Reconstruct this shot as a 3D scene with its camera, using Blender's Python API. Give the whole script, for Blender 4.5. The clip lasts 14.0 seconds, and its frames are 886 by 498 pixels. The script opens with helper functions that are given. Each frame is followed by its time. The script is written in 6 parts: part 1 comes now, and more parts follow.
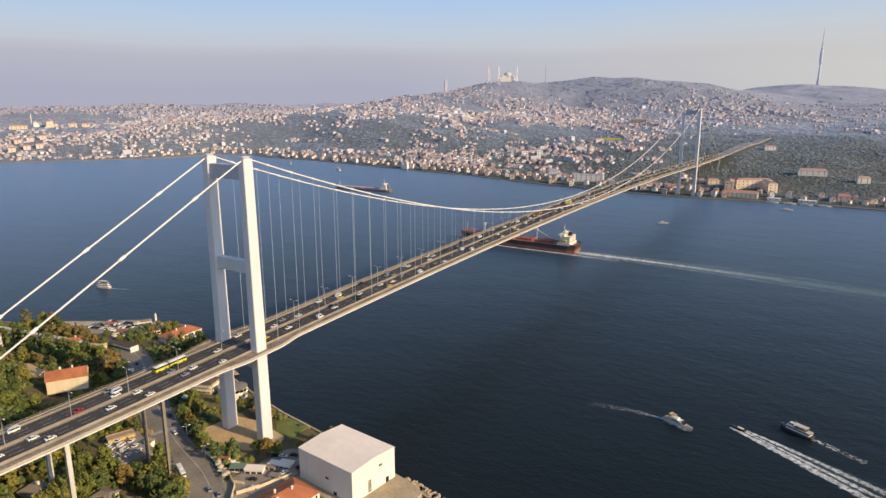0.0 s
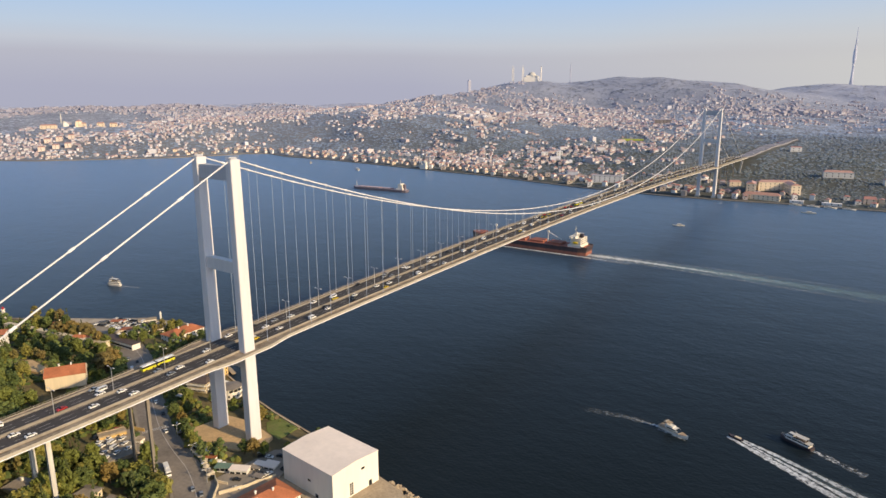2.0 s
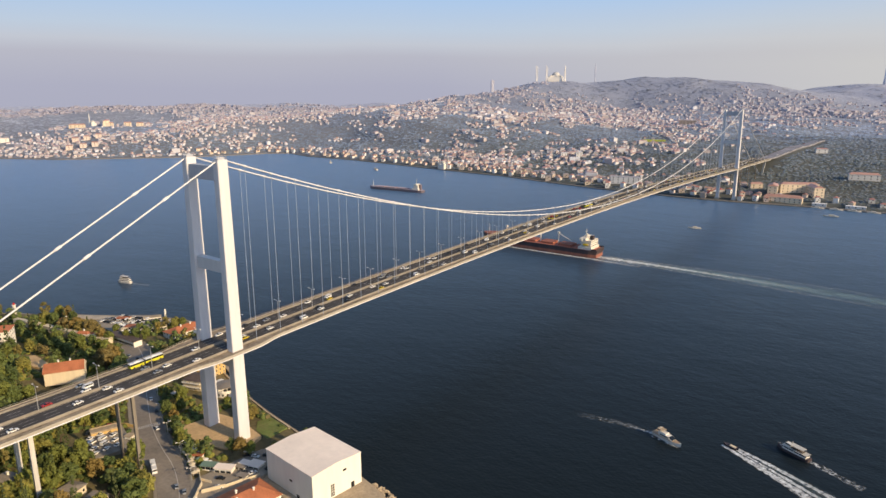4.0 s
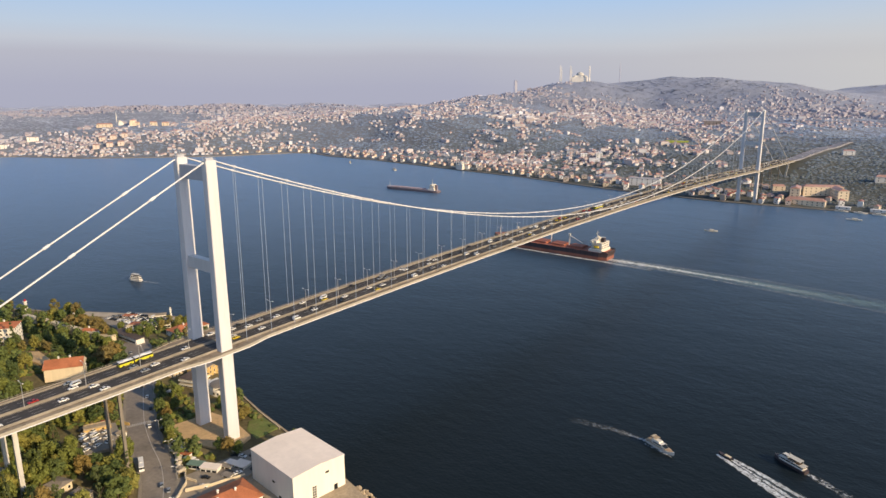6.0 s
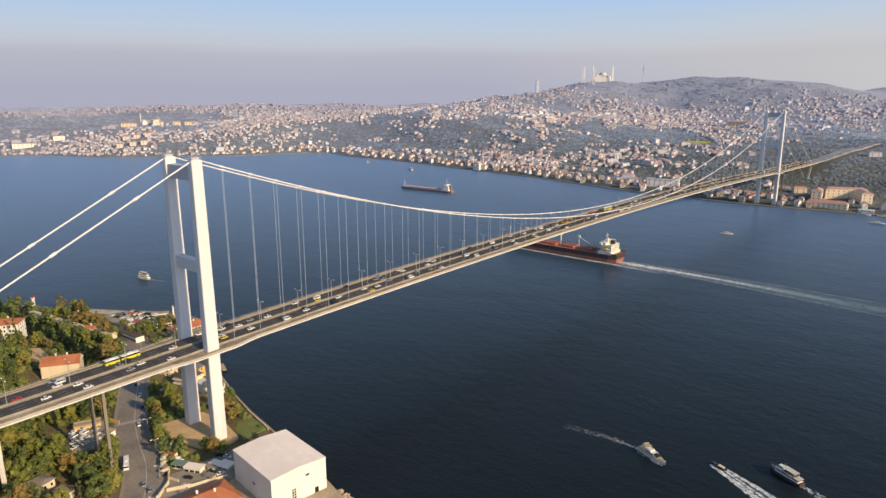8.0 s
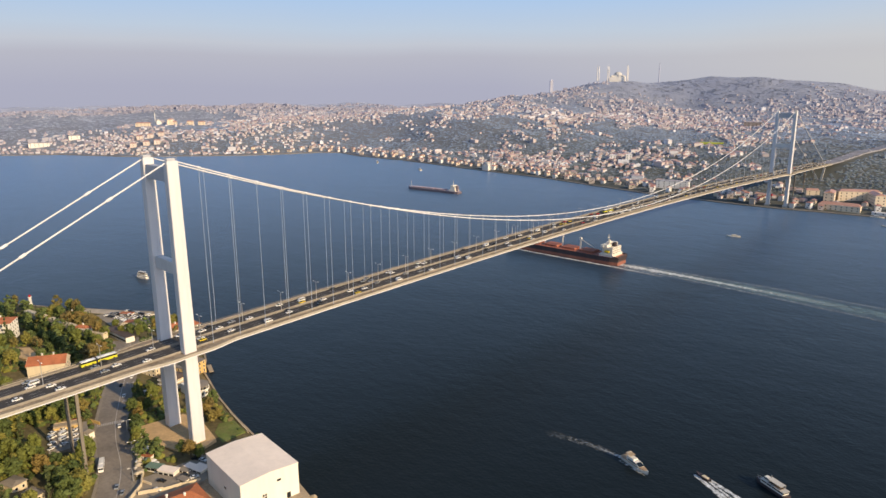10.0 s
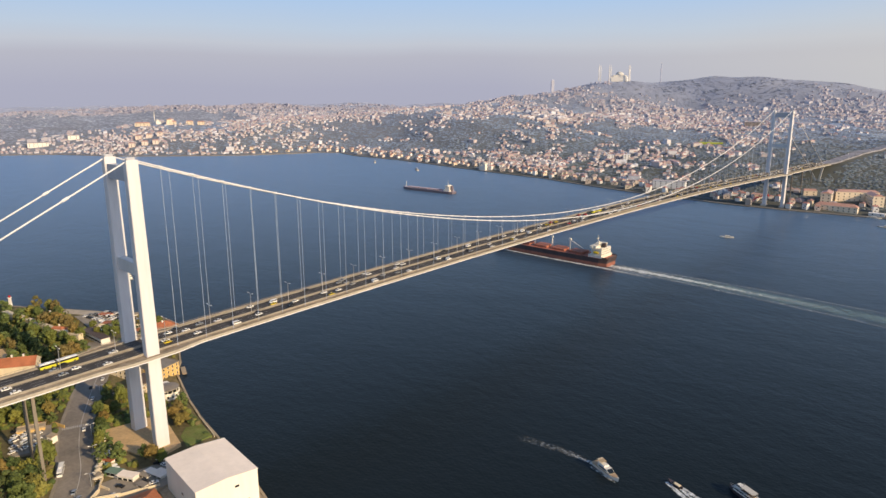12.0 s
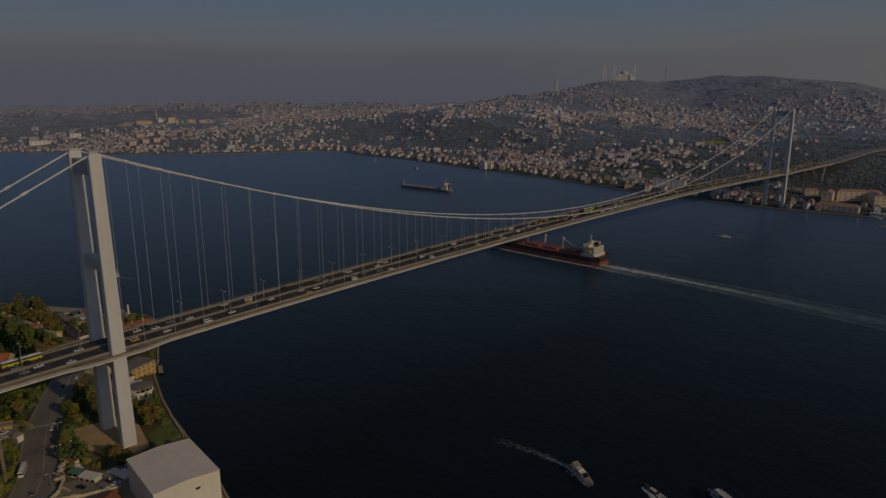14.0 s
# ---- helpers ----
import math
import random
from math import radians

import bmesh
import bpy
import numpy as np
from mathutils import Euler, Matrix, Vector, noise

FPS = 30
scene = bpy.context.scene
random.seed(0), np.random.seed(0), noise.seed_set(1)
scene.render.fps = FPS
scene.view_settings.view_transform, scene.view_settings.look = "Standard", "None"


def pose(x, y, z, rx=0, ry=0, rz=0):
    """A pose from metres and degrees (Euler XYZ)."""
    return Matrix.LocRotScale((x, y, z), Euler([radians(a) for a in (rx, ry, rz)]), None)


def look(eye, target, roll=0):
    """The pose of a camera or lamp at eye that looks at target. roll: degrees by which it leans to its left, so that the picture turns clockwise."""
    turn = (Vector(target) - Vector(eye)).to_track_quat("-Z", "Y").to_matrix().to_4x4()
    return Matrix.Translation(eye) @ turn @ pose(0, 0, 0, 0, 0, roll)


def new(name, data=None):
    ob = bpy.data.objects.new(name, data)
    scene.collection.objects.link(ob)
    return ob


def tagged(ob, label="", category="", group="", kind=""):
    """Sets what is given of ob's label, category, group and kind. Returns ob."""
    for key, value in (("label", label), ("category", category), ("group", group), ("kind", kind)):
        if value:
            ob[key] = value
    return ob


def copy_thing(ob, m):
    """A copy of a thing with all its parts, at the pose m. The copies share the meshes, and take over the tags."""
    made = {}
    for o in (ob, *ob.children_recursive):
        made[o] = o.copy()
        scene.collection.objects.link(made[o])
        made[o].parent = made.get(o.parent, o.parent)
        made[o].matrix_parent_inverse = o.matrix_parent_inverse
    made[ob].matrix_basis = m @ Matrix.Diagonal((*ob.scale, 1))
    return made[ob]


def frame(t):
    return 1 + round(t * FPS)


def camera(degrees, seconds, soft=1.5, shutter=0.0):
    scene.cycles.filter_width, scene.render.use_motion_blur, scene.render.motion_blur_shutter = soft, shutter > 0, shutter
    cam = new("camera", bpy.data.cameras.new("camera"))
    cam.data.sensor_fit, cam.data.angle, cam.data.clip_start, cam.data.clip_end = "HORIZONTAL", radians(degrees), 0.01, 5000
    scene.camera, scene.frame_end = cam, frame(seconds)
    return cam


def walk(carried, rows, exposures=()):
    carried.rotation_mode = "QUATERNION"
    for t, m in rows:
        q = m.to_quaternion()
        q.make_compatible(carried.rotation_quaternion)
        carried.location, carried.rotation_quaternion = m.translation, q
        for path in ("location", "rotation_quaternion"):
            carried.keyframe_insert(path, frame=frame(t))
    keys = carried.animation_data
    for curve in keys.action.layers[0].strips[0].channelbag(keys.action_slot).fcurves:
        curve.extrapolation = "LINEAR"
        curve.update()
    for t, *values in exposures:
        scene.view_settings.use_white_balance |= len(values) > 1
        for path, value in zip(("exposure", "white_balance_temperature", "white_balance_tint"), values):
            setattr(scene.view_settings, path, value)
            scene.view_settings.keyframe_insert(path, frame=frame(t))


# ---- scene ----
import itertools

# ---------------------------------------------------------------- camera
cam = camera(67.23, 14.0)
# seconds, eye x y z, yaw to the left of +y, pitch, roll
PATH = [
    (0, 283.98, -235.67, 197.84, 32.400, -13.441, -0.100),
    (0.5, 287.70, -232.15, 197.97, 32.982, -13.450, -0.148),
    (1, 291.49, -228.59, 198.06, 33.561, -13.444, -0.155),
    (1.5, 295.31, -225.00, 198.12, 34.129, -13.440, -0.146),
    (2, 299.10, -221.41, 198.21, 34.700, -13.434, -0.137),
    (2.5, 302.89, -217.78, 198.29, 35.270, -13.420, -0.130),
    (3, 306.66, -214.17, 198.33, 35.834, -13.424, -0.143),
    (5.5, 324.67, -196.18, 198.63, 38.647, -13.413, -0.101),
    (6, 327.87, -192.23, 198.74, 39.208, -13.416, -0.116),
    (6.5, 331.01, -188.20, 198.73, 39.779, -13.434, -0.100),
    (7, 334.03, -184.07, 198.69, 40.336, -13.427, -0.133),
    (7.5, 336.99, -179.86, 198.62, 40.862, -13.437, -0.105),
    (8, 339.90, -175.60, 198.62, 41.312, -13.416, -0.103),
    (10.5, 353.38, -152.69, 198.74, 43.000, -13.416, -0.104),
    (11, 355.83, -147.89, 198.43, 43.146, -13.412, -0.121),
    (11.5, 358.22, -143.06, 198.04, 43.191, -13.405, -0.126),
    (12, 360.49, -138.25, 197.54, 43.187, -13.400, -0.110),
    (12.5, 362.57, -133.49, 196.88, 43.199, -13.390, -0.107),
    (13, 364.48, -128.78, 196.07, 43.261, -13.429, -0.030),
    (13.5, 366.21, -124.14, 195.23, 43.431, -13.434, -0.026),
    (14, 367.89, -119.63, 194.34, 43.759, -13.442, -0.010),
]
EXPOSURES = [(0.0, 0.13), (13.3, 0.13), (13.5, -0.14), (13.7, -0.77), (14.0, -2.4)]
rows = []
for t, ex, ey, ez, yaw, pitch, roll in PATH:
    a, b = radians(yaw), radians(pitch)
    eye = Vector((ex, ey, ez))
    rows.append((t, look(eye, eye + Vector((-math.sin(a) * math.cos(b), math.cos(a) * math.cos(b), math.sin(b))), roll)))
walk(cam, rows, EXPOSURES)

# ---------------------------------------------------------------- light
SUN_EL, SUN_SIDE = radians(22.5), 0.04
world = bpy.data.worlds.new("world")
scene.world = world
world.use_nodes = True
wn = world.node_tree
sky = wn.nodes.new("ShaderNodeTexSky")
sky.sky_type = "NISHITA"
sky.sun_disc = False
sky.sun_elevation = SUN_EL
sky.sun_rotation = math.pi / 2 - SUN_SIDE
sky.altitude = 100
sky.air_density, sky.dust_density, sky.ozone_density = 1.0, 1.0, 2.0
bg = wn.nodes["Background"]
bg.inputs[1].default_value = 0.15
wn.links.new(sky.outputs[0], bg.inputs[0])
sun = new("sun", bpy.data.lights.new("sun", "SUN"))
sun.data.energy = 4.5
sun.data.angle = radians(0.6)
sun.data.color = (1.0, 0.75, 0.44)
to_sun = Vector((math.cos(SUN_EL), SUN_SIDE * math.cos(SUN_EL), math.sin(SUN_EL)))
sun.matrix_world = look(Vector((0, 0, 600)) + to_sun * 100, Vector((0, 0, 600)))

# ---------------------------------------------------------------- helpers of this place
rng = random.Random(7)


class Shape:
    """A mesh under construction: plain lists of corners and faces."""

    def __init__(self):
        self.v, self.f = [], []

    def add(self, verts, faces):
        n = len(self.v)
        self.v += [tuple(p) for p in verts]
        self.f += [tuple(i + n for i in face) for face in faces]
        return self

    def box(self, cx, cy, z0, sx, sy, sz, turn=0.0, top=1.0):
        """A box on z0, turned about z; top narrows its upper face."""
        c, s = math.cos(turn), math.sin(turn)
        pts = []
        for z, k in ((z0, 1.0), (z0 + sz, top)):
            for ax, ay in ((-1, -1), (1, -1), (1, 1), (-1, 1)):
                px, py = ax * sx / 2 * k, ay * sy / 2 * k
                pts.append((cx + c * px - s * py, cy + s * px + c * py, z))
        return self.add(pts, [(3, 2, 1, 0), (4, 5, 6, 7), (0, 1, 5, 4), (1, 2, 6, 5), (2, 3, 7, 6), (3, 0, 4, 7)])

    def prism(self, poly, z0, z1):
        n = len(poly)
        pts = [(x, y, z0) for x, y in poly] + [(x, y, z1) for x, y in poly]
        faces = [tuple(range(n - 1, -1, -1)), tuple(range(n, 2 * n))]
        faces += [(i, (i + 1) % n, n + (i + 1) % n, n + i) for i in range(n)]
        return self.add(pts, faces)

    def side_prism(self, poly, y0, y1, taper=0.0):
        """A profile in x and z, drawn out along y."""
        n = len(poly)
        pts = [(x, y0, z) for x, z in poly] + [(x, y1, z) for x, z in poly]
        faces = [tuple(range(n)), tuple(range(2 * n - 1, n - 1, -1))]
        faces += [((i + 1) % n, i, n + i, n + (i + 1) % n) for i in range(n)]
        return self.add(pts, faces)

    def tube(self, points, radius, n=8, end_radius=None):
        """A round bar along the points."""
        points = [Vector(p) for p in points]
        base = len(self.v)
        for k, p in enumerate(points):
            way = (points[min(k + 1, len(points) - 1)] - points[max(k - 1, 0)]).normalized()
            side = way.cross(Vector((0, 0, 1))) if abs(way.z) < 0.99 else Vector((1, 0, 0))
            side.normalize()
            up = side.cross(way)
            r = radius if end_radius is None else radius + (end_radius - radius) * k / (len(points) - 1)
            for i in range(n):
                a = 2 * math.pi * i / n
                self.v.append(tuple(p + side * (r * math.cos(a)) + up * (r * math.sin(a))))
        for k in range(len(points) - 1):
            for i in range(n):
                j = (i + 1) % n
                self.f.append((base + k * n + i, base + k * n + j, base + (k + 1) * n + j, base + (k + 1) * n + i))
        self.f.append(tuple(base + i for i in range(n - 1, -1, -1)))
        self.f.append(tuple(base + (len(points) - 1) * n + i for i in range(n)))
        return self

    def hip(self, cx, cy, z0, sx, sy, h, turn=0.0, ridge=0.45):
        """A hipped roof over a rectangle; ridge: the part of the length that the ridge takes."""
        c, s = math.cos(turn), math.sin(turn)
        lx, ly = (sx / 2 * ridge, 0) if sx >= sy else (0, sy / 2 * ridge)
        raw = [(-sx / 2, -sy / 2, 0), (sx / 2, -sy / 2, 0), (sx / 2, sy / 2, 0), (-sx / 2, sy / 2, 0), (-lx, -ly, h), (lx, ly, h)]
        pts = [(cx + c * x - s * y, cy + s * x + c * y, z0 + z) for x, y, z in raw]
        if sx >= sy:
            faces = [(0, 1, 5, 4), (1, 2, 5), (2, 3, 4, 5), (3, 0, 4), (3, 2, 1, 0)]
        else:
            faces = [(0, 1, 4), (1, 2, 5, 4), (2, 3, 5), (3, 0, 4, 5), (3, 2, 1, 0)]
        return self.add(pts, faces)

    def turned(self, rings, n=12, cx=0.0, cy=0.0):
        """A turned body from (radius, z) rings."""
        base = len(self.v)
        for r, z in rings:
            self.v += [(cx + r * math.cos(2 * math.pi * i / n), cy + r * math.sin(2 * math.pi * i / n), z) for i in range(n)]
        for k in range(len(rings) - 1):
            for i in range(n):
                j = (i + 1) % n
                self.f.append((base + k * n + i, base + k * n + j, base + (k + 1) * n + j, base + (k + 1) * n + i))
        self.f.append(tuple(base + (len(rings) - 1) * n + i for i in range(n)))
        self.f.append(tuple(base + i for i in range(n - 1, -1, -1)))
        return self

    def mesh(self, name, smooth=False):
        me = bpy.data.meshes.new(name)
        me.from_pydata(self.v, [], self.f)
        me.update()
        if smooth:
            me.polygons.foreach_set("use_smooth", [True] * len(me.polygons))
        return me


def part(name, shape, material, parent=None, label="", m=None, kind="", smooth=False):
    """One mesh object under a thing or under a part."""
    me = shape if isinstance(shape, bpy.types.Mesh) else shape.mesh(name, smooth)
    if not me.materials:
        me.materials.append(material)
    ob = new(name, me)
    if parent is not None:
        ob.parent = parent
    if m is not None:
        ob.matrix_basis = m
    return tagged(ob, label, kind=kind)


def thing(name, label, category, group="", kind="", m=None):
    """An empty that stands for a thing and carries its parts."""
    ob = tagged(new(name), label, category, group, kind)
    ob.empty_display_size = 0.5
    if m is not None:
        ob.matrix_basis = m
    return ob


def smooth01(a, b, x):
    u = np.clip((np.asarray(x, float) - a) / (b - a), 0, 1)
    return u * u * (3 - 2 * u)


# ---------------------------------------------------------------- materials
def mat(name, col, rough=0.7, metal=0.0, vary=0.15, big=0.05, fine=1.0, bump=0.0, palette=None, by="island", sheen=0.0, sheen_tint=(1, 1, 1), spec=0.4, streak=False, spots=None):
    """A painted or natural surface: its colour wanders at two scales (big and fine, per metre), with relief.
    palette: colours, one picked for each island or object."""
    m = bpy.data.materials.new(name)
    m.use_nodes = True
    nt = m.node_tree
    b = nt.nodes["Principled BSDF"]
    b.inputs["Roughness"].default_value = rough
    b.inputs["Metallic"].default_value = metal
    b.inputs["Specular IOR Level"].default_value = spec
    if sheen:
        b.inputs["Sheen Weight"].default_value = sheen
        b.inputs["Sheen Roughness"].default_value = 0.7
        b.inputs["Sheen Tint"].default_value = (*sheen_tint, 1)
    geo = nt.nodes.new("ShaderNodeNewGeometry")
    place = geo.outputs["Position"]
    if streak:
        mp = nt.nodes.new("ShaderNodeMapping")
        mp.inputs["Scale"].default_value = (1, 1, 0.12)
        nt.links.new(place, mp.inputs[0])
        place = mp.outputs[0]

    def grain(scale, detail):
        n = nt.nodes.new("ShaderNodeTexNoise")
        n.inputs["Scale"].default_value = scale
        n.inputs["Detail"].default_value = detail
        n.inputs["Roughness"].default_value = 0.65
        nt.links.new(place, n.inputs["Vector"])
        return n.outputs["Fac"]

    def blend(kind, fac, one, two):
        x = nt.nodes.new("ShaderNodeMix")
        x.data_type, x.blend_type = "RGBA", kind
        for n, value in ((0, fac), (6, one), (7, two)):
            if isinstance(value, (tuple, float, int)):
                x.inputs[n].default_value = (*value, 1) if isinstance(value, tuple) else value
            else:
                nt.links.new(value, x.inputs[n])
        return x.outputs[2]

    def spread(fac, low, high):
        r = nt.nodes.new("ShaderNodeMapRange")
        r.inputs["From Min"].default_value, r.inputs["From Max"].default_value = 0.3, 0.7
        r.inputs["To Min"].default_value, r.inputs["To Max"].default_value = low, high
        nt.links.new(fac, r.inputs["Value"])
        return r.outputs[0]

    base = tuple(col)
    if palette:
        ramp = nt.nodes.new("ShaderNodeValToRGB")
        ramp.color_ramp.interpolation = "CONSTANT"
        e = ramp.color_ramp.elements
        e[0].position, e[0].color = 0.0, (*palette[0], 1)
        e[1].position, e[1].color = 1 / len(palette), (*palette[1], 1)
        for k in range(2, len(palette)):
            e.new(k / len(palette)).color = (*palette[k], 1)
        if by == "island":
            nt.links.new(geo.outputs["Random Per Island"], ramp.inputs[0])
        else:
            info = nt.nodes.new("ShaderNodeObjectInfo")
            nt.links.new(info.outputs["Random"], ramp.inputs[0])
        base = ramp.outputs[0]
    if spots:
        base = blend("MIX", spread(grain(big * 1.7, 5), 0.0, 1.0), base, spots)
    g_big, g_fine = grain(big, 4), grain(fine, 6)
    low, high = spread(g_big, 1 - vary, 1 + vary), spread(g_fine, 1 - vary * 0.8, 1 + vary * 0.8)
    mul = nt.nodes.new("ShaderNodeMath")
    mul.operation = "MULTIPLY"
    nt.links.new(low, mul.inputs[0])
    nt.links.new(high, mul.inputs[1])
    comb = nt.nodes.new("ShaderNodeCombineColor")
    for k in range(3):
        nt.links.new(mul.outputs[0], comb.inputs[k])
    nt.links.new(blend("MULTIPLY", 1.0, base, comb.outputs[0]), b.inputs["Base Color"])
    if bump:
        bp = nt.nodes.new("ShaderNodeBump")
        bp.inputs["Strength"].default_value = bump
        bp.inputs["Distance"].default_value = 0.3 / fine
        nt.links.new(g_fine, bp.inputs["Height"])
        nt.links.new(bp.outputs[0], b.inputs["Normal"])
    return m


M = {}
M["tower"] = mat("grey_white_painted_steel", (0.665, 0.655, 0.675), 0.45, vary=0.07, big=0.03, fine=0.5, streak=True)
M["portal"] = mat("blue_grey_painted_steel", (0.46, 0.47, 0.51), 0.5, vary=0.1, big=0.05, fine=0.5, streak=True)
M["portal_low"] = mat("pale_blue_grey_painted_steel", (0.6, 0.6, 0.61), 0.5, vary=0.08, big=0.05, fine=0.5, streak=True)
M["median"] = mat("median_concrete", (0.22, 0.195, 0.165), 0.85, vary=0.2, big=0.1, fine=0.8)
M["cable"] = mat("painted_cable", (0.69, 0.69, 0.71), 0.5, vary=0.08)
M["hanger"] = mat("hanger_rope", (0.36, 0.43, 0.54), 0.5, vary=0.1)
M["street"] = mat("worn_street_asphalt", (0.235, 0.205, 0.175), 0.9, vary=0.2, big=0.05, fine=0.5)
M["asphalt"] = mat("asphalt", (0.058, 0.053, 0.051), 0.85, vary=0.22, big=0.04, fine=0.7, bump=0.1)
M["line"] = mat("road_paint", (0.48, 0.46, 0.43), 0.7, vary=0.2, fine=0.8)
M["footway"] = mat("footway_concrete", (0.36, 0.295, 0.22), 0.85, vary=0.25, big=0.1, fine=0.7, spots=(0.17, 0.125, 0.08))
M["fascia"] = mat("edge_girder_paint", (0.38, 0.345, 0.29), 0.6, vary=0.16, big=0.08, fine=0.6)
M["barrier"] = mat("barrier_steel", (0.27, 0.24, 0.20), 0.6, vary=0.2, fine=0.5)
M["girder"] = mat("girder_paint", (0.4, 0.4, 0.4), 0.5, vary=0.1)
M["concrete"] = mat("concrete", (0.52, 0.50, 0.46), 0.85, vary=0.15, big=0.1, fine=1.0, streak=True)
M["concrete_dark"] = mat("weathered_concrete", (0.2, 0.175, 0.145), 0.85, vary=0.15, big=0.1, fine=1.0, streak=True)
M["metal"] = mat("galvanised_steel", (0.5, 0.5, 0.5), 0.4, 0.6, vary=0.1)
M["glass"] = mat("dark_glass", (0.015, 0.02, 0.025), 0.08, vary=0.1, spec=0.6)
M["tyre"] = mat("tyre_rubber", (0.02, 0.02, 0.02), 0.8, vary=0.1)
M["white"] = mat("white_render", (0.80, 0.76, 0.68), 0.75, vary=0.05, big=0.05, fine=0.4, streak=True)
M["cream"] = mat("cream_render", (0.66, 0.56, 0.40), 0.8, vary=0.08, big=0.1, fine=0.6, streak=True)
M["ochre"] = mat("ochre_render", (0.62, 0.42, 0.16), 0.85, vary=0.1, big=0.1, fine=0.6, streak=True)
M["membrane"] = mat("roof_membrane", (0.90, 0.79, 0.69), 0.7, vary=0.06, big=0.04, fine=0.3)
M["tile"] = mat("red_roof_tile", (0.42, 0.15, 0.07), 0.8, vary=0.25, big=0.15, fine=1.6, bump=0.4)
M["grey_roof"] = mat("grey_roof", (0.25, 0.22, 0.19), 0.8, vary=0.2, big=0.1, fine=1.2)
M["sand"] = mat("trodden_sand", (0.56, 0.39, 0.21), 0.95, vary=0.18, big=0.08, fine=0.6)
M["lawn"] = mat("lawn", (0.13, 0.19, 0.04), 0.95, vary=0.25, big=0.1, fine=1.5, bump=0.3, spots=(0.17, 0.17, 0.06))
M["earth"] = mat("wooded_ground", (0.10, 0.09, 0.035), 0.95, vary=0.35, big=0.02, fine=0.35, bump=0.5, spots=(0.17, 0.135, 0.07))
M["paving"] = mat("paving", (0.28, 0.245, 0.2), 0.9, vary=0.15, big=0.1, fine=1.2)
M["pale_quay"] = mat("pale_quay_concrete", (0.50, 0.43, 0.33), 0.9, vary=0.15, big=0.1, fine=0.8, spots=(0.38, 0.32, 0.25))
M["dark_roof"] = mat("dark_brown_roof", (0.10, 0.075, 0.065), 0.8, vary=0.2, big=0.1, fine=1.2)
M["stone"] = mat("quay_stone", (0.40, 0.32, 0.22), 0.9, vary=0.2, big=0.1, fine=0.8)
M["bark"] = mat("bark", (0.09, 0.065, 0.045), 0.95, vary=0.2, fine=3)
GREENS = [(0.135, 0.14, 0.034), (0.075, 0.092, 0.03), (0.175, 0.16, 0.038), (0.085, 0.10, 0.03), (0.18, 0.155, 0.04), (0.06, 0.078, 0.026), (0.12, 0.125, 0.03)]
AUTUMN = [(0.21, 0.15, 0.045), (0.20, 0.16, 0.045), (0.16, 0.125, 0.045)]
GREENS = [(r * 1.1, g * 1.2, b * 1.1) for r, g, b in GREENS]
M["leaf"] = mat("green_foliage", (0, 0, 0), 0.75, vary=0.35, big=0.2, fine=1.2, palette=GREENS, by="object", spec=0.3)
M["leaf_autumn"] = mat("autumn_foliage", (0, 0, 0), 0.75, vary=0.3, big=0.2, fine=1.2, palette=AUTUMN, by="object", spec=0.3)
M["leaf_dark"] = mat("evergreen_foliage", (0.065, 0.08, 0.028), 0.75, vary=0.35, big=0.2, fine=1.2, spec=0.3)
# blue sheen tint that imitates haze on distant surfaces
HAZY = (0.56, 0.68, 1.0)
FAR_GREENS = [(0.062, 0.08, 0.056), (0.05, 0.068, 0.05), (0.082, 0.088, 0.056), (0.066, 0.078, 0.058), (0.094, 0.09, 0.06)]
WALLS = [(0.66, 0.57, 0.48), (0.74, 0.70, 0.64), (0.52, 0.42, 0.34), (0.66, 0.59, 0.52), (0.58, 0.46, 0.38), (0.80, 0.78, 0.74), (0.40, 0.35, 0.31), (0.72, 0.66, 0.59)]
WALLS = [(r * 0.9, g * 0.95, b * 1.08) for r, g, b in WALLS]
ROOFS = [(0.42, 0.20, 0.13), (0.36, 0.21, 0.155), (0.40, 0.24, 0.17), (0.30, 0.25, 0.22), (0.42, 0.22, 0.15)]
# town and woods in six belts, more blue haze painted into each one's colours
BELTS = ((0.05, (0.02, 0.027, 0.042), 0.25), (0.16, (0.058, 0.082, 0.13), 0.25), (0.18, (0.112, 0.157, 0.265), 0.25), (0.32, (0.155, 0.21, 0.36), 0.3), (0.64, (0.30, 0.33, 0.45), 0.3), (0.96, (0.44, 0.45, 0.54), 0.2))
HAZE_TONES = ((0.39, 0.37, 0.44), (0.39, 0.37, 0.44), (0.39, 0.37, 0.44), (0.38, 0.36, 0.43), (0.34, 0.325, 0.385), (0.29, 0.28, 0.34))
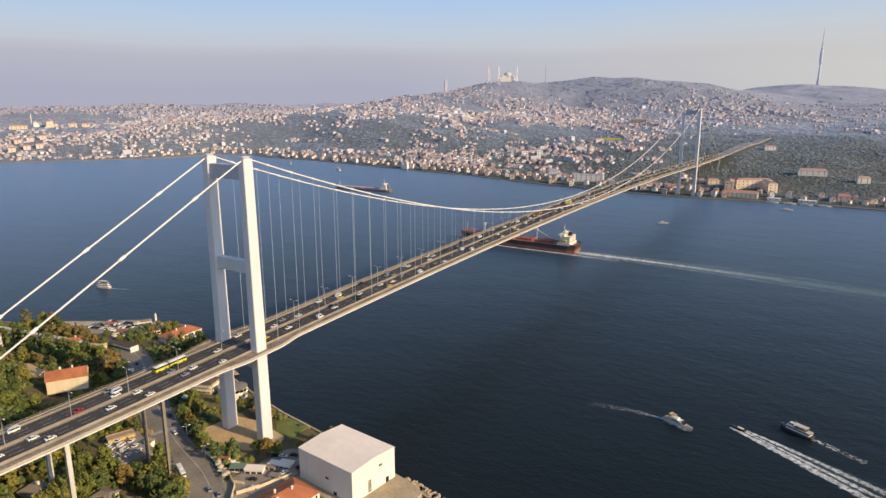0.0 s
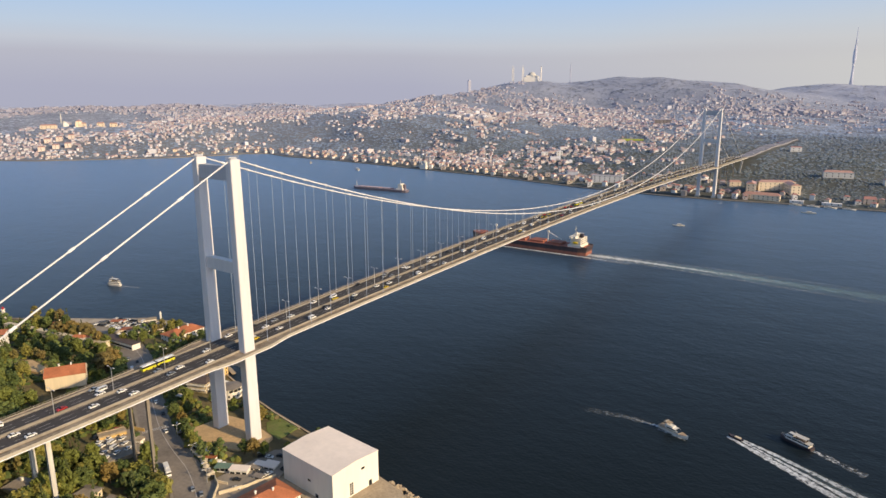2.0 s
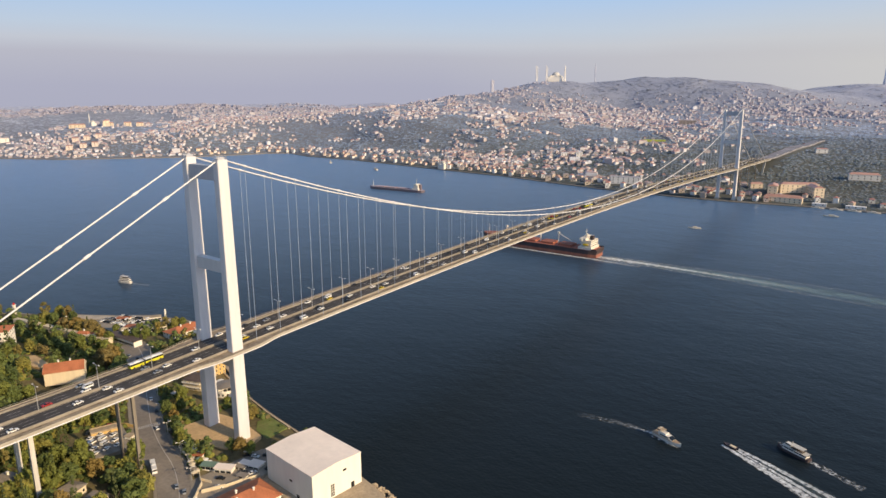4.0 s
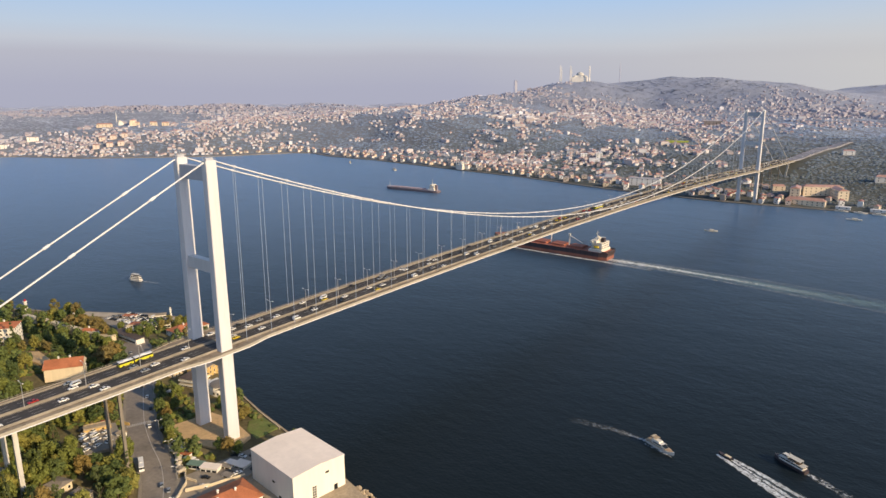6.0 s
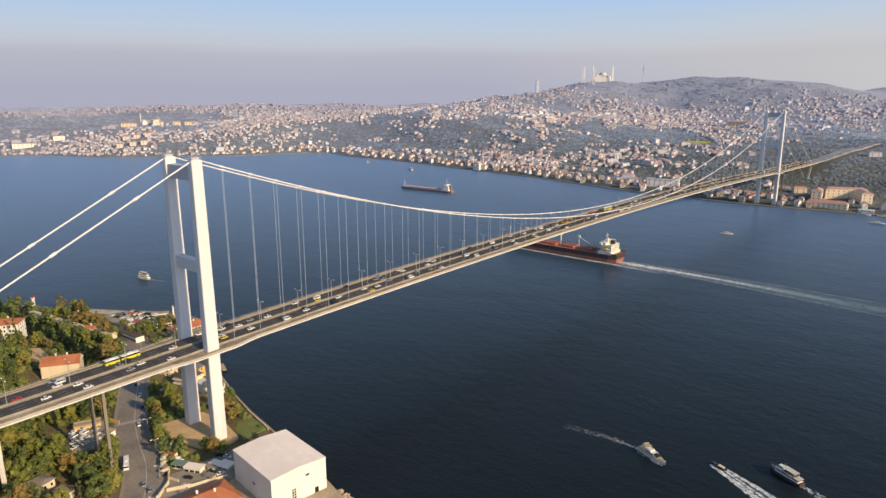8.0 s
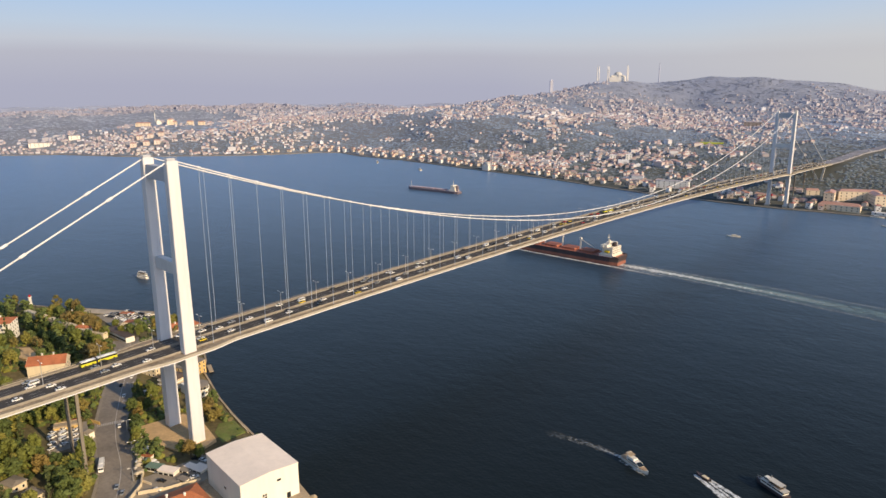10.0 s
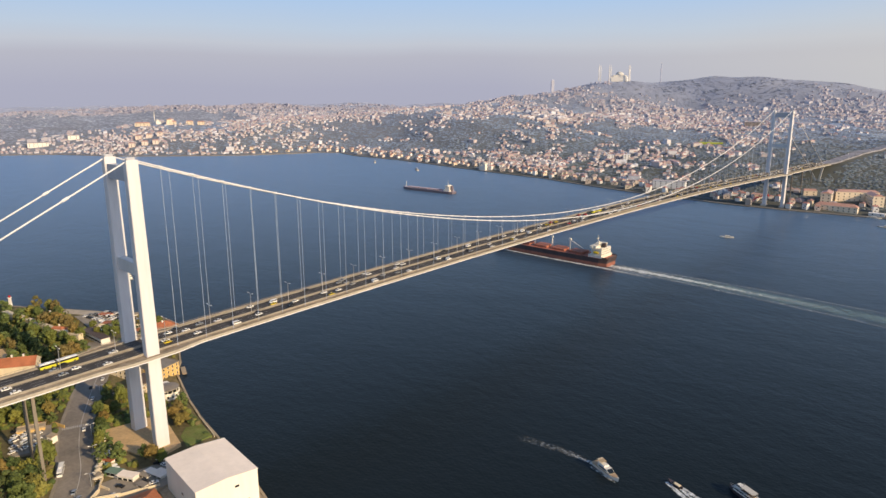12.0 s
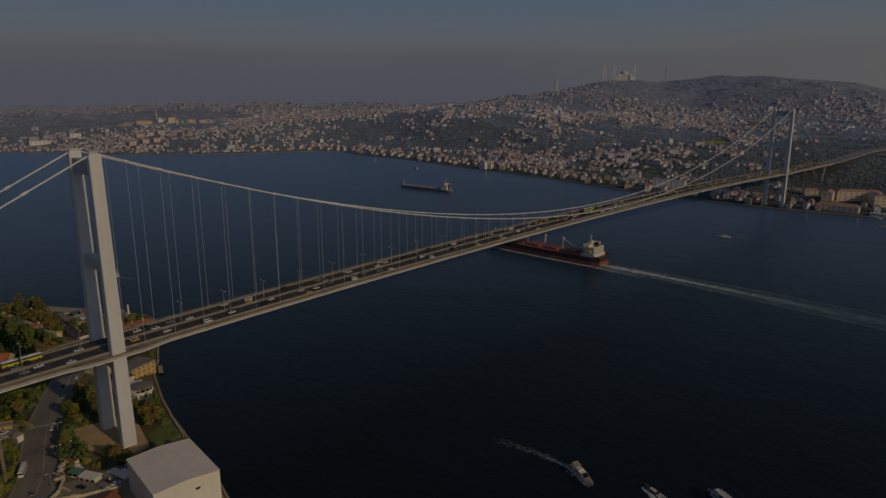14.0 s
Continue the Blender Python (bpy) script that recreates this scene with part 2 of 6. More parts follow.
for tier, (haze_mix, blue, soft) in enumerate(BELTS):
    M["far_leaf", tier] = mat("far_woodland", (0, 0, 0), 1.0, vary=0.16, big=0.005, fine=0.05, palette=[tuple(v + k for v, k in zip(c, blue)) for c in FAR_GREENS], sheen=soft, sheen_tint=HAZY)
    M["far_wall", tier] = mat("far_house_walls", (0, 0, 0), 0.9, vary=0.08, big=0.01, fine=0.3, palette=[tuple(v + (w - v) * haze_mix for v, w in zip(c, HAZE_TONES[tier])) for c in WALLS], sheen=soft, sheen_tint=HAZY)
    M["far_roof", tier] = mat("far_house_roofs", (0, 0, 0), 0.9, vary=0.1, big=0.01, fine=0.3, palette=[tuple(v + (w - v) * haze_mix for v, w in zip(c, HAZE_TONES[tier])) for c in ROOFS], sheen=soft * 1.5, sheen_tint=HAZY)


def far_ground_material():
    """Scrub between the trees: grey green by the water, bluer and paler inland with painted haze, like the woods."""
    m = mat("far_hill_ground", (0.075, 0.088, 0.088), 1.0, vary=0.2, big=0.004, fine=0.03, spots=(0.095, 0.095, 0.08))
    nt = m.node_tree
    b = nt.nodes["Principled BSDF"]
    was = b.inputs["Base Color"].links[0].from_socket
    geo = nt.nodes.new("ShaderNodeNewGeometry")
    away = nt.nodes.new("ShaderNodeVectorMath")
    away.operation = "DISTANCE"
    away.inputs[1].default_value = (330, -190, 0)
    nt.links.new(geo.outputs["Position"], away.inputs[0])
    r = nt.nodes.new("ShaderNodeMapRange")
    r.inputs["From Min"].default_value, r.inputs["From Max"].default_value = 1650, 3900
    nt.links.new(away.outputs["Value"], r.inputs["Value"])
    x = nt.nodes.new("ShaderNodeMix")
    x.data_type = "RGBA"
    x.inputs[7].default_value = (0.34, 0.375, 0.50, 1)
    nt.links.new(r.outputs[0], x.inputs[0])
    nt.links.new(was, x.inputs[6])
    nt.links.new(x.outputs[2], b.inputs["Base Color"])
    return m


M["far_ground"] = far_ground_material()
M["hull_red"] = mat("hull_antifouling_red", (0.27, 0.11, 0.08), 0.6, vary=0.2, big=0.05, fine=0.3, streak=True)
M["hull_black"] = mat("black_hull_paint", (0.07, 0.052, 0.056), 0.5, vary=0.2, big=0.05, fine=0.3, streak=True)
# haze painted into the distant coaster: lightened colours and blue sheen
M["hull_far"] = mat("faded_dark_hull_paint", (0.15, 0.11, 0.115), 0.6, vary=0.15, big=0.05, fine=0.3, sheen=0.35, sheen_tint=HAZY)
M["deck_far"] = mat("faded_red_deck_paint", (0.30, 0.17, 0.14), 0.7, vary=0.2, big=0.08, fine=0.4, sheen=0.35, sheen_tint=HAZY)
M["deck_red"] = mat("red_deck_paint", (0.36, 0.13, 0.085), 0.7, vary=0.25, big=0.08, fine=0.4)
M["ship_white"] = mat("ship_white_paint", (0.74, 0.70, 0.63), 0.5, vary=0.08, streak=True)
M["yellow"] = mat("yellow_paint", (0.66, 0.49, 0.03), 0.4, vary=0.06)
M["bus_yellow"] = mat("bus_yellow_paint", (0.62, 0.58, 0.04), 0.4, vary=0.05)
M["red_paint"] = mat("red_paint", (0.40, 0.03, 0.03), 0.4, vary=0.06)
M["black_paint"] = mat("black_paint", (0.02, 0.02, 0.022), 0.3, vary=0.06)
M["silver_paint"] = mat("silver_paint", (0.36, 0.37, 0.38), 0.35, 0.4, vary=0.05)
M["white_paint"] = mat("white_car_paint", (0.78, 0.77, 0.75), 0.35, vary=0.04)
M["awning"] = mat("green_awning", (0.15, 0.23, 0.18), 0.8, vary=0.15)


def water_material():
    m = bpy.data.materials.new("sea_water")
    m.use_nodes = True
    nt = m.node_tree
    b = nt.nodes["Principled BSDF"]
    b.inputs["Base Color"].default_value = (0.0098, 0.0145, 0.0168, 1)
    b.inputs["Roughness"].default_value = 0.28
    # strong blue sheen imitates haze over the far water
    b.inputs["Sheen Weight"].default_value = 0.96
    b.inputs["Sheen Roughness"].default_value = 0.22
    b.inputs["Specular IOR Level"].default_value = 0.17
    b.inputs["Sheen Tint"].default_value = (0.29, 0.54, 1.0, 1)
    b.inputs["IOR"].default_value = 1.33
    geo = nt.nodes.new("ShaderNodeNewGeometry")
    heights = []
    for scale, stretch, height in ((0.018, 1.6, 0.6), (0.1, 1.7, 0.28), (0.42, 1.5, 0.2)):
        mp = nt.nodes.new("ShaderNodeMapping")
        mp.inputs["Rotation"].default_value = (0, 0, 0.9)
        mp.inputs["Scale"].default_value = (1, stretch, 1)
        nt.links.new(geo.outputs["Position"], mp.inputs[0])
        n = nt.nodes.new("ShaderNodeTexNoise")
        n.inputs["Scale"].default_value = scale
        n.inputs["Detail"].default_value = 4
        nt.links.new(mp.outputs[0], n.inputs["Vector"])
        k = nt.nodes.new("ShaderNodeMath")
        k.operation = "MULTIPLY"
        k.inputs[1].default_value = height
        nt.links.new(n.outputs["Fac"], k.inputs[0])
        heights.append(k.outputs[0])
    total = heights[0]
    for h in heights[1:]:
        s = nt.nodes.new("ShaderNodeMath")
        nt.links.new(total, s.inputs[0])
        nt.links.new(h, s.inputs[1])
        total = s.outputs[0]
    bp = nt.nodes.new("ShaderNodeBump")
    bp.inputs["Strength"].default_value = 0.85
    bp.inputs["Distance"].default_value = 1.0
    nt.links.new(total, bp.inputs["Height"])
    nt.links.new(bp.outputs[0], b.inputs["Normal"])
    return m


def foam_material(name, cover, scale, col=(0.75, 0.78, 0.8), edge=0.16, strength=1.0):
    """Broken foam: bubbles with clear gaps between them."""
    m = bpy.data.materials.new(name)
    m.use_nodes = True
    nt = m.node_tree
    b = nt.nodes["Principled BSDF"]
    b.inputs["Base Color"].default_value = (*col, 1)
    b.inputs["Roughness"].default_value = 0.8
    geo = nt.nodes.new("ShaderNodeNewGeometry")
    n = nt.nodes.new("ShaderNodeTexNoise")
    n.inputs["Scale"].default_value = scale
    n.inputs["Detail"].default_value = 6
    n.inputs["Roughness"].default_value = 0.7
    nt.links.new(geo.outputs["Position"], n.inputs["Vector"])
    r = nt.nodes.new("ShaderNodeMapRange")
    r.inputs["From Min"].default_value, r.inputs["From Max"].default_value = 0.62 - cover * 0.4, 0.62 + edge - cover * 0.4
    nt.links.new(n.outputs["Fac"], r.inputs["Value"])
    uv = nt.nodes.new("ShaderNodeAttribute")
    uv.attribute_name = "thick"
    k = nt.nodes.new("ShaderNodeMath")
    k.operation = "MULTIPLY"
    nt.links.new(r.outputs[0], k.inputs[0])
    nt.links.new(uv.outputs["Fac"], k.inputs[1])
    soft = nt.nodes.new("ShaderNodeMath")
    soft.operation = "MULTIPLY"
    soft.inputs[1].default_value = strength
    nt.links.new(k.outputs[0], soft.inputs[0])
    nt.links.new(soft.outputs[0], b.inputs["Alpha"])
    return m


M["water"] = water_material()
M["foam"] = foam_material("wake_foam", 0.55, 0.5, edge=0.22)
M["foam_dense"] = foam_material("fresh_foam", 0.78, 0.45, edge=0.26)
M["foam_thin"] = foam_material("thin_foam", 0.42, 0.45)
M["foam_teal"] = foam_material("churned_teal_water", 0.6, 0.16, (0.46, 0.68, 0.69), 0.35, 0.6)
M["foam_old"] = foam_material("spent_wake_foam", 0.75, 0.1, (0.34, 0.50, 0.52), 0.5, 0.42)

# ---------------------------------------------------------------- land and sea
NEAR_SHORE = [(1600, -700), (700, -230), (300, -30), (160, 0), (122, 7), (104, 13), (70, 21), (23, 29), (-5, 33.5), (-34, 40), (-84, 55), (-100, 66), (-123, 76), (-155, 93), (-181, 103), (-205, 102), (-231, 91), (-258, 74), (-293, 52), (-326, 30), (-352, 14), (-420, -20), (-600, -120), (-1000, -330), (-1000, -700)]
FAR_SHORE = [(1600, 1130), (700, 1095), (321, 1087), (161, 1082), (60, 1068), (10, 1060), (-40, 1056), (-85, 1057), (-243, 1071), (-373, 1096), (-510, 1130), (-702, 1147), (-867, 1169), (-1054, 1192), (-1255, 1188), (-1379, 1227), (-1440, 1180), (-1465, 1104), (-1532, 960), (-1665, 810), (-1780, 690), (-2000, 583), (-2096, 450), (-2350, 280), (-3200, -100), (-4700, -300)]


def shore_distance(x, y, line, closing):
    """Metres inland from a shore, below zero over the sea."""
    x, y = np.asarray(x, float), np.asarray(y, float)
    best = np.full(x.shape, 1e9)
    for (ax, ay), (bx, by) in zip(line, line[1:]):
        dx, dy = bx - ax, by - ay
        u = np.clip(((x - ax) * dx + (y - ay) * dy) / (dx * dx + dy * dy), 0, 1)
        best = np.minimum(best, np.hypot(x - ax - u * dx, y - ay - u * dy))
    ring = line + closing
    inside = np.zeros(x.shape, bool)
    for (ax, ay), (bx, by) in zip(ring, ring[1:] + ring[:1]):
        cross = (ay > y) != (by > y)
        inside ^= cross & (x < (bx - ax) * (y - ay) / (by - ay + 1e-12) + ax)
    return np.where(inside, best, -best)


def waves(x, y, seed, size):
    """Smooth rolling of about -1 to 1, of a given size in metres."""
    r = random.Random(seed)
    out = np.zeros(np.shape(x))
    for k in range(9):
        a, f, p = r.uniform(0, 6.28), 6.28 / size * r.uniform(0.5, 1.9), r.uniform(0, 6.28)
        out = out + np.sin((np.cos(a) * x + np.sin(a) * y) * f + p)
    return out / 4.0


ROAD = [(140, -122), (90, -92), (60, -71), (32, -53), (10, -42.5), (-14, -36), (-41, -26), (-85, -4), (-125, 18), (-150, 30), (-175, 38)]


def road_distance(x, y):
    best = np.full(np.shape(x), 1e9)
    for (ax, ay), (bx, by) in zip(ROAD, ROAD[1:]):
        dx, dy = bx - ax, by - ay
        u = np.clip(((x - ax) * dx + (y - ay) * dy) / (dx * dx + dy * dy), 0, 1)
        best = np.minimum(best, np.hypot(x - ax - u * dx, y - ay - u * dy))
    return best


def near_height(x, y):
    x, y = np.asarray(x, float), np.asarray(y, float)
    s = shore_distance(x, y, NEAR_SHORE, [])
    low = np.clip(s * 0.9, -4, 2.2) + np.clip(s - 4, 0, 60) * 0.045
    hill = smooth01(75, 190, s) * 24 + smooth01(150, 420, s) * 35
    h = low + hill * (1 + 0.12 * waves(x, y, 3, 90))
    near_road = 1 - smooth01(9.5, 20, road_distance(x, y))
    return np.where(s > 6, h * (1 - near_road) + 5.6 * near_road, h)


def far_height(x, y):
    x, y = np.asarray(x, float), np.asarray(y, float)
    s = shore_distance(x, y, FAR_SHORE, [(-4700, 5200), (1600, 5200)])
    shore = np.clip(s * 0.5, -6, 4.0)
    inland = np.clip(s - 25, 0, None)
    reach = 260 + 620 * smooth01(-1750, -1000, x)
    rise = 98 * (1 - np.exp(-inland / reach)) * (1 + 0.13 * waves(x, y, 5, 900))
    hills = np.zeros(np.shape(x))
    for cx, cy, wx, wy, h in ((-1230, 1830, 420, 420, 62), (-1500, 2750, 420, 500, 88), (-1394, 3075, 260, 260, 42), (-800, 3350, 560, 420, 176), (20, 4120, 700, 480, 122), (-2650, 1500, 380, 420, 25), (250, 1650, 420, 330, 22)):
        hills = hills + h * np.exp(-(((x - cx) / wx) ** 2 + ((y - cy) / wy) ** 2))
    bank = np.exp(-((x - 12 - (y - 1400) * 0.14) / 70) ** 2) * smooth01(1300, 1400, y) * (1 - smooth01(1560, 1760, y))
    rise = rise + 5 * bank + hills * smooth01(0, 400, inland) + 4 * waves(x, y, 8, 260) * smooth01(0, 200, inland)
    return shore + rise


def ground_sheet(name, x0, x1, y0, y1, step, height, material, label):
    xs, ys = np.arange(x0, x1 + step, step), np.arange(y0, y1 + step, step)
    gx, gy = np.meshgrid(xs, ys)
    gz = height(gx, gy)
    pts = np.stack([gx.ravel(), gy.ravel(), gz.ravel()], 1)
    nx, ny = len(xs), len(ys)
    i = (np.arange(ny - 1)[:, None] * nx + np.arange(nx - 1)[None]).ravel()
    quads = np.stack([i, i + 1, i + 1 + nx, i + nx], 1)
    quads = quads[(gz.ravel()[quads].max(1) > -2.5)]
    used = np.unique(quads)
    where = np.zeros(len(pts), int)
    where[used] = np.arange(len(used))
    me = bpy.data.meshes.new(name)
    me.from_pydata(pts[used].tolist(), [], where[quads].tolist())
    me.polygons.foreach_set("use_smooth", [True] * len(me.polygons))
    me.materials.append(material)
    return tagged(new(name, me), label, "ground", kind="structure")


sea = Shape()
sea.add([(-9000, -9000, 0), (9000, -9000, 0), (9000, 9000, 0), (-9000, 9000, 0)], [(0, 1, 2, 3)])
tagged(part("water", sea, M["water"]), "dark blue rippled sea water of a strait", "water", kind="structure")
ground_sheet("ground_near", -1000, 1000, -700, 130, 4, near_height, M["earth"], "wooded shore rising from the strait")
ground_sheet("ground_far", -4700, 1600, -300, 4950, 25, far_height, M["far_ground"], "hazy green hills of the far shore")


def strip(points, width, lift, height, step=3.0):
    """A ribbon laid over the ground along a line."""
    pts = [Vector((*p, 0)) for p in points]
    fine = []
    for a, b in zip(pts, pts[1:]):
        n = max(1, int((b - a).length / step))
        fine += [a.lerp(b, k / n) for k in range(n)]
    fine.append(pts[-1])
    for _ in range(6):
        fine = [fine[0]] + [(fine[k - 1] + fine[k] * 2 + fine[k + 1]) / 4 for k in range(1, len(fine) - 1)] + [fine[-1]]
    out = Shape()
    verts, faces = [], []
    for k, p in enumerate(fine):
        way = (fine[min(k + 1, len(fine) - 1)] - fine[max(k - 1, 0)]).normalized()
        side = Vector((-way.y, way.x, 0))
        for j, u in enumerate((-1, 1)):
            q = p + side * (u * width / 2)
            z = height if isinstance(height, (int, float)) else float(height(q.x, q.y))
            verts.append((q.x, q.y, z + lift))
    for k in range(len(fine) - 1):
        faces.append((2 * k + 1, 2 * k, 2 * k + 2, 2 * k + 3))
    return out.add(verts, faces), fine


road_shape, road_line = strip(ROAD, 15.5, 0.1, 5.6)
tagged(part("road", road_shape, M["street"]), "grey asphalt street passing under the bridge", "road", kind="structure")

# ---------------------------------------------------------------- the bridge
SPAN = 1074.0


def deck_low(y):
    """Underside of the deck's outer edge."""
    if y < 0:
        v = max(y, -190.0)
        return 57.3 + 0.042 * v + 0.00011 * v * v
    if y > SPAN:
        return 57.3 - 0.018 * (y - SPAN)
    u = y / SPAN
    return 57.3 + 9.3 * 4 * u * (1 - u)


def road_z(y):
    return deck_low(y) + 1.9


def deck_half(y):
    """Half the deck's width: the footways swing out round the tower legs."""
    swing = 0.0
    for t in (0.0, SPAN):
        swing = max(swing, 1 - float(smooth01(10, 30, abs(y - t))))
    return 16.7 + 3.0 * swing


def cable_z(y):
    u = (y - SPAN / 2) / (SPAN / 2)
    return 71.5 + (164.0 - 71.5) * u * u


Y0, Y1 = -330.0, 1350.0
stations = sorted(set([Y0 + 10 * k for k in range(int((Y1 - Y0) / 10) + 1)] + list(range(-36, 40, 3)) + [int(SPAN) - k for k in range(-36, 40, 3)]))


def along(profile):
    """A body drawn along the deck; profile(y) gives its x, z corners, in order."""
    out = Shape()
    rings = [[(x, y, z) for x, z in profile(y)] for y in stations]
    n = len(rings[0])
    verts = [p for ring in rings for p in ring]
    faces = [((k + 1) * n + i, (k + 1) * n + (i + 1) % n, k * n + (i + 1) % n, k * n + i) for k in range(len(rings) - 1) for i in range(n)]
    faces += [tuple(range(n)), tuple(reversed(range((len(rings) - 1) * n, len(rings) * n)))]
    return out.add(verts, faces)


def rect(x0, x1, low, high):
    return lambda y: [(x0, road_z(y) + low), (x1, road_z(y) + low), (x1, road_z(y) + high), (x0, road_z(y) + high)]


bridge = thing("suspension_bridge", "long white steel suspension bridge over the strait", "bridge")
part("roadway", along(rect(-12.3, 12.3, -0.4, 0.0)), M["asphalt"], bridge, "dark grey asphalt six-lane roadway")
part("box_girder", along(lambda y: [(-14, road_z(y) - 0.41), (-5.5, road_z(y) - 3.0), (5.5, road_z(y) - 3.0), (14, road_z(y) - 0.41)]), M["girder"], bridge)
for side in (-1, 1):
    def walkway(y, side=side):
        z, w = road_z(y), deck_half(y)
        a, b = 12.75 * side, w * side
        return [(a, z - 0.75), (b, z - 0.75), (b, z - 0.35), (a, z - 0.35)][:: side]

    def edge(y, side=side):
        z, w = road_z(y), deck_half(y)
        a, b = (w + 0.01) * side, (w + 0.28) * side
        return [(a, z - 1.75), (b, z - 1.75), (b, z - 0.05), (a, z - 0.05)][:: side]

    def rim(y, side=side):
        z, w = road_z(y), deck_half(y)
        a, b = (w + 0.285) * side, (w + 0.5) * side
        return [(a, z - 1.9), (b, z - 1.9), (b, z - 1.45), (a, z - 1.45)][:: side]

    def rail(y, side=side):
        z, w = road_z(y), deck_half(y) + 0.1
        a, b = w * side, (w + 0.14) * side
        return [(a, z + 0.62), (b, z + 0.62), (b, z + 0.76), (a, z + 0.76)][:: side]

    part("footway", along(walkway), M["footway"], bridge, "pale concrete footway along the deck edge")
    part("edge_beam", along(edge), M["fascia"], bridge, "beige painted steel edge panel")
    part("edge_flange", along(rim), M["cable"], bridge, "white lower flange of the deck edge")
    part("handrail", along(rail), M["barrier"], bridge)
    part("crash_barrier", along(rect(*sorted((12.35 * side, 12.7 * side)), -0.4, 0.85)), M["barrier"], bridge, "weathered beige crash barrier")
    posts = Shape()
    y = Y0 + 1
    while y < Y1:
        w = (deck_half(y) + 0.17) * side
        posts.box(w, y, road_z(y) - 0.05, 0.12, 0.18, 0.7)
        posts.box(w, y + 2, road_z(y) - 0.05, 0.06, 0.1, 0.7)
        y += 4
    part("handrail_post", posts, M["barrier"], bridge, kind="stuff")
part("median_kerb", along(rect(-0.85, 0.85, 0.004, 0.22)), M["median"], bridge)
for x in (-0.55, 0.55):
    part("median_guardrail", along(rect(x - 0.12, x + 0.12, 0.224, 0.95)), M["barrier"], bridge)
dashes = Shape()
for x in (-8.3, -4.9, 4.9, 8.3):
    y = Y0 + 4
    while y < Y1 - 8:
        z0, z1 = road_z(y) + 0.012, road_z(y + 6) + 0.012
        dashes.add([(x - 0.09, y, z0), (x + 0.09, y, z0), (x + 0.09, y + 6, z1), (x - 0.09, y + 6, z1)], [(0, 1, 2, 3)])
        y += 10
part("lane_dash", dashes, M["line"], bridge, "worn white lane dashes", kind="stuff")
for x in (-11.9, -1.5, 1.5, 11.9):
    part("edge_line", along(lambda y, x=x: [(x - 0.08, road_z(y) + 0.002), (x + 0.08, road_z(y) + 0.002), (x + 0.08, road_z(y) + 0.014), (x - 0.08, road_z(y) + 0.014)]), M["line"], bridge)


def tower_leg(base, side):
    out = Shape()
    rings = []
    for z, wx, wy, off in ((base, 5.3, 7.4, 14.6), (60, 5.2, 7.0, 14.4), (163.5, 4.6, 6.1, 14.0)):
        cx = off * side
        b = 0.35
        x0, x1, y0, y1 = cx - wx / 2, cx + wx / 2, -wy / 2, wy / 2
        rings.append([(x0 + b, y0, z), (x1 - b, y0, z), (x1, y0 + b, z), (x1, y1 - b, z), (x1 - b, y1, z), (x0 + b, y1, z), (x0, y1 - b, z), (x0, y0 + b, z)])
    n = 8
    verts = [p for r in rings for p in r]
    faces = [(k * n + i, k * n + (i + 1) % n, (k + 1) * n + (i + 1) % n, (k + 1) * n + i) for k in range(2) for i in range(n)]
    faces += [tuple(range(n - 1, -1, -1)), tuple(range(2 * n, 3 * n))]
    return out.add(verts, faces)


for ty, bases in ((0.0, (3.0, 3.0)), (SPAN, (3.0, 3.0))):
    at_tower = pose(0, ty, 0)
    for side, base in zip((-1, 1), bases):
        part("tower_leg", tower_leg(base, side), M["tower"], bridge, "tall tapering pale steel tower leg", at_tower)
        part("plinth", Shape().box(14.7 * side, 0, 1.5, 8.2, 10.0, 3.3), M["concrete"], bridge, "", at_tower)
        part("saddle_housing", Shape().box(14.0 * side, 0, 163.5, 2.6, 4.6, 0.8, top=0.8).box(14 * side, 0, 164.3, 1.3, 6.4, 0.6, top=0.6), M["portal"], bridge, "", at_tower)
        cage = Shape()
        for a, b in ((-2, -2.6), (2, -2.6), (2, 2.6), (-2, 2.6)):
            cage.tube([(14 * side + a, b, 163.5), (14 * side + a, b, 165.6)], 0.06, 5)
        for z in (164.6, 165.6):
            ring = [(14 * side + a, b, z) for a, b in ((-2, -2.6), (2, -2.6), (2, 2.6), (-2, 2.6), (-2, -2.6))]
            cage.tube(ring, 0.06, 5)
        cage.tube([(14 * side, 0, 165.7), (14 * side, 0, 168.2)], 0.12, 5)
        part("tower_top_railing", cage, M["metal"], bridge, "", at_tower)
    for z, h, inner in ((152.5, 7.5, 11.9), (102.5, 6.5, 12.1), (48.5, 6.0, 12.1)):
        beam = Shape()
        b = 0.3
        beam.side_prism([(-inner - 0.1, z), (inner + 0.1, z), (inner + 0.1, z + h), (-inner - 0.1, z + h)], -2.1, 2.1)
        # top beams darker and bluer than the legs, lower beams paler
        part("portal_beam", beam, M["portal" if z > 150 else "portal_low"], bridge, "grey steel portal beam between the legs", at_tower)

ANCHOR = -236.0
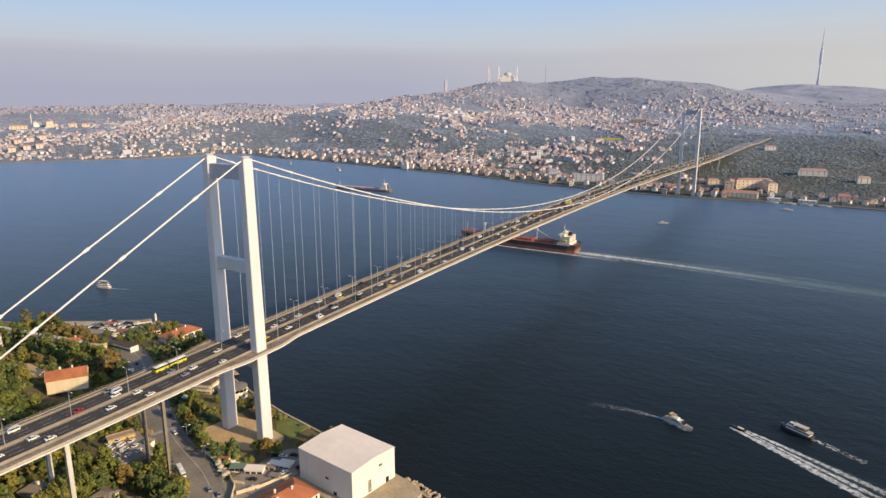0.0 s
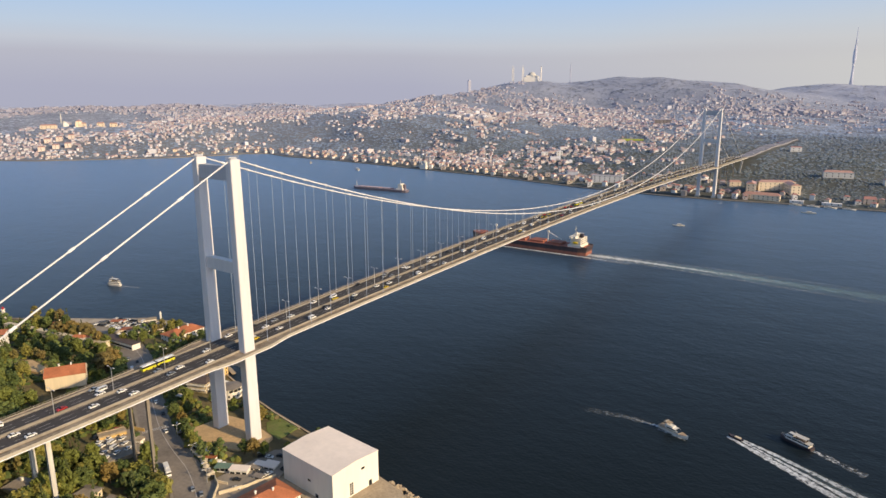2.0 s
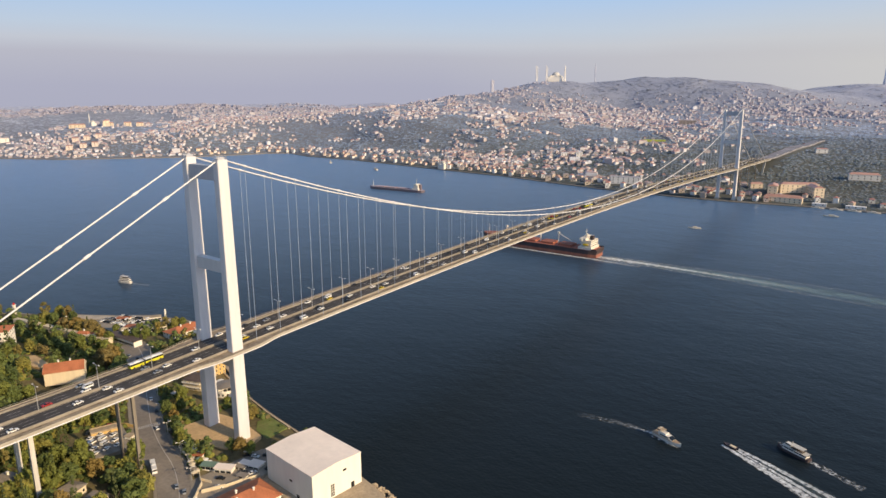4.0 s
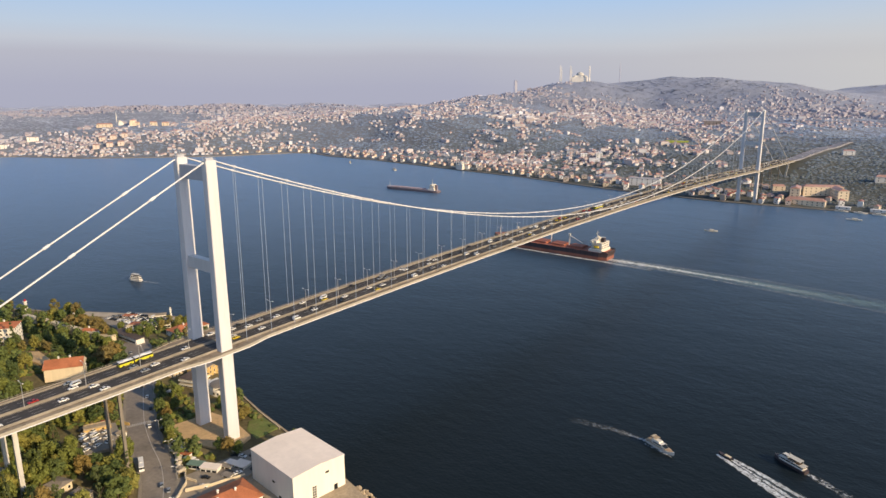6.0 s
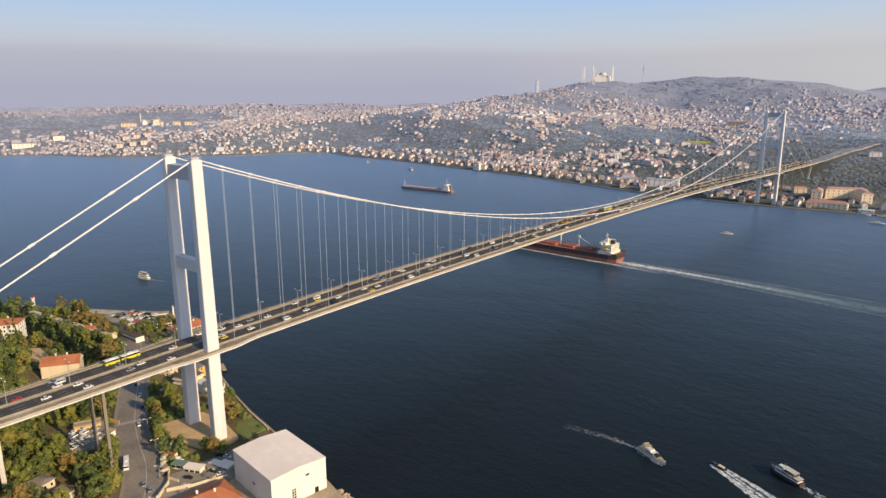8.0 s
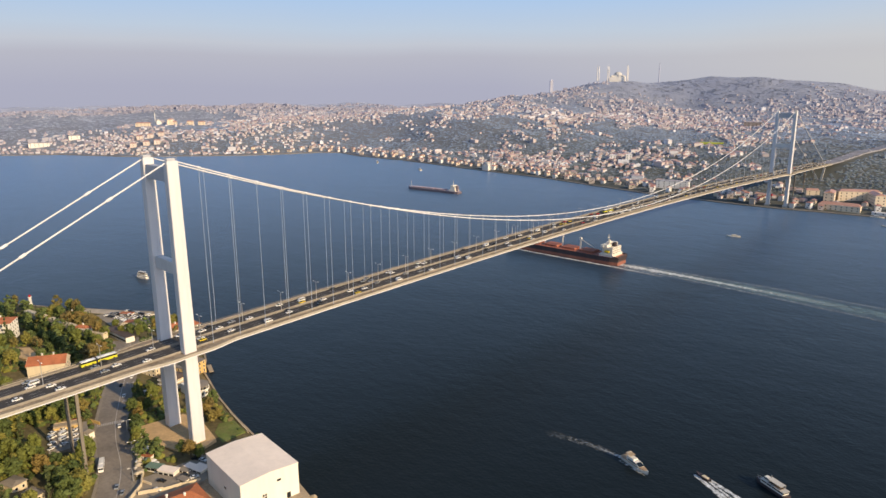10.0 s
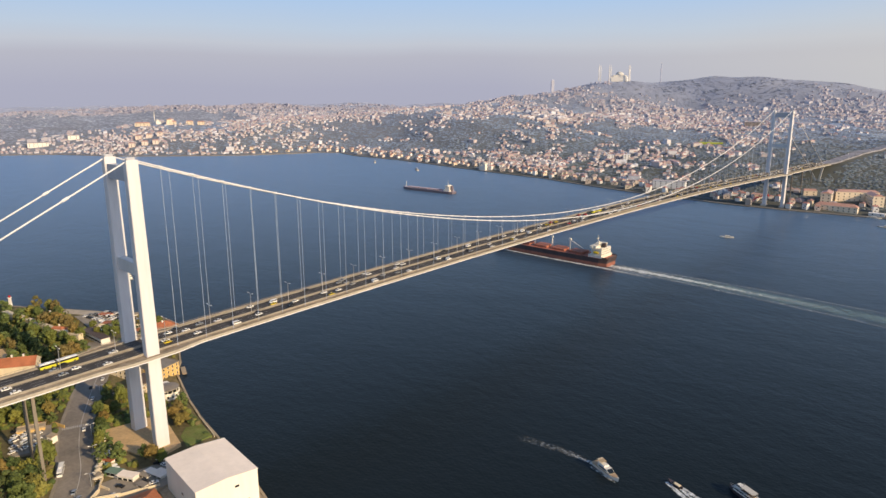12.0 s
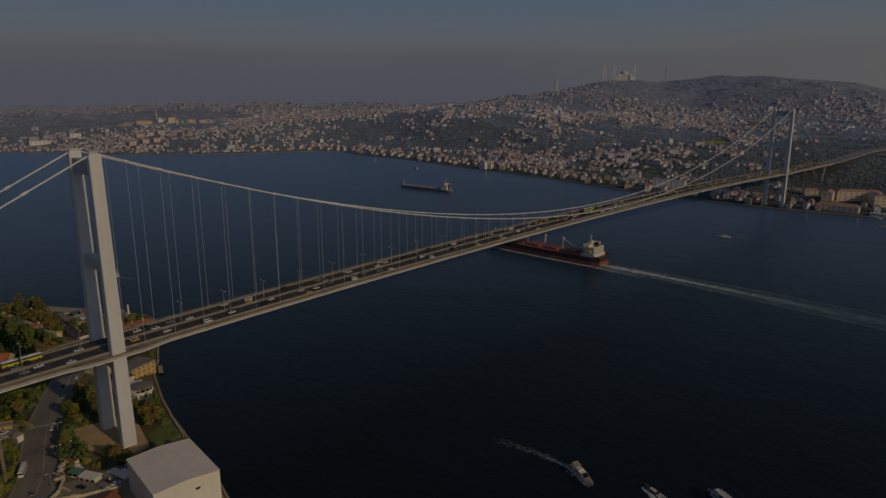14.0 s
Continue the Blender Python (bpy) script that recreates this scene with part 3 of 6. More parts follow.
for side in (-1, 1):
    ys = [SPAN * k / 120 for k in range(121)]
    line = [(14.0 * side, ANCHOR, 164.0 + ANCHOR * 0.522)] + [(14.0 * side, y, cable_z(y)) for y in ys] + [(14.0 * side, SPAN + 240, 164 - 240 * 0.47)]
    part("main_cable", Shape().tube(line, 0.42, 8), M["cable"], bridge, "thick white painted main cable", smooth=True)
    for k in (0.13, 0.3, 0.47, 0.64):
        p, q = Vector((14.0 * side, 0, 164.0)), Vector((14.0 * side, ANCHOR, 164.0 + ANCHOR * 0.522))
        a = p.lerp(q, k)
        b = p.lerp(q, k + 0.012)
        part("cable_band", Shape().tube([a, b], 0.75, 8), M["cable"], bridge)
unit_hanger = Shape().tube([(0, 0, 0), (0, 0, 1)], 0.12, 6).mesh("hanger")
unit_band = Shape().tube([(0, -0.9, 0), (0, 0.9, 0)], 0.66, 8).mesh("cable_clamp")
HANGERS = 62
for side in (-1, 1):
    for k in range(HANGERS):
        y = 15 + (SPAN - 30) * k / (HANGERS - 1)
        z0 = road_z(y) - 0.4
        slope = (cable_z(y + 1) - cable_z(y - 1)) / 2
        part("hanger", unit_hanger, M["hanger"], bridge, m=Matrix.LocRotScale((14.0 * side, y, z0), None, (1, 1, cable_z(y) - z0)))
        part("cable_clamp", unit_band, M["cable"], bridge, m=pose(14.0 * side, y, cable_z(y), math.degrees(math.atan(slope))))

for y in (-57.0, -104.0, -150.0, -200.0, SPAN + 60, SPAN + 120, SPAN + 180):
    for x in (-8.5, 8.5):
        g = float(near_height(x, y)) if y < 0 else float(far_height(x, y))
        # columns past y -70 get the darker, browner concrete
        part("pier_column", Shape().box(x, y, g - 2, *((1.35, 1.5) if y > -70 else (1.7, 2.0)), deck_low(y) - 0.9 - g + 2), M["concrete_dark"] if y > -70 else M["concrete"], bridge, "slender pale concrete approach column")
    part("pier_head", Shape().box(0, y, deck_low(y) - 1.6, 21, 2.6, 0.9), M["concrete"], bridge)


def lamp_post(height=9.5, arm=2.4):
    """A median lamp with two arms; stands at the origin."""
    lamp = thing("street_lamp", "grey two-armed street lamp on the median", "street lamp", "median lamps")
    part("pole", Shape().tube([(0, 0, 0), (0, 0, height)], 0.22, 6, 0.13), M["metal"], lamp)
    for s in (-1, 1):
        part("arm", Shape().tube([(0, 0, height - 0.3), (s * arm * 0.5, 0, height + 0.25), (s * arm, 0, height + 0.4)], 0.1, 5), M["metal"], lamp)
        part("lamp_head", Shape().box(s * (arm + 0.3), 0, height + 0.3, 1.2, 0.5, 0.25, top=0.7), M["ship_white"], lamp)
    return lamp


first_lamp = lamp_post(12.5, 2.2)
lamp_ys = [-40.6 + 27.6 * k for k in range(-10, 50)]
for k, y in enumerate(lamp_ys):
    if abs(y) < 5 or abs(y - SPAN) < 5:
        continue
    m = pose(0, y, road_z(y) + 0.22)
    if k == 0:
        first_lamp.matrix_basis = m
    else:
        copy_thing(first_lamp, m)


# ---------------------------------------------------------------- vehicles
unit_wheel = Shape().tube([(0, -0.11, 0), (0, 0.11, 0)], 0.32, 10).mesh("wheel")


def car(paint, label, category="car", kind_of="saloon"):
    """A car on its wheels, nose to +x, at the origin."""
    ob = thing("van" if kind_of == "van" else "car", label, category, "traffic on the bridge")
    if kind_of == "van":
        body = [(-2.5, 0.35), (2.45, 0.35), (2.5, 0.95), (2.0, 1.2), (1.4, 2.05), (-2.4, 2.15), (-2.55, 1.9)]
        glass = [(1.42, 1.25), (1.98, 1.22), (1.45, 1.98), (-2.2, 2.0), (-2.3, 1.35)]
        w, roof = 0.97, None
    else:
        body = [(-2.25, 0.3), (2.2, 0.3), (2.25, 0.62), (2.05, 0.78), (1.05, 0.92), (-1.45, 0.98), (-2.2, 0.92), (-2.28, 0.7)]
        glass = [(1.02, 0.925), (0.35, 1.4), (-1.05, 1.42), (-1.62, 0.985)]
        roof = [(0.32, 1.405), (-1.02, 1.425), (-0.95, 1.48), (0.2, 1.47)]
        w = 0.9
    part("body", Shape().side_prism(body, -w, w), M[paint], ob)
    part("glasshouse", Shape().side_prism(glass, -w * (1.015 if kind_of == "van" else 0.9), w * (1.015 if kind_of == "van" else 0.9)), M["glass"], ob, "dark glass")
    if roof:
        part("roof", Shape().side_prism(roof, -w * 0.84, w * 0.84), M[paint], ob)
    for x in (-1.4, 1.4):
        for y in (-w + 0.05, w - 0.05):
            part("wheel", unit_wheel, M["tyre"], ob, m=pose(x, y, 0.32))
    return ob


fleet = [
    (car("white_paint", "white saloon car driving on asphalt"), 10),
    (car("black_paint", "black saloon car driving on asphalt"), 7),
    (car("silver_paint", "silver grey saloon car driving on asphalt"), 4),
    (car("red_paint", "red saloon car driving on asphalt"), 1),
    (car("yellow", "yellow taxi driving on asphalt", "taxi"), 2),
    (car("white_paint", "white delivery van driving on asphalt", "van", "van"), 2),
]
bag = [ob for ob, n in fleet for _ in range(n)]
used = set()
BUS_Y = -38.0
FAR_BUS_Y = 505.0


def put_vehicle(ob, m):
    if ob.name in used:
        return copy_thing(ob, m)
    used.add(ob.name)
    ob.matrix_basis = m
    return ob


traffic = random.Random(21)
spots = []
for lane in (-10.1, -6.6, -3.2, 3.2, 6.6, 10.1):
    y = -300 + traffic.uniform(0, 30)
    while y < Y1 - 15:
        if not (lane == -10.1 and abs(y - BUS_Y) < 24) and not (lane == -6.6 and abs(y - FAR_BUS_Y + 9) < 20):
            spots.append((lane + traffic.uniform(-0.3, 0.3), y))
        y += traffic.uniform(16, 62)
ordered = [ob for ob, n in fleet] + [traffic.choice(bag) for _ in range(len(spots))]
traffic.shuffle(spots)
for (x, y), ob in zip(spots, ordered):
    slope = math.degrees(math.atan((road_z(y + 1) - road_z(y - 1)) / 2))
    m = pose(x, y, road_z(y) + 0.015) @ pose(0, 0, 0, slope, 0, 0) @ pose(0, 0, 0, 0, 0, 90 if x > 0 else -90)
    put_vehicle(ob, m)


def bus(name, label, paint, lengths, roof):
    ob = thing(name, label, "bus", "buses")
    x = 0.0
    for n, length in enumerate(lengths):
        part("body", Shape().box(x + length / 2, 0, 0.4, length, 2.5, 1.35), M[paint], ob)
        part("window_band", Shape().box(x + length / 2, 0, 1.752, length - 0.06, 2.46, 0.95), M["glass"], ob, "dark window band")
        part("roof", Shape().box(x + length / 2, 0, 2.704, length, 2.5, 0.35, top=0.96), M[roof], ob)
        part("roof_unit", Shape().box(x + length / 2, 0, 3.056, 2.6, 1.6, 0.25, top=0.9), M[roof], ob)
        for wx in (x + 1.8, x + length - 1.9):
            for wy in (-1.17, 1.17):
                part("wheel", unit_wheel, M["tyre"], ob, m=Matrix.LocRotScale((wx, wy, 0.48), None, (1.5, 1.5, 1.5)))
        x += length + 0.004
        if n + 1 < len(lengths):
            part("bellows", Shape().box(x + 0.45, 0, 0.6, 0.9, 2.3, 2.2), M["tyre"], ob, "black folding bellows")
            x += 0.904
    return ob


city_bus = bus("articulated_bus", "long yellow articulated city bus on the bridge", "bus_yellow", (10.0, 7.5), "white_paint")
city_bus.matrix_basis = pose(-10.1, BUS_Y + 9, road_z(BUS_Y) + 0.05, math.degrees(math.atan(0.034)), 0, 0) @ pose(0, 0, 0, 0, 0, -90)

far_bus = copy_thing(city_bus, pose(-6.4, FAR_BUS_Y, road_z(FAR_BUS_Y) + 0.03) @ pose(0, 0, 0, 0, 0, -90))
tagged(far_bus, "long yellow articulated city bus far along the deck")

# ---------------------------------------------------------------- near shore: trees
def ico_ball():
    bm = bmesh.new()
    bmesh.ops.create_icosphere(bm, subdivisions=1, radius=1.0)
    v = np.array([p.co[:] for p in bm.verts])
    f = [tuple(p.index for p in face.verts) for face in bm.faces]
    bm.free()
    return v, f


BALL_V, BALL_F = ico_ball()


def crown_mesh(name, seed, rx, rz, clumps, leaves, cone=False):
    """A crown about the origin's axis, from z 0 up to 2 rz: uneven leafy clumps and loose leaves, with gaps."""
    r = random.Random(seed)
    out = Shape()
    for k in range(clumps):
        a, h = r.uniform(0, 6.283), r.random()
        wide = (1 - h) ** 0.8 if cone else math.sqrt(max(0.05, 1 - (2 * h - 0.85) ** 2 / 1.35))
        d = rx * wide * math.sqrt(r.uniform(0.1, 1.0)) * 0.85
        c = np.array([d * math.cos(a), d * math.sin(a), h * 2 * rz])
        s = rx * r.uniform(0.17, 0.32) * (0.65 if cone else 1.0)
        jit = np.array([[1 + r.uniform(-0.35, 0.35)] for _ in BALL_V])
        out.add((BALL_V * jit * (s, s, s * (1.3 if cone else 0.75)) + c).tolist(), BALL_F)
        for _ in range(leaves // clumps):
            w = Vector((r.gauss(0, 1), r.gauss(0, 1), r.gauss(0, 1))).normalized()
            p = Vector(c) + w * s * r.uniform(0.85, 1.35)
            q = Vector((r.gauss(0, 1), r.gauss(0, 1), r.gauss(0, 1))).normalized() * s * 0.42
            t = q.cross(w).normalized() * s * 0.34
            out.add([p - q, p + t, p + q, p - t], [(0, 1, 2, 3)])
    return out.mesh(name)


CROWNS = [crown_mesh("crown", 11 + k, 3.0, 2.6, 50, 850) for k in range(4)]
CONES = [crown_mesh("crown", 31 + k, 1.6, 5.0, 46, 276, True) for k in range(2)]
trunk_shape = Shape().tube([(0, 0, -0.6), (0.05, 0, 1.5), (0.0, 0.1, 3.6)], 0.24, 6, 0.12)
for a in range(4):
    x, y = math.cos(a * 1.6), math.sin(a * 1.6)
    trunk_shape.tube([(0, 0, 2.2 + a * 0.25), (x * 0.8, y * 0.8, 3.6), (x * 1.6, y * 1.6, 4.8)], 0.09, 5, 0.03)
TRUNK = trunk_shape.mesh("trunk")
tree_masters = {}


def leafy(kind, k):
    key = (kind, k)
    if key in tree_masters:
        return tree_masters[key], False
    words = {"leaf": "green broadleaf tree with an uneven crown", "leaf_autumn": "broadleaf tree turning orange brown", "leaf_dark": "dark narrow cypress tree"}[kind]
    ob = thing("tree", words, "tree", "trees of the near shore")
    part("trunk", TRUNK, M["bark"], ob)
    base = (CONES[k % 2] if kind == "leaf_dark" else CROWNS[k % 4]).copy()
    base.materials.clear()
    part("crown", base, M[kind], ob, m=pose(0, 0, 1.0 if kind == "leaf_dark" else 2.1))
    tree_masters[key] = ob
    return ob, True


def plant(x, y, z, size, kind, k):
    ob, first = leafy(kind, k)
    m = Matrix.LocRotScale((x, y, z), Euler((0, 0, rng.uniform(0, 6.28))), None)
    if not first:
        ob = copy_thing(ob, m)
    else:
        ob.matrix_basis = m
    ob.scale = (size * rng.uniform(0.9, 1.15), size * rng.uniform(0.9, 1.15), size * rng.uniform(0.85, 1.2))


# Plan rectangles with no trees: x0, x1, y0, y1
CLEAR = [(-27, 34, -17, 24), (52, 130, -62, 30), (26, 56, -52, 5), (-182, -150, 55, 103), (-258, -205, 40, 92), (-147, -106, -54, -15), (-118, -36, 12, 64), (-62, -20, -68, -38), (-262, -226, -48, -12), (-306, -278, 12, 36), (0, 26, -98, -74), (-112, -96, -40, -22), (-20, -6, -118, -100), (-350, -330, 8, 28), (36, 60, -92, -60), (-200, -162, -38, -23), (-300, -200, 44, 100), (-205, -166, 30, 58), (-22, -8, -68, -48)]


def free_ground(x, y, margin):
    if float(road_distance(x, y)) < 9.5 + margin or float(shore_distance(x, y, NEAR_SHORE, [])) < 4 + margin:
        return False
    if abs(abs(x) - 8.5) < 2.4 + margin and (abs(y + 57) < 3 or abs(y + 104) < 3):
        return False
    return not any(x0 - margin < x < x1 + margin and y0 - margin < y < y1 + margin for x0, x1, y0, y1 in CLEAR)


planted, grid = [], {}


def room_for(x, y, gap):
    """Whether no tree stands within the gap; notes the place if so."""
    i, j = int(x // 8), int(y // 8)
    for a in (i - 1, i, i + 1):
        for b in (j - 1, j, j + 1):
            if any(math.hypot(x - px, y - py) < gap for px, py in grid.get((a, b), ())):
                return False
    grid.setdefault((i, j), []).append((x, y))
    return True


def seen_slope(x, y):
    """The wooded land that lies open across the bridge and below it."""
    return not (y < -75 and x < -120 or x > 30 and y < -125)


tries = 0
while len(planted) < 285 and tries < 30000:
    tries += 1
    x, y = (rng.uniform(-75, 45), rng.uniform(-150, -40)) if len(planted) < 120 else (rng.uniform(-300, -40), rng.uniform(-75, 90))
    if not seen_slope(x, y) or not free_ground(x, y, 1.4) or not room_for(x, y, 5.4):
        continue
    planted.append((x, y))
    pick = rng.random()
    kind = "leaf_autumn" if pick < (0.1 if x < -170 else 0.05) else "leaf_dark" if pick > 0.8 else "leaf"
    plant(x, y, float(near_height(x, y)), rng.uniform(1.15, 1.9) if y < -20 else rng.uniform(0.95, 1.5), kind, rng.randrange(4))
# the woods behind and between, joined
SPRIG = [np.array([p.co[:] for p in me.vertices]) for me in (crown_mesh("sprig", 51, 3.0, 2.6, 26, 130), crown_mesh("sprig", 52, 3.0, 2.6, 26, 130))]
SPRIG_F = [[tuple(p.vertices) for p in me.polygons] for me in (crown_mesh("sprig", 51, 3.0, 2.6, 26, 130), crown_mesh("sprig", 52, 3.0, 2.6, 26, 130))]
wood = [Shape(), Shape()]
count, tries = 0, 0
while count < 500 and tries < 40000:
    tries += 1
    x, y = rng.uniform(-420, 80), rng.uniform(-260, 90)
    if not free_ground(x, y, 1.2) or not room_for(x, y, 5.0):
        continue
    count += 1
    k, s, a = rng.randrange(2), rng.uniform(1.0, 1.8), rng.uniform(0, 6.28)
    turn = np.array([[math.cos(a), -math.sin(a), 0], [math.sin(a), math.cos(a), 0], [0, 0, 1]])
    z = float(near_height(x, y))
    mesh_of = wood[0 if rng.random() < 0.9 else 1]
    mesh_of.add((SPRIG[k] @ turn.T * s + np.array([x, y, z + 1.6 * s])).tolist(), SPRIG_F[k])
    mesh_of.tube([(x, y, z - 0.5), (x, y, z + 3.2 * s)], 0.22, 5)
tagged(part("near_woods", wood[0], mat("mixed_green_foliage", (0.105, 0.135, 0.04), 0.75, vary=0.5, big=0.09, fine=0.6, spec=0.3)), "dense green woods on the near slope", "woods", kind="stuff")
tagged(part("near_autumn_woods", wood[1], mat("mixed_brown_foliage", (0.16, 0.135, 0.042), 0.75, vary=0.35, big=0.12, fine=0.6, spec=0.3)), "brown turning trees on the near slope", "woods", kind="stuff")
# street and garden trees with a place of their own
for x, y, s, kind in ((-20, -20, 1.0, "leaf"), (-27, -16.5, 1.1, "leaf"), (-35, -12, 0.95, "leaf_autumn"), (-44, -8, 1.0, "leaf"), (-52, -3, 0.9, "leaf_autumn"), (-12, -23, 1.0, "leaf"), (-4, -26.5, 1.05, "leaf"), (22, -12.5, 1.15, "leaf"), (28, -11, 1.25, "leaf_autumn"), (33, -8, 1.1, "leaf"), (-13, 20, 1.2, "leaf_autumn"), (-20, 26, 1.1, "leaf_autumn"), (-6, 24, 0.9, "leaf_autumn"), (-62, 12, 0.9, "leaf"), (-48, 18, 0.8, "leaf"), (-31, 22, 0.9, "leaf"), (38, 4, 0.7, "leaf"), (-243, 19, 1.9, "leaf_autumn"), (-235, 25, 2.0, "leaf_autumn"), (-226, 24, 1.8, "leaf_autumn"), (-219, 28, 2.0, "leaf_autumn"), (-252, 23, 1.7, "leaf_autumn"), (-147, 9, 1.8, "leaf_autumn"), (-142, 1, 1.9, "leaf_autumn"), (-152, 2, 1.6, "leaf_autumn"), (-265, 20, 1.6, "leaf"), (-276, 18, 1.7, "leaf"), (-2, 18, 1.1, "leaf_autumn"), (-214, 46, 0.9, "leaf"), (-180, 44, 1.3, "leaf"), (-172, 48, 1.2, "leaf"), (-186, 40, 1.1, "leaf")):
    plant(x, y, float(near_height(x, y)), s, kind, rng.randrange(4))



def palm(x, y, z, height):
    """A palm: a ringed trunk and a head of drooping fronds."""
    ob = thing("palm_tree", "green palm tree with drooping fronds", "palm tree", "palms of the near shore", m=pose(x, y, z))
    part("trunk", Shape().tube([(0, 0, -0.5), (0.15, 0, height * 0.5), (0, 0, height)], 0.4, 7, 0.3), M["bark"], ob)
    head = Shape()
    r = random.Random(int(x * 7 + y))
    for k in range(34):
        a, lift, reach = k * 2.4, r.uniform(-0.5, 1.0), r.uniform(2.8, 4.2)
        c, d = math.cos(a), math.sin(a)
        spine = [(c * reach * u, d * reach * u, height + lift * 2.4 * u - 2.6 * u * u) for u in (0, 0.35, 0.7, 1.0)]
        verts = []
        for (px, py, pz), w in zip(spine, (0.15, 0.6, 0.5, 0.05)):
            verts += [(px - d * w, py + c * w, pz - 0.3 * w), (px, py, pz + 0.1), (px + d * w, py - c * w, pz - 0.3 * w)]
        head.add(verts, [(3 * j + i, 3 * j + i + 1, 3 * j + i + 4, 3 * j + i + 3) for j in range(3) for i in range(2)])
    part("crown", head, M["leaf"], ob, "dark green fronds")


for x, y, h in ((-198, 58, 7.5), (-80, -20, 6.5), (-190, 50, 5.5)):
    palm(x, y, float(near_height(x, y)), h)

shrubs = Shape()
for _ in range(11000):
    x, y = rng.uniform(-320, 80), rng.uniform(-140, 80)
    if not free_ground(x, y, 0.3):
        continue
    s = rng.uniform(0.9, 2.4)
    jit = np.array([[1 + rng.uniform(-0.35, 0.35)] for _ in BALL_V])
    shrubs.add((BALL_V * jit * (s, s, s * 0.8) + np.array([x, y, float(near_height(x, y)) + s * 0.3])).tolist(), BALL_F)
M["shrub"] = mat("shrub_foliage", (0, 0, 0), 0.8, vary=0.35, big=0.2, fine=1.5, palette=GREENS + [(0.13, 0.11, 0.05)], by="island", spec=0.3)
tagged(part("undergrowth", shrubs, M["shrub"]), "dense green and brown undergrowth on the slope", "shrubs", kind="stuff")


# ---------------------------------------------------------------- near shore: ground surfaces
def patch(name, poly, lift, material, label):
    """A flat sheet over the ground, with a little thickness."""
    z = max(float(near_height(x, y)) for x, y in poly) + lift
    low = min(float(near_height(x, y)) for x, y in poly) - 0.5
    return tagged(part(name, Shape().prism(poly, low, z), material), label, "ground", kind="structure")


patch("pavement_plaza", [(-26, -15), (-6, -21), (16, -13), (25, -4), (21, 8), (-4, 13), (-22, 10)], 0.05, M["sand"], "sandy trodden plaza round the tower foot")
patch("lawn", [(24, 10), (22, 26), (5, 28.5), (2, 20), (10, 13)], 0.06, M["lawn"], "green lawn strip by the water")
patch("pavement_yard", [(30, -44), (54, -60), (56, -18), (48, 8), (34, -2)], 0.05, M["paving"], "grey paved yard beside the hall")
patch("pavement_quay", [(52, -20), (104, -26), (119, -2), (118, 6), (104, 11), (70, 18), (58, 19)], 0.05, M["stone"], "pale stone quay under the white hall")
patch("pavement_parking", [(-60, -52), (-26, -64), (-22, -44), (-50, -36)], 0.05, M["paving"], "grey parking lot under the bridge")
patch("pavement_headland", [(-258, 46), (-214, 44), (-206, 84), (-232, 86), (-254, 70)], 0.05, M["paving"], "pale paved car park on the headland")

patch("pavement_promenade", [(-288, 50), (-258, 69), (-231, 85), (-206, 95), (-200, 86), (-226, 76), (-252, 60), (-282, 42)], 0.25, M["pale_quay"], "pale sunlit concrete promenade round the headland")
patch("pavement_garden", [(-199, -35), (-190, -25), (-168, -26), (-163, -33), (-178, -37)], -0.5, M["sand"], "bare sandy garden terrace on the slope")

shore_wall = Shape()
for (ax, ay), (bx, by) in zip(NEAR_SHORE[3:22], NEAR_SHORE[4:23]):
    d = Vector((bx - ax, by - ay))
    shore_wall.box((ax + bx) / 2, (ay + by) / 2, -1.5, d.length + 0.6, 1.3, 2.9, math.atan2(d.y, d.x))
tagged(part("quay_wall", shore_wall, M["stone"]), "weathered stone quay wall at the waterline", "wall", kind="structure")
rocks = Shape()
for _ in range(160):
    u = rng.random()
    x, y = 100 + 60 * u, 14 - 13 * u + rng.uniform(-1, 4)
    s = rng.uniform(0.5, 1.3)
    jit = np.array([[1 + rng.uniform(-0.3, 0.3)] for _ in BALL_V])
    rocks.add((BALL_V * jit * s + np.array([x, y, 0.4])).tolist(), BALL_F)
tagged(part("shore_rocks", rocks, M["stone"]), "heap of pale breakwater stones by the quay", "rocks", kind="stuff")

# road markings: crosswalk bars, edge and centre lines
for off, wide in ((-2.2, 0.3),):
    line = []
    for k in range(len(road_line)):
        way = (road_line[min(k + 1, len(road_line) - 1)] - road_line[max(k - 1, 0)]).normalized()
        line.append((road_line[k].x - way.y * off, road_line[k].y + way.x * off))
    shape, _ = strip(line, wide, 0.115, 5.6)
    tagged(part("road_line", shape, M["line"]), "worn pale line on the street", "road marking", kind="structure")
cross = Shape()
way = Vector((-27, 10)).normalized()
for k in range(-7, 8):
    c = Vector((-41, -26)) + Vector((-way.y, way.x)) * (k * 0.98)
    cross.box(c.x, c.y, 5.71, 3.2, 0.5, 0.006, math.atan2(way.y, way.x))
tagged(part("crosswalk", cross, M["line"]), "worn white zebra crossing on the street", "crosswalk", kind="structure")
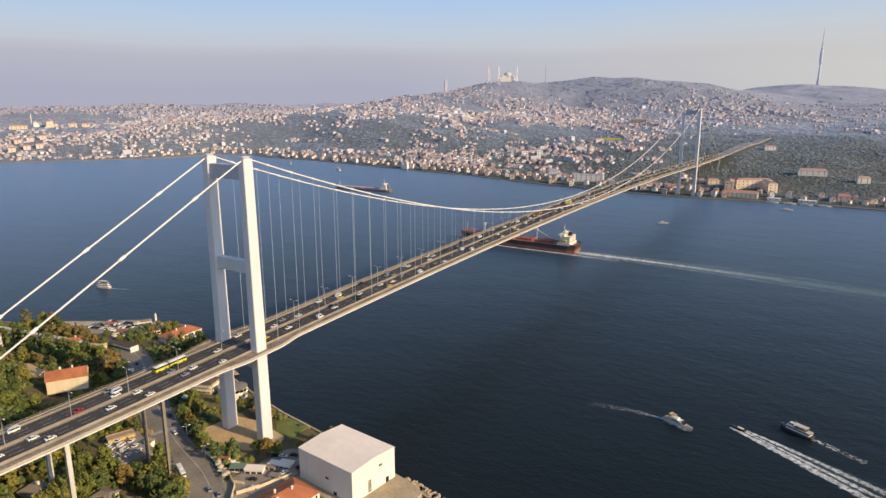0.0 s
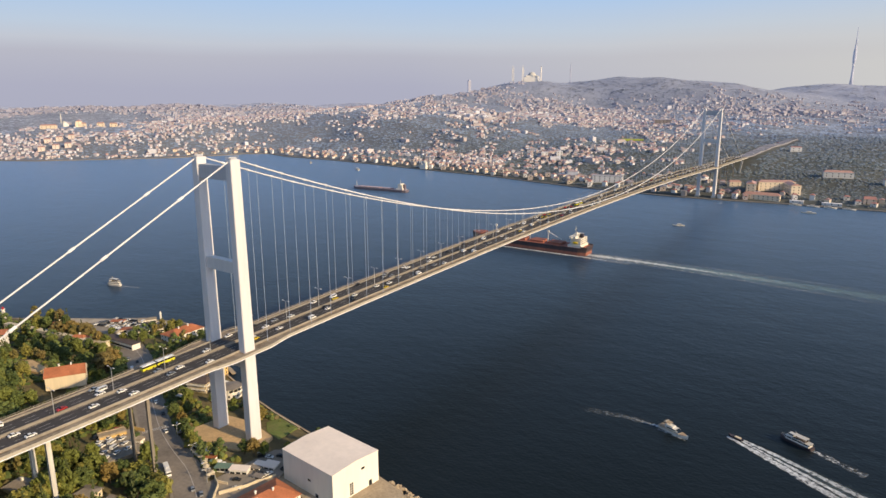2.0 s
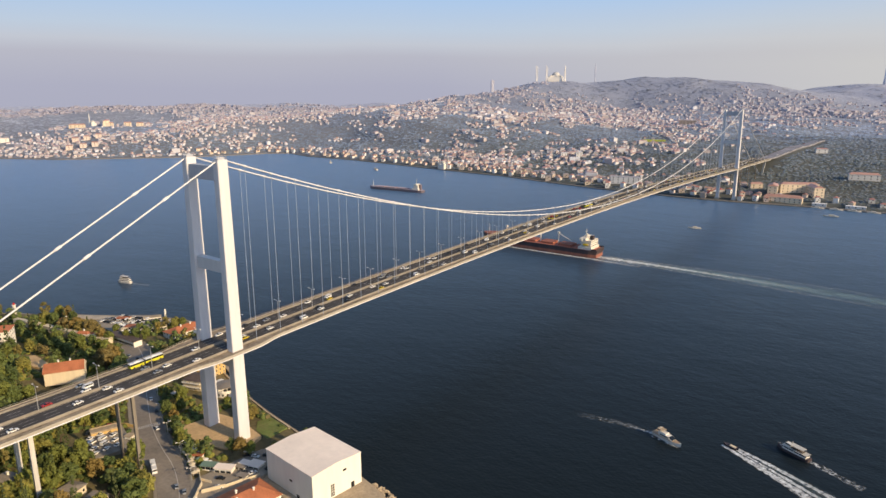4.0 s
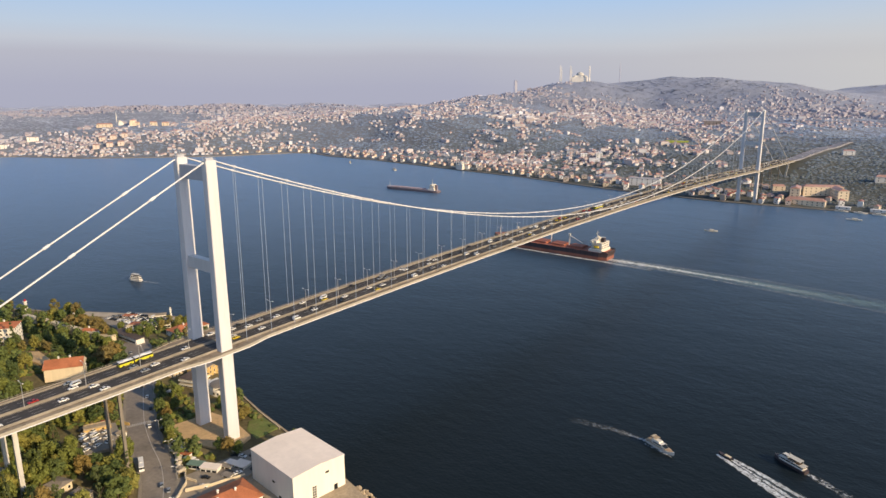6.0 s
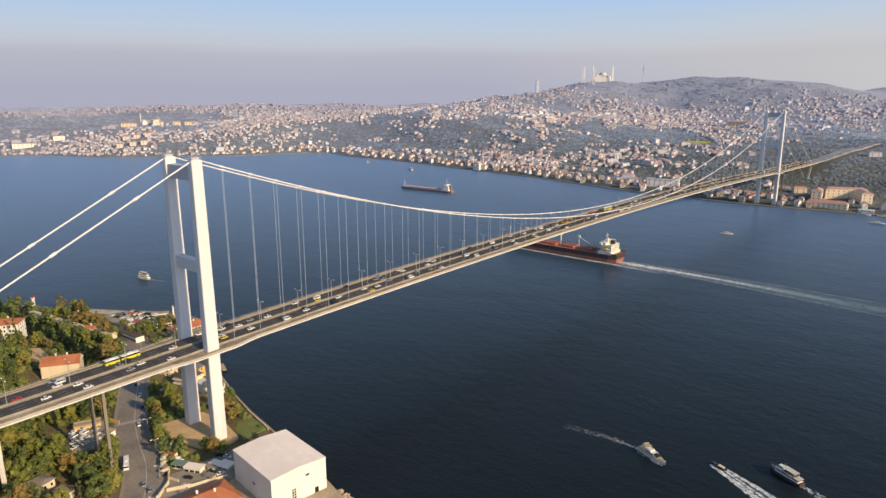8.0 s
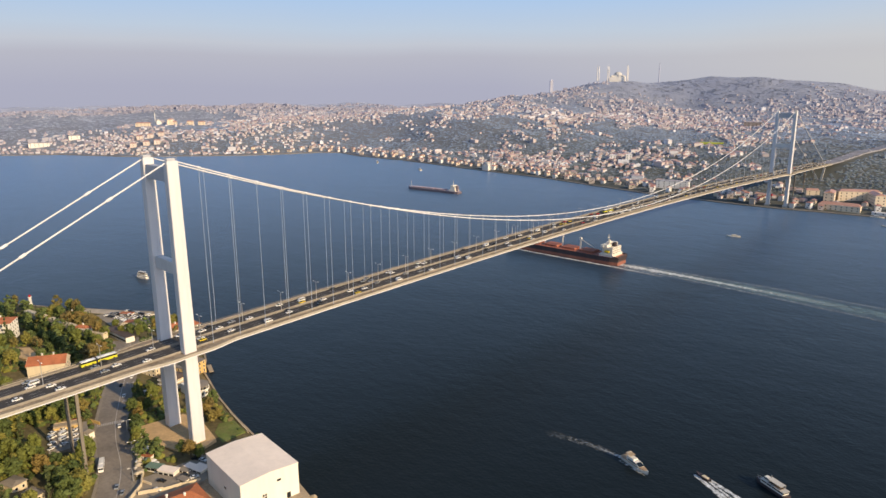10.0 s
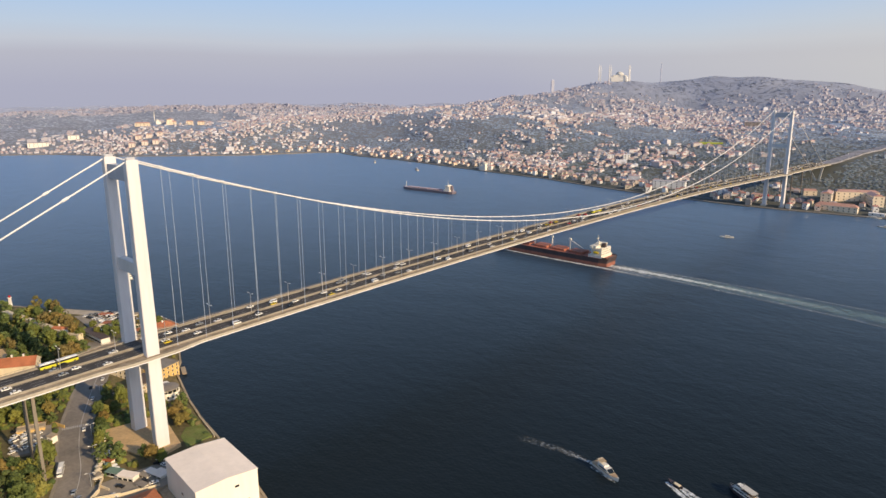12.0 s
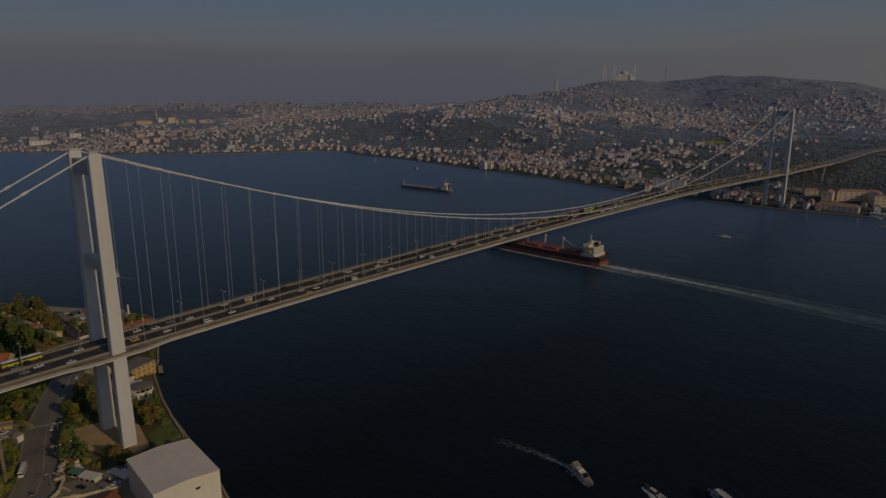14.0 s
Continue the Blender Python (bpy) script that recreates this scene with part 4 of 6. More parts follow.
for off in (-8.6, 8.6):
    line = []
    for k in range(len(road_line)):
        way = (road_line[min(k + 1, len(road_line) - 1)] - road_line[max(k - 1, 0)]).normalized()
        line.append((road_line[k].x - way.y * off, road_line[k].y + way.x * off))
    top, _ = strip(line, 1.7, 0.24, 5.6)
    low, _ = strip(line, 1.7, -0.2, 5.6)
    n = len(top.v)
    body = Shape().add(top.v + low.v, top.f + [tuple(i + n for i in reversed(f)) for f in top.f] + [(2 * k, 2 * k + 2, n + 2 * k + 2, n + 2 * k) for k in range(n // 2 - 1)] + [(2 * k + 3, 2 * k + 1, n + 2 * k + 1, n + 2 * k + 3) for k in range(n // 2 - 1)])
    tagged(part("pavement_kerb", body, M["paving"]), "raised grey pavement beside the street", "pavement", kind="structure")


# ---------------------------------------------------------------- near shore: buildings
def window_pane(w, h):
    return Shape().box(0, 0, 0, w, 0.12, h).mesh("window")


PANES = {"small": window_pane(1.1, 1.5), "wide": window_pane(2.4, 1.5), "slot": window_pane(2.2, 1.1), "door": window_pane(2.2, 3.2)}
FRAMES = Shape().box(0, 0, -0.1, 1.4, 0.16, 0.1).box(0, 0, 1.5, 1.4, 0.16, 0.1).box(-0.62, 0, 0, 0.12, 0.16, 1.5).box(0.62, 0, 0, 0.12, 0.16, 1.5).mesh("window_frame")


def house(name, label, cx, cy, sx, sy, h, turn, wall, roof="tile", roof_h=3.0, storeys=2, base=None, ridge=0.5, chimneys=2, flat=False, sides=(0, 1, 2, 3)):
    """A house with walls, roof, windows in rows and chimneys; turn in degrees."""
    z = min(float(near_height(cx + a * sx * 0.4, cy + b * sy * 0.4)) for a in (-1, 1) for b in (-1, 1)) if base is None else base
    ob = thing(name, label, "house", m=pose(cx, cy, z, 0, 0, turn))
    part("wall", Shape().box(0, 0, -2.0, sx, sy, h + 2.0), M[wall], ob)
    if flat:
        part("roof", Shape().box(0, 0, h + 0.004, sx + 0.5, sy + 0.5, 0.35).box(0, sy / 2 - 0.1, h + 0.354, sx, 0.25, 0.5).box(0, -sy / 2 + 0.1, h + 0.354, sx, 0.25, 0.5), M[roof], ob)
    else:
        part("eaves", Shape().box(0, 0, h + 0.004, sx + 1.1, sy + 1.1, 0.22), M[wall], ob)
        part("roof", Shape().hip(0, 0, h + 0.23, sx + 1.4, sy + 1.4, roof_h, 0, ridge), M[roof], ob, "red tiled hip roof" if roof == "tile" else "")
        if ridge > 0.9:
            for s in (-1, 1):
                x0, x1, w = s * (sx / 2 + 0.72), s * (sx / 2 + 0.5), sy / 2 + 0.3
                part("gable", Shape().add([(x, y, z) for x in (x0, x1) for y, z in ((-w, h + 0.24), (w, h + 0.24), (0, h + roof_h - 0.1))], [(0, 1, 2), (5, 4, 3), (0, 3, 4, 1), (1, 4, 5, 2), (2, 5, 3, 0)]), M[wall], ob, "cream gable wall")
        for k in range(chimneys):
            a = (k + 0.5) / chimneys - 0.5
            x, y = (a * sx * 0.6, 1.2) if sx >= sy else (1.2, a * sy * 0.6)
            part("chimney", Shape().box(x, y, h + roof_h * 0.45, 0.9, 0.9, roof_h * 0.55 + 1.2).box(x, y, h + roof_h + 1.2, 1.15, 1.15, 0.2), M["white"], ob)
    step = h / storeys
    for side in sides:
        length, depth = (sx, sy) if side % 2 == 0 else (sy, sx)
        n = max(1, int(length / 3.4))
        for floor in range(storeys):
            for k in range(n):
                x = ((k + 0.5) / n - 0.5) * length
                m = pose(0, 0, 0, 0, 0, side * 90) @ pose(x, -depth / 2, floor * step + step * 0.32)
                win = part("window", PANES["small"], M["glass"], ob, m=m)
                part("window_frame", FRAMES, M["white"], win)
    return ob


house("house", "cream villa with a long red tiled roof among trees", -134, -29, 23, 13.5, 6.5, 59, "cream", storeys=2, base=13.0, ridge=0.97, roof_h=4.4, sides=(1, 2))
house("house", "white restaurant house with a bright red tiled roof", -167, 79, 16, 29, 6.0, 2, "white", storeys=2, base=2.0, roof_h=3.6)
house("house", "tall white apartment house with a red roof", -246, -32, 26, 16, 13.0, 55, "white", storeys=4, base=9.0)
house("house", "ochre waterfront house with a flat roof", -84, 44, 15, 20, 9.0, 20, "ochre", "grey_roof", storeys=3, flat=True)
terrace_house = house("house", "cream terraced house with brown roof and white balconies", -70, 27, 14, 12, 7.0, 20, "cream", "dark_roof", 2.0, storeys=2, chimneys=0)
for z in (2.6, 5.4):
    part("balcony", Shape().box(7.7, 0, z, 1.4, 12, 0.25).box(8.35, 0, z + 0.25, 0.12, 12, 0.85), M["white"], terrace_house, "white balcony")
    part("balcony", Shape().box(0, -6.7, z, 14, 1.4, 0.25).box(0, -7.35, z + 0.25, 14, 0.12, 0.85), M["white"], terrace_house, "white balcony")
house("house", "cream house beside the street under the bridge", -100, 27, 15, 14, 9.0, 25, "cream", "grey_roof", 2.0, storeys=3, chimneys=1)
house("house", "low white house with a red roof behind trees", -214, 20, 12, 9, 5, 30, "white", storeys=1, chimneys=1)
house("house", "red roofed garden house on the shore", -262, 28, 14, 9, 5, 40, "cream", storeys=1, chimneys=1)
house("house", "grey roofed shed on the slope", 4, -88, 9, 7, 4, 20, "cream", "grey_roof", 1.2, storeys=1, chimneys=0)
house("house", "tan shed with a flat roof on the slope", 18, -84, 9, 6, 3.6, 20, "cream", "grey_roof", storeys=1, flat=True)
house("house", "brown roofed low house on the slope", -13, -109, 11, 9, 5, 15, "cream", "grey_roof", 1.8, storeys=1, chimneys=1)
house("house", "small orange walled house beside the parking lot", -51, -46, 14, 6, 4, 70, "ochre", storeys=1, chimneys=0, flat=True, roof="stone")

# round-fronted white house by the water
villa = thing("house", "white waterside villa with a rounded terrace front", "house", m=pose(-46, 32, 3.0))
part("wall", Shape().turned([(6.5, -1), (6.5, 3.2)], 20).box(-5, -1, -1, 12, 11, 7.0), M["white"], villa)
part("terrace", Shape().turned([(7.2, 3.204), (7.2, 3.6)], 20), M["white"], villa)
part("parapet", Shape().turned([(7.2, 3.604), (7.2, 4.5), (6.95, 4.5), (6.95, 3.604)], 20), M["white"], villa)
part("roof", Shape().turned([(6.9, 6.2), (7.1, 6.3), (7.0, 6.7), (0.3, 7.6)], 20), M["grey_roof"], villa, "brown rounded roof")
for k in range(10):
    a = math.radians(-130 + k * 26)
    part("post", Shape().box(6.6 * math.cos(a), 6.6 * math.sin(a), 3.61, 0.35, 0.35, 2.6), M["white"], villa)
    part("window", PANES["small"], M["glass"], villa, m=pose(6.5 * math.cos(a), 6.5 * math.sin(a), 0.8, 0, 0, math.degrees(a) + 90))

# the white hall
hall = thing("white_hall", "large plain white windowless hall on the quay", "building", m=pose(77.9, -3.1, 2.6, 0, 0, -5.5))
HX, HY, HE = 38.3, 30.2, 17.9
part("wall", Shape().add([(x, y, z) for z in (-2.0, HE) for x, y in ((-HX / 2, -HY / 2), (HX / 2, -HY / 2), (HX / 2, HY / 2), (-HX / 2, HY / 2))] + [(-HX / 2, 0, HE + 1.1), (HX / 2, 0, HE + 1.1)], [(0, 1, 5, 4), (2, 3, 7, 6), (1, 2, 6, 9, 5), (3, 0, 4, 8, 7), (3, 2, 1, 0)]), M["white"], hall, "smooth white rendered wall")
for s in (-1, 1):
    y0, y1 = s * (HY / 2 + 0.25), 0.0
    sheet = [(-HX / 2 - 0.25, y0, HE + 0.02), (HX / 2 + 0.25, y0, HE + 0.02), (HX / 2 + 0.25, y1, HE + 1.13), (-HX / 2 - 0.25, y1, HE + 1.13)]
    up = [(x, y, z + 0.3) for x, y, z in sheet]
    part("roof_slope", Shape().add(sheet + up, [(0, 1, 2, 3)[::s], (7, 6, 5, 4)[::s], (0, 4, 5, 1)[::s], (1, 5, 6, 2)[::s], (3, 7, 4, 0)[::s]]), M["membrane"], hall, "pale membrane roof")
for k in range(1, 4):
    x = -HX / 2 + HX * k / 4
    for s in (-1, 1):
        part("roof_seam", Shape().add([(x - 0.1, s * HY / 2, HE + 0.33), (x + 0.1, s * HY / 2, HE + 0.33), (x + 0.1, 0, HE + 1.45), (x - 0.1, 0, HE + 1.45)], [(0, 1, 2, 3)[::s]]), M["membrane"], hall)
for y, z, pane in ((4.5, 12.6, "slot"), (9.3, 1.2, "door")):
    part("window", PANES[pane], M["glass"], hall, m=pose(HX / 2, y, z, 0, 0, 90))
for i in range(2):
    for j in range(5):
        part("window", Shape().box(0, 0, 0, 1.0, 0.14, 1.0).mesh("window"), M["glass"], hall, m=pose(HX / 2, -3.9 + i * 1.25, 2.2 + j * 1.35, 0, 0, 90))
part("window", PANES["slot"], M["glass"], hall, m=pose(1.5, -HY / 2, 8.2))
part("doorway", PANES["door"], M["awning"], hall, m=pose(7.0, -HY / 2, 0.0))

annex = house("house", "low building with a large red tiled hip roof beside the hall", 69, -39, 20, 27, 6.5, -6, "white", "tile", 3.8, storeys=2, base=2.4, ridge=0.5, chimneys=0)
for x, y in ((1.5, 4.0), (-2.5, -3.0), (3.5, -6.0)):
    part("chimney", Shape().turned([(0.5, 8.2), (0.5, 10.8), (0.75, 11.0), (0.5, 11.5)], 10, x, y), M["white"], annex, "white round roof vent")
for k in range(4):
    part("skylight", Shape().box(5.5, -6 + k * 1.6, 8.5, 0.9, 0.9, 0.35), M["glass"], annex)


def pavilion(cx, cy, sx, sy, h, turn, roof, label):
    ob = thing("kiosk", label, "kiosk", "kiosks beside the street", m=pose(cx, cy, float(near_height(cx, cy)), 0, 0, turn))
    part("wall", Shape().box(0, 0, -0.8, sx, sy, h + 0.8), M["white"], ob)
    part("roof", Shape().box(0, 0, h + 0.004, sx + 0.9, sy + 0.9, 0.3), M[roof], ob)
    for k in range(max(1, int(sx / 2.6))):
        x = ((k + 0.5) / max(1, int(sx / 2.6)) - 0.5) * sx
        part("window", PANES["wide"], M["glass"], ob, m=pose(x, -sy / 2, 0.9))
        part("window", PANES["wide"], M["glass"], ob, m=pose(x, sy / 2, 0.9))
    return ob


pavilion(36, -27, 9.5, 4.5, 3.4, 28, "membrane", "small white flat roofed kiosk beside the yard")
pavilion(27, -30, 8, 4, 2.8, 30, "awning", "kiosk with a faded green awning roof")
pavilion(43, -16, 12, 3.5, 3.0, 15, "membrane", "long white shed against the hall yard")
pavilion(14, -28, 5, 3, 2.6, 30, "tile", "small kiosk with a red roof")
pavilion(-8, -24, 3, 2.4, 2.6, 20, "membrane", "small white ticket booth")
pavilion(-66, 8, 4.5, 3, 3.0, 20, "membrane", "small white gate lodge beside the street")
pavilion(-32, -41, 4, 3.5, 4.0, 20, "stone", "small beige hut under the bridge")
pavilion(48, -66, 10, 4, 2.8, 32, "grey_roof", "grey roofed shed beside the street")
pavilion(40, -20, 6, 4, 2.6, 20, "paving", "grey roofed shed in the yard")
pavilion(45, -13.5, 7, 4, 3.2, 15, "membrane", "white flat roofed shed beside the hall")
pavilion(48, -25, 5, 3, 2.4, 15, "grey_roof", "grey roofed lean-to shed")
pavilion(-183, 37, 34, 7, 4.5, 4, "dark_roof", "long dark roofed restaurant beside the garden")
pavilion(-196, 66, 24, 7, 3.6, 62, "pale_quay", "long pale yellow seaside restaurant")
pavilion(-212, 58, 9, 6, 3.0, 30, "tile", "small red roofed tea house on the headland")
pavilion(-222, 82, 14, 6, 3.4, 60, "stone", "low beige pavilion on the headland")
pavilion(-240, 66, 11, 5, 3.0, 30, "tile", "low tiled pavilion on the headland")
pavilion(-292, 24, 10, 6, 4.0, 30, "membrane", "white peaked shelter behind trees")

for name, cx, cy, h, r, words, cat in (("lighthouse", -340, 18, 11.0, 1.7, "small white lighthouse with a red top", "lighthouse"), ("lighthouse", -216, 91, 10.0, 0.98, "small white harbour light on the quay", "lighthouse")):
    light = thing(name, words, cat, m=pose(cx, cy, float(near_height(cx, cy)) - 0.3))
    part("shaft", Shape().turned([(r, 0), (r * 0.75, h * 0.75)], 12), M["white"], light)
    part("gallery", Shape().turned([(r * 1.1, h * 0.75 + 0.004), (r * 1.1, h * 0.8)], 12), M["white"], light)
    part("lantern", Shape().turned([(r * 0.6, h * 0.8 + 0.004), (r * 0.6, h * 0.93), (0.1, h)], 12), M["red_paint"] if r > 1 else M["white"], light)

# stalls and sunshades between the street and the kiosks
stall_colours = [("white_paint", "white"), ("cream", "cream"), ("concrete_dark", "dark brown"), ("awning", "faded green"), ("white_paint", "white")]
parasols = []
for paint, word in stall_colours[:4]:
    ob = thing("parasol", word + " parasol over a street stall", "parasol", "stalls beside the street")
    part("pole", Shape().tube([(0, 0, 0), (0, 0, 2.4)], 0.05, 5), M["metal"], ob)
    part("canopy", Shape().turned([(1.7, 2.0), (1.65, 2.08), (0.05, 2.7)], 8), M[paint], ob)
    part("table", Shape().box(0, 0, 0.7, 1.6, 0.8, 0.08).box(-0.7, 0, 0, 0.08, 0.7, 0.7).box(0.7, 0, 0, 0.08, 0.7, 0.7), M["bark"], ob)
    parasols.append(ob)
lot = random.Random(9)
for k in range(26):
    u = k / 25
    x, y = -34 + 60 * u + lot.uniform(-1.5, 1.5), -17.5 - 12.5 * u + lot.uniform(-1.8, 1.8)
    if float(road_distance(x, y)) < 10.2:
        y += 3
    m = pose(x, y, float(near_height(x, y)) + 0.02, 0, 0, lot.uniform(0, 90))
    if k < 4:
        parasols[k].matrix_basis = m
    else:
        copy_thing(parasols[lot.choice((0, 0, 1, 1, 2, 3))], m)
for k in range(18):
    u = k / 17
    x, y = 4 + 24 * u + lot.uniform(-1.2, 1.2), -30.5 - 8.5 * u + lot.uniform(-1.5, 1.5)
    while float(road_distance(x, y)) < 10.2:
        y += 1.0
    copy_thing(parasols[lot.choice((0, 1, 1, 1, 2))], pose(x, y, float(near_height(x, y)) + 0.02, 0, 0, lot.uniform(0, 90)))

for k in range(34):
    copy_thing(parasols[lot.choice((0, 0, 1, 1, 1, 2))], pose(-200 - 26 * lot.random(), 48 + 16 * lot.random(), 0, 0, 0, lot.uniform(0, 90)) @ pose(0, 0, float(max(near_height(-230, 46), near_height(-206, 84))) + 0.1))

crate_masters = []
for paint, word in (("concrete_dark", "brown"), ("white_paint", "white"), ("awning", "green")):
    ob = thing("stall_crate", word + " crate stacked beside a street stall", "crate", "crates beside the street")
    part("box", Shape().box(0, 0, 0, 1.3, 0.9, 0.9), M[paint], ob)
    part("lid", Shape().box(0, 0, 0.904, 1.4, 1.0, 0.12), M["cream"], ob)
    crate_masters.append(ob)
for k in range(42):
    u = k / 41
    x, y = -6 + 34 * u + lot.uniform(-1, 1), -29.5 - 9.5 * u + lot.uniform(-2.2, 3.0)
    while float(road_distance(x, y)) < 10.0:
        y += 1.0
    m = pose(x, y, float(near_height(x, y)), 0, 0, lot.uniform(0, 90))
    if k < 3:
        crate_masters[k].matrix_basis = m
    else:
        copy_thing(crate_masters[lot.choice((0, 0, 1, 2))], m)

# garden and yard walls
for pts, h, words in (([(30, -38), (38, -42), (54, -60)], 2.2, "low pale yard wall"), ([(-300, 4), (-280, 8), (-234, 15), (-201, 21), (-186, 27)], 6.5, "broad pale terrace wall among trees"), ([(44, -46), (49, -36), (54, -19)], 2.6, "pale retaining wall beside the annex"), ([(27, -36), (33, -40), (40, -38)], 1.6, "low tan terrace wall beside the kiosks"), ([(-60, -36), (-44, -31)], 2.0, "orange washed wall by the parking lot"), ([(-10, 34), (22, 27.5)], 1.0, "low parapet wall by the lawn")):
    wall_shape = Shape()
    for (ax, ay), (bx, by) in zip(pts, pts[1:]):
        n = max(1, int(math.hypot(bx - ax, by - ay) / 6))
        for k in range(n):
            u = (k + 0.5) / n
            x, y = ax + (bx - ax) * u, ay + (by - ay) * u
            wall_shape.box(x, y, float(near_height(x, y)) - 1.5, math.hypot(bx - ax, by - ay) / n + 0.3, 4.5 if h > 6 else 0.4, h + 1.5, math.atan2(by - ay, bx - ax))
    tagged(part("garden_wall", wall_shape, M["ochre" if "orange" in words else "cream"]), words, "wall", kind="structure")

# small jetty by the villa
jetty = thing("jetty", "small pale jetty standing over the water", "jetty", m=pose(-88, 62, 0, 0, 0, 70))
part("platform", Shape().box(0, -6, 1.0, 3.0, 14, 0.35), M["stone"], jetty)
for x in (-1.2, 1.2):
    for y in (-11, -6, -1):
        part("pile", Shape().tube([(x, y, -1), (x, y, 0.996)], 0.18, 6), M["bark"], jetty)

# vehicles ashore
parked = random.Random(5)
street = []
for k in range(26):
    j = parked.randrange(6, len(road_line) - 4)
    way = (road_line[j + 1] - road_line[j - 1]).normalized()
    off = parked.choice((-6.4, -4.5, -1.2, 1.8, 4.8, 6.4))
    p = road_line[j] + Vector((-way.y, way.x, 0)) * off
    if all(math.hypot(p.x - x, p.y - y) > 6.5 for x, y, _ in street) and math.hypot(p.x - 5, p.y + 48) > 14:
        street.append((p.x, p.y, math.degrees(math.atan2(way.y, way.x))))
for k in range(15):
    street.append((-55 + (k % 5) * 6.2 + parked.uniform(-0.4, 0.4), -41 - (k // 5) * 6.0 - (k % 5) * 2.0, 110))
for k in range(15):
    street.append((-252 + k * 3.4, 57.5 + k * 1.75, 120))
for k in range(26):
    street.append((-250 + (k % 9) * 4.0 + parked.uniform(-0.4, 0.4), 52 + (k // 9) * 9.0 + (k % 9) * 1.2, 100))
street += [(31, -8, 40), (34, -11, 40), (53, -12, 85), (53.2, -6, 85), (50, -20, 80), (45.5, -22.5, 30), (41, -33, 30), (47, -38, 35), (38, -9, 20), (42, -5, 20)]
for x, y, turn in street:
    if x < -205:
        z = max(float(near_height(a, b)) for a, b in [(-258, 46), (-214, 44), (-206, 84), (-232, 86), (-254, 70)]) + 0.06
    elif -62 < x < -22 and y < -39:
        z = max(float(near_height(a, b)) for a, b in [(-60, -52), (-26, -64), (-22, -44), (-50, -36)]) + 0.06
    elif x > 34:
        z = max(float(near_height(a, b)) for a, b in [(30, -44), (54, -60), (56, -18), (48, 8), (34, -2)]) + 0.06
    else:
        z = 5.71
    ob = copy_thing(parked.choice([c for c in bag if c["category"] != "taxi"]), pose(x, y, z, 0, 0, turn))
    tagged(ob, ob["label"].replace("driving on asphalt", "standing ashore"), group="cars ashore")
coach = bus("minibus", "white bus standing at the kerb of the street", "white_paint", (11.5,), "white_paint")
coach.matrix_basis = pose(0.0, -46.3, 5.71, 0, 0, -24)

street_pole = lamp_post(7.0, 1.4)
way = (road_line[4] - road_line[2]).normalized()
street_pole.matrix_basis = pose(road_line[3].x + way.y * 8.6, road_line[3].y - way.x * 8.6, 5.84, 0, 0, math.degrees(math.atan2(way.y, way.x)) + 90)
tagged(street_pole, "grey two-armed street lamp on the pavement", group="street lamps ashore")
for k in range(9):
    j = 8 + k * 9
    if j >= len(road_line) - 2:
        break
    way = (road_line[j + 1] - road_line[j - 1]).normalized()
    p = road_line[j] + Vector((-way.y, way.x, 0)) * -8.6
    pole = copy_thing(street_pole, pose(p.x, p.y, 5.84, 0, 0, math.degrees(math.atan2(way.y, way.x)) + 90))
    tagged(pole, "grey two-armed street lamp on the pavement", group="street lamps ashore")

# ---------------------------------------------------------------- far shore
far_rng = np.random.default_rng(12)


# belts of houses and of woods across the water: bearing left of +y, metres out, their half widths, weight
TOWNS = [(25.5, 2850, 6.5, 380, 1.3), (32.6, 2470, 2.2, 110, 0.9), (37, 2650, 4, 250, 0.4), (52, 2750, 6, 420, 0.9), (60, 3400, 14, 330, 0.8), (64, 2400, 5, 110, 0.35), (70, 2500, 4, 90, 0.9), (58, 2480, 4, 120, 0.5), (34, 1760, 4, 110, 0.75), (26, 1780, 3, 110, 0.4), (12, 3300, 6, 260, 0.75), (8.3, 3130, 3.0, 110, 0.9), (19.5, 2450, 2, 90, 0.6)]
WOODS = [(20, 3700, 7, 330, 1.8), (30.8, 2880, 1.5, 170, 2.2), (68, 2950, 7, 170, 1.2), (48.5, 2440, 3.5, 130, 1.0), (40, 2180, 5, 180, 0.5), (24.5, 2240, 4, 150, 1.0), (6, 1620, 5, 330, 1.3), (0, 1700, 10, 600, 1.6), (14, 2150, 4, 200, 0.4), (5, 4200, 12, 400, 1.9), (61, 2560, 3, 60, 0.7)]
LANDWARD = [(-4700, 5200), (1600, 5200)]


def bearing(x, y):
    """Degrees left of +y and metres from the middle of the near shore."""
    dx, dy = np.asarray(x) - 330, np.asarray(y) + 190
    return np.degrees(np.arctan2(-dx, dy)), np.hypot(dx, dy)


def town_density(x, y):
    """How closely built the far land is, 0 to 1."""
    s = shore_distance(x, y, FAR_SHORE, LANDWARD)
    a, r = bearing(x, y)
    d = 0.36 + 0.26 * waves(x, y, 17, 520) + 0.5 * waves(x, y, 19, 120) + 0.4 * (1 - smooth01(20, 100, s))
    for belts, sign in ((TOWNS, 1), (WOODS, -1)):
        for ca, cr, wa, wr, k in belts:
            d = d + sign * k * np.exp(-(((a - ca) / wa) ** 2 + ((r - cr) / wr) ** 2))
    return np.where(s > 12, smooth01(0.15, 1.35, d), 0)


def in_view(x, y):
    """The fan of land that can be seen across the water."""
    dx, dy = x - 330, y + 190
    a = np.degrees(np.arctan2(-dx, dy))
    return (a > -8) & (a < 80) & (np.hypot(dx, dy) < 4900)


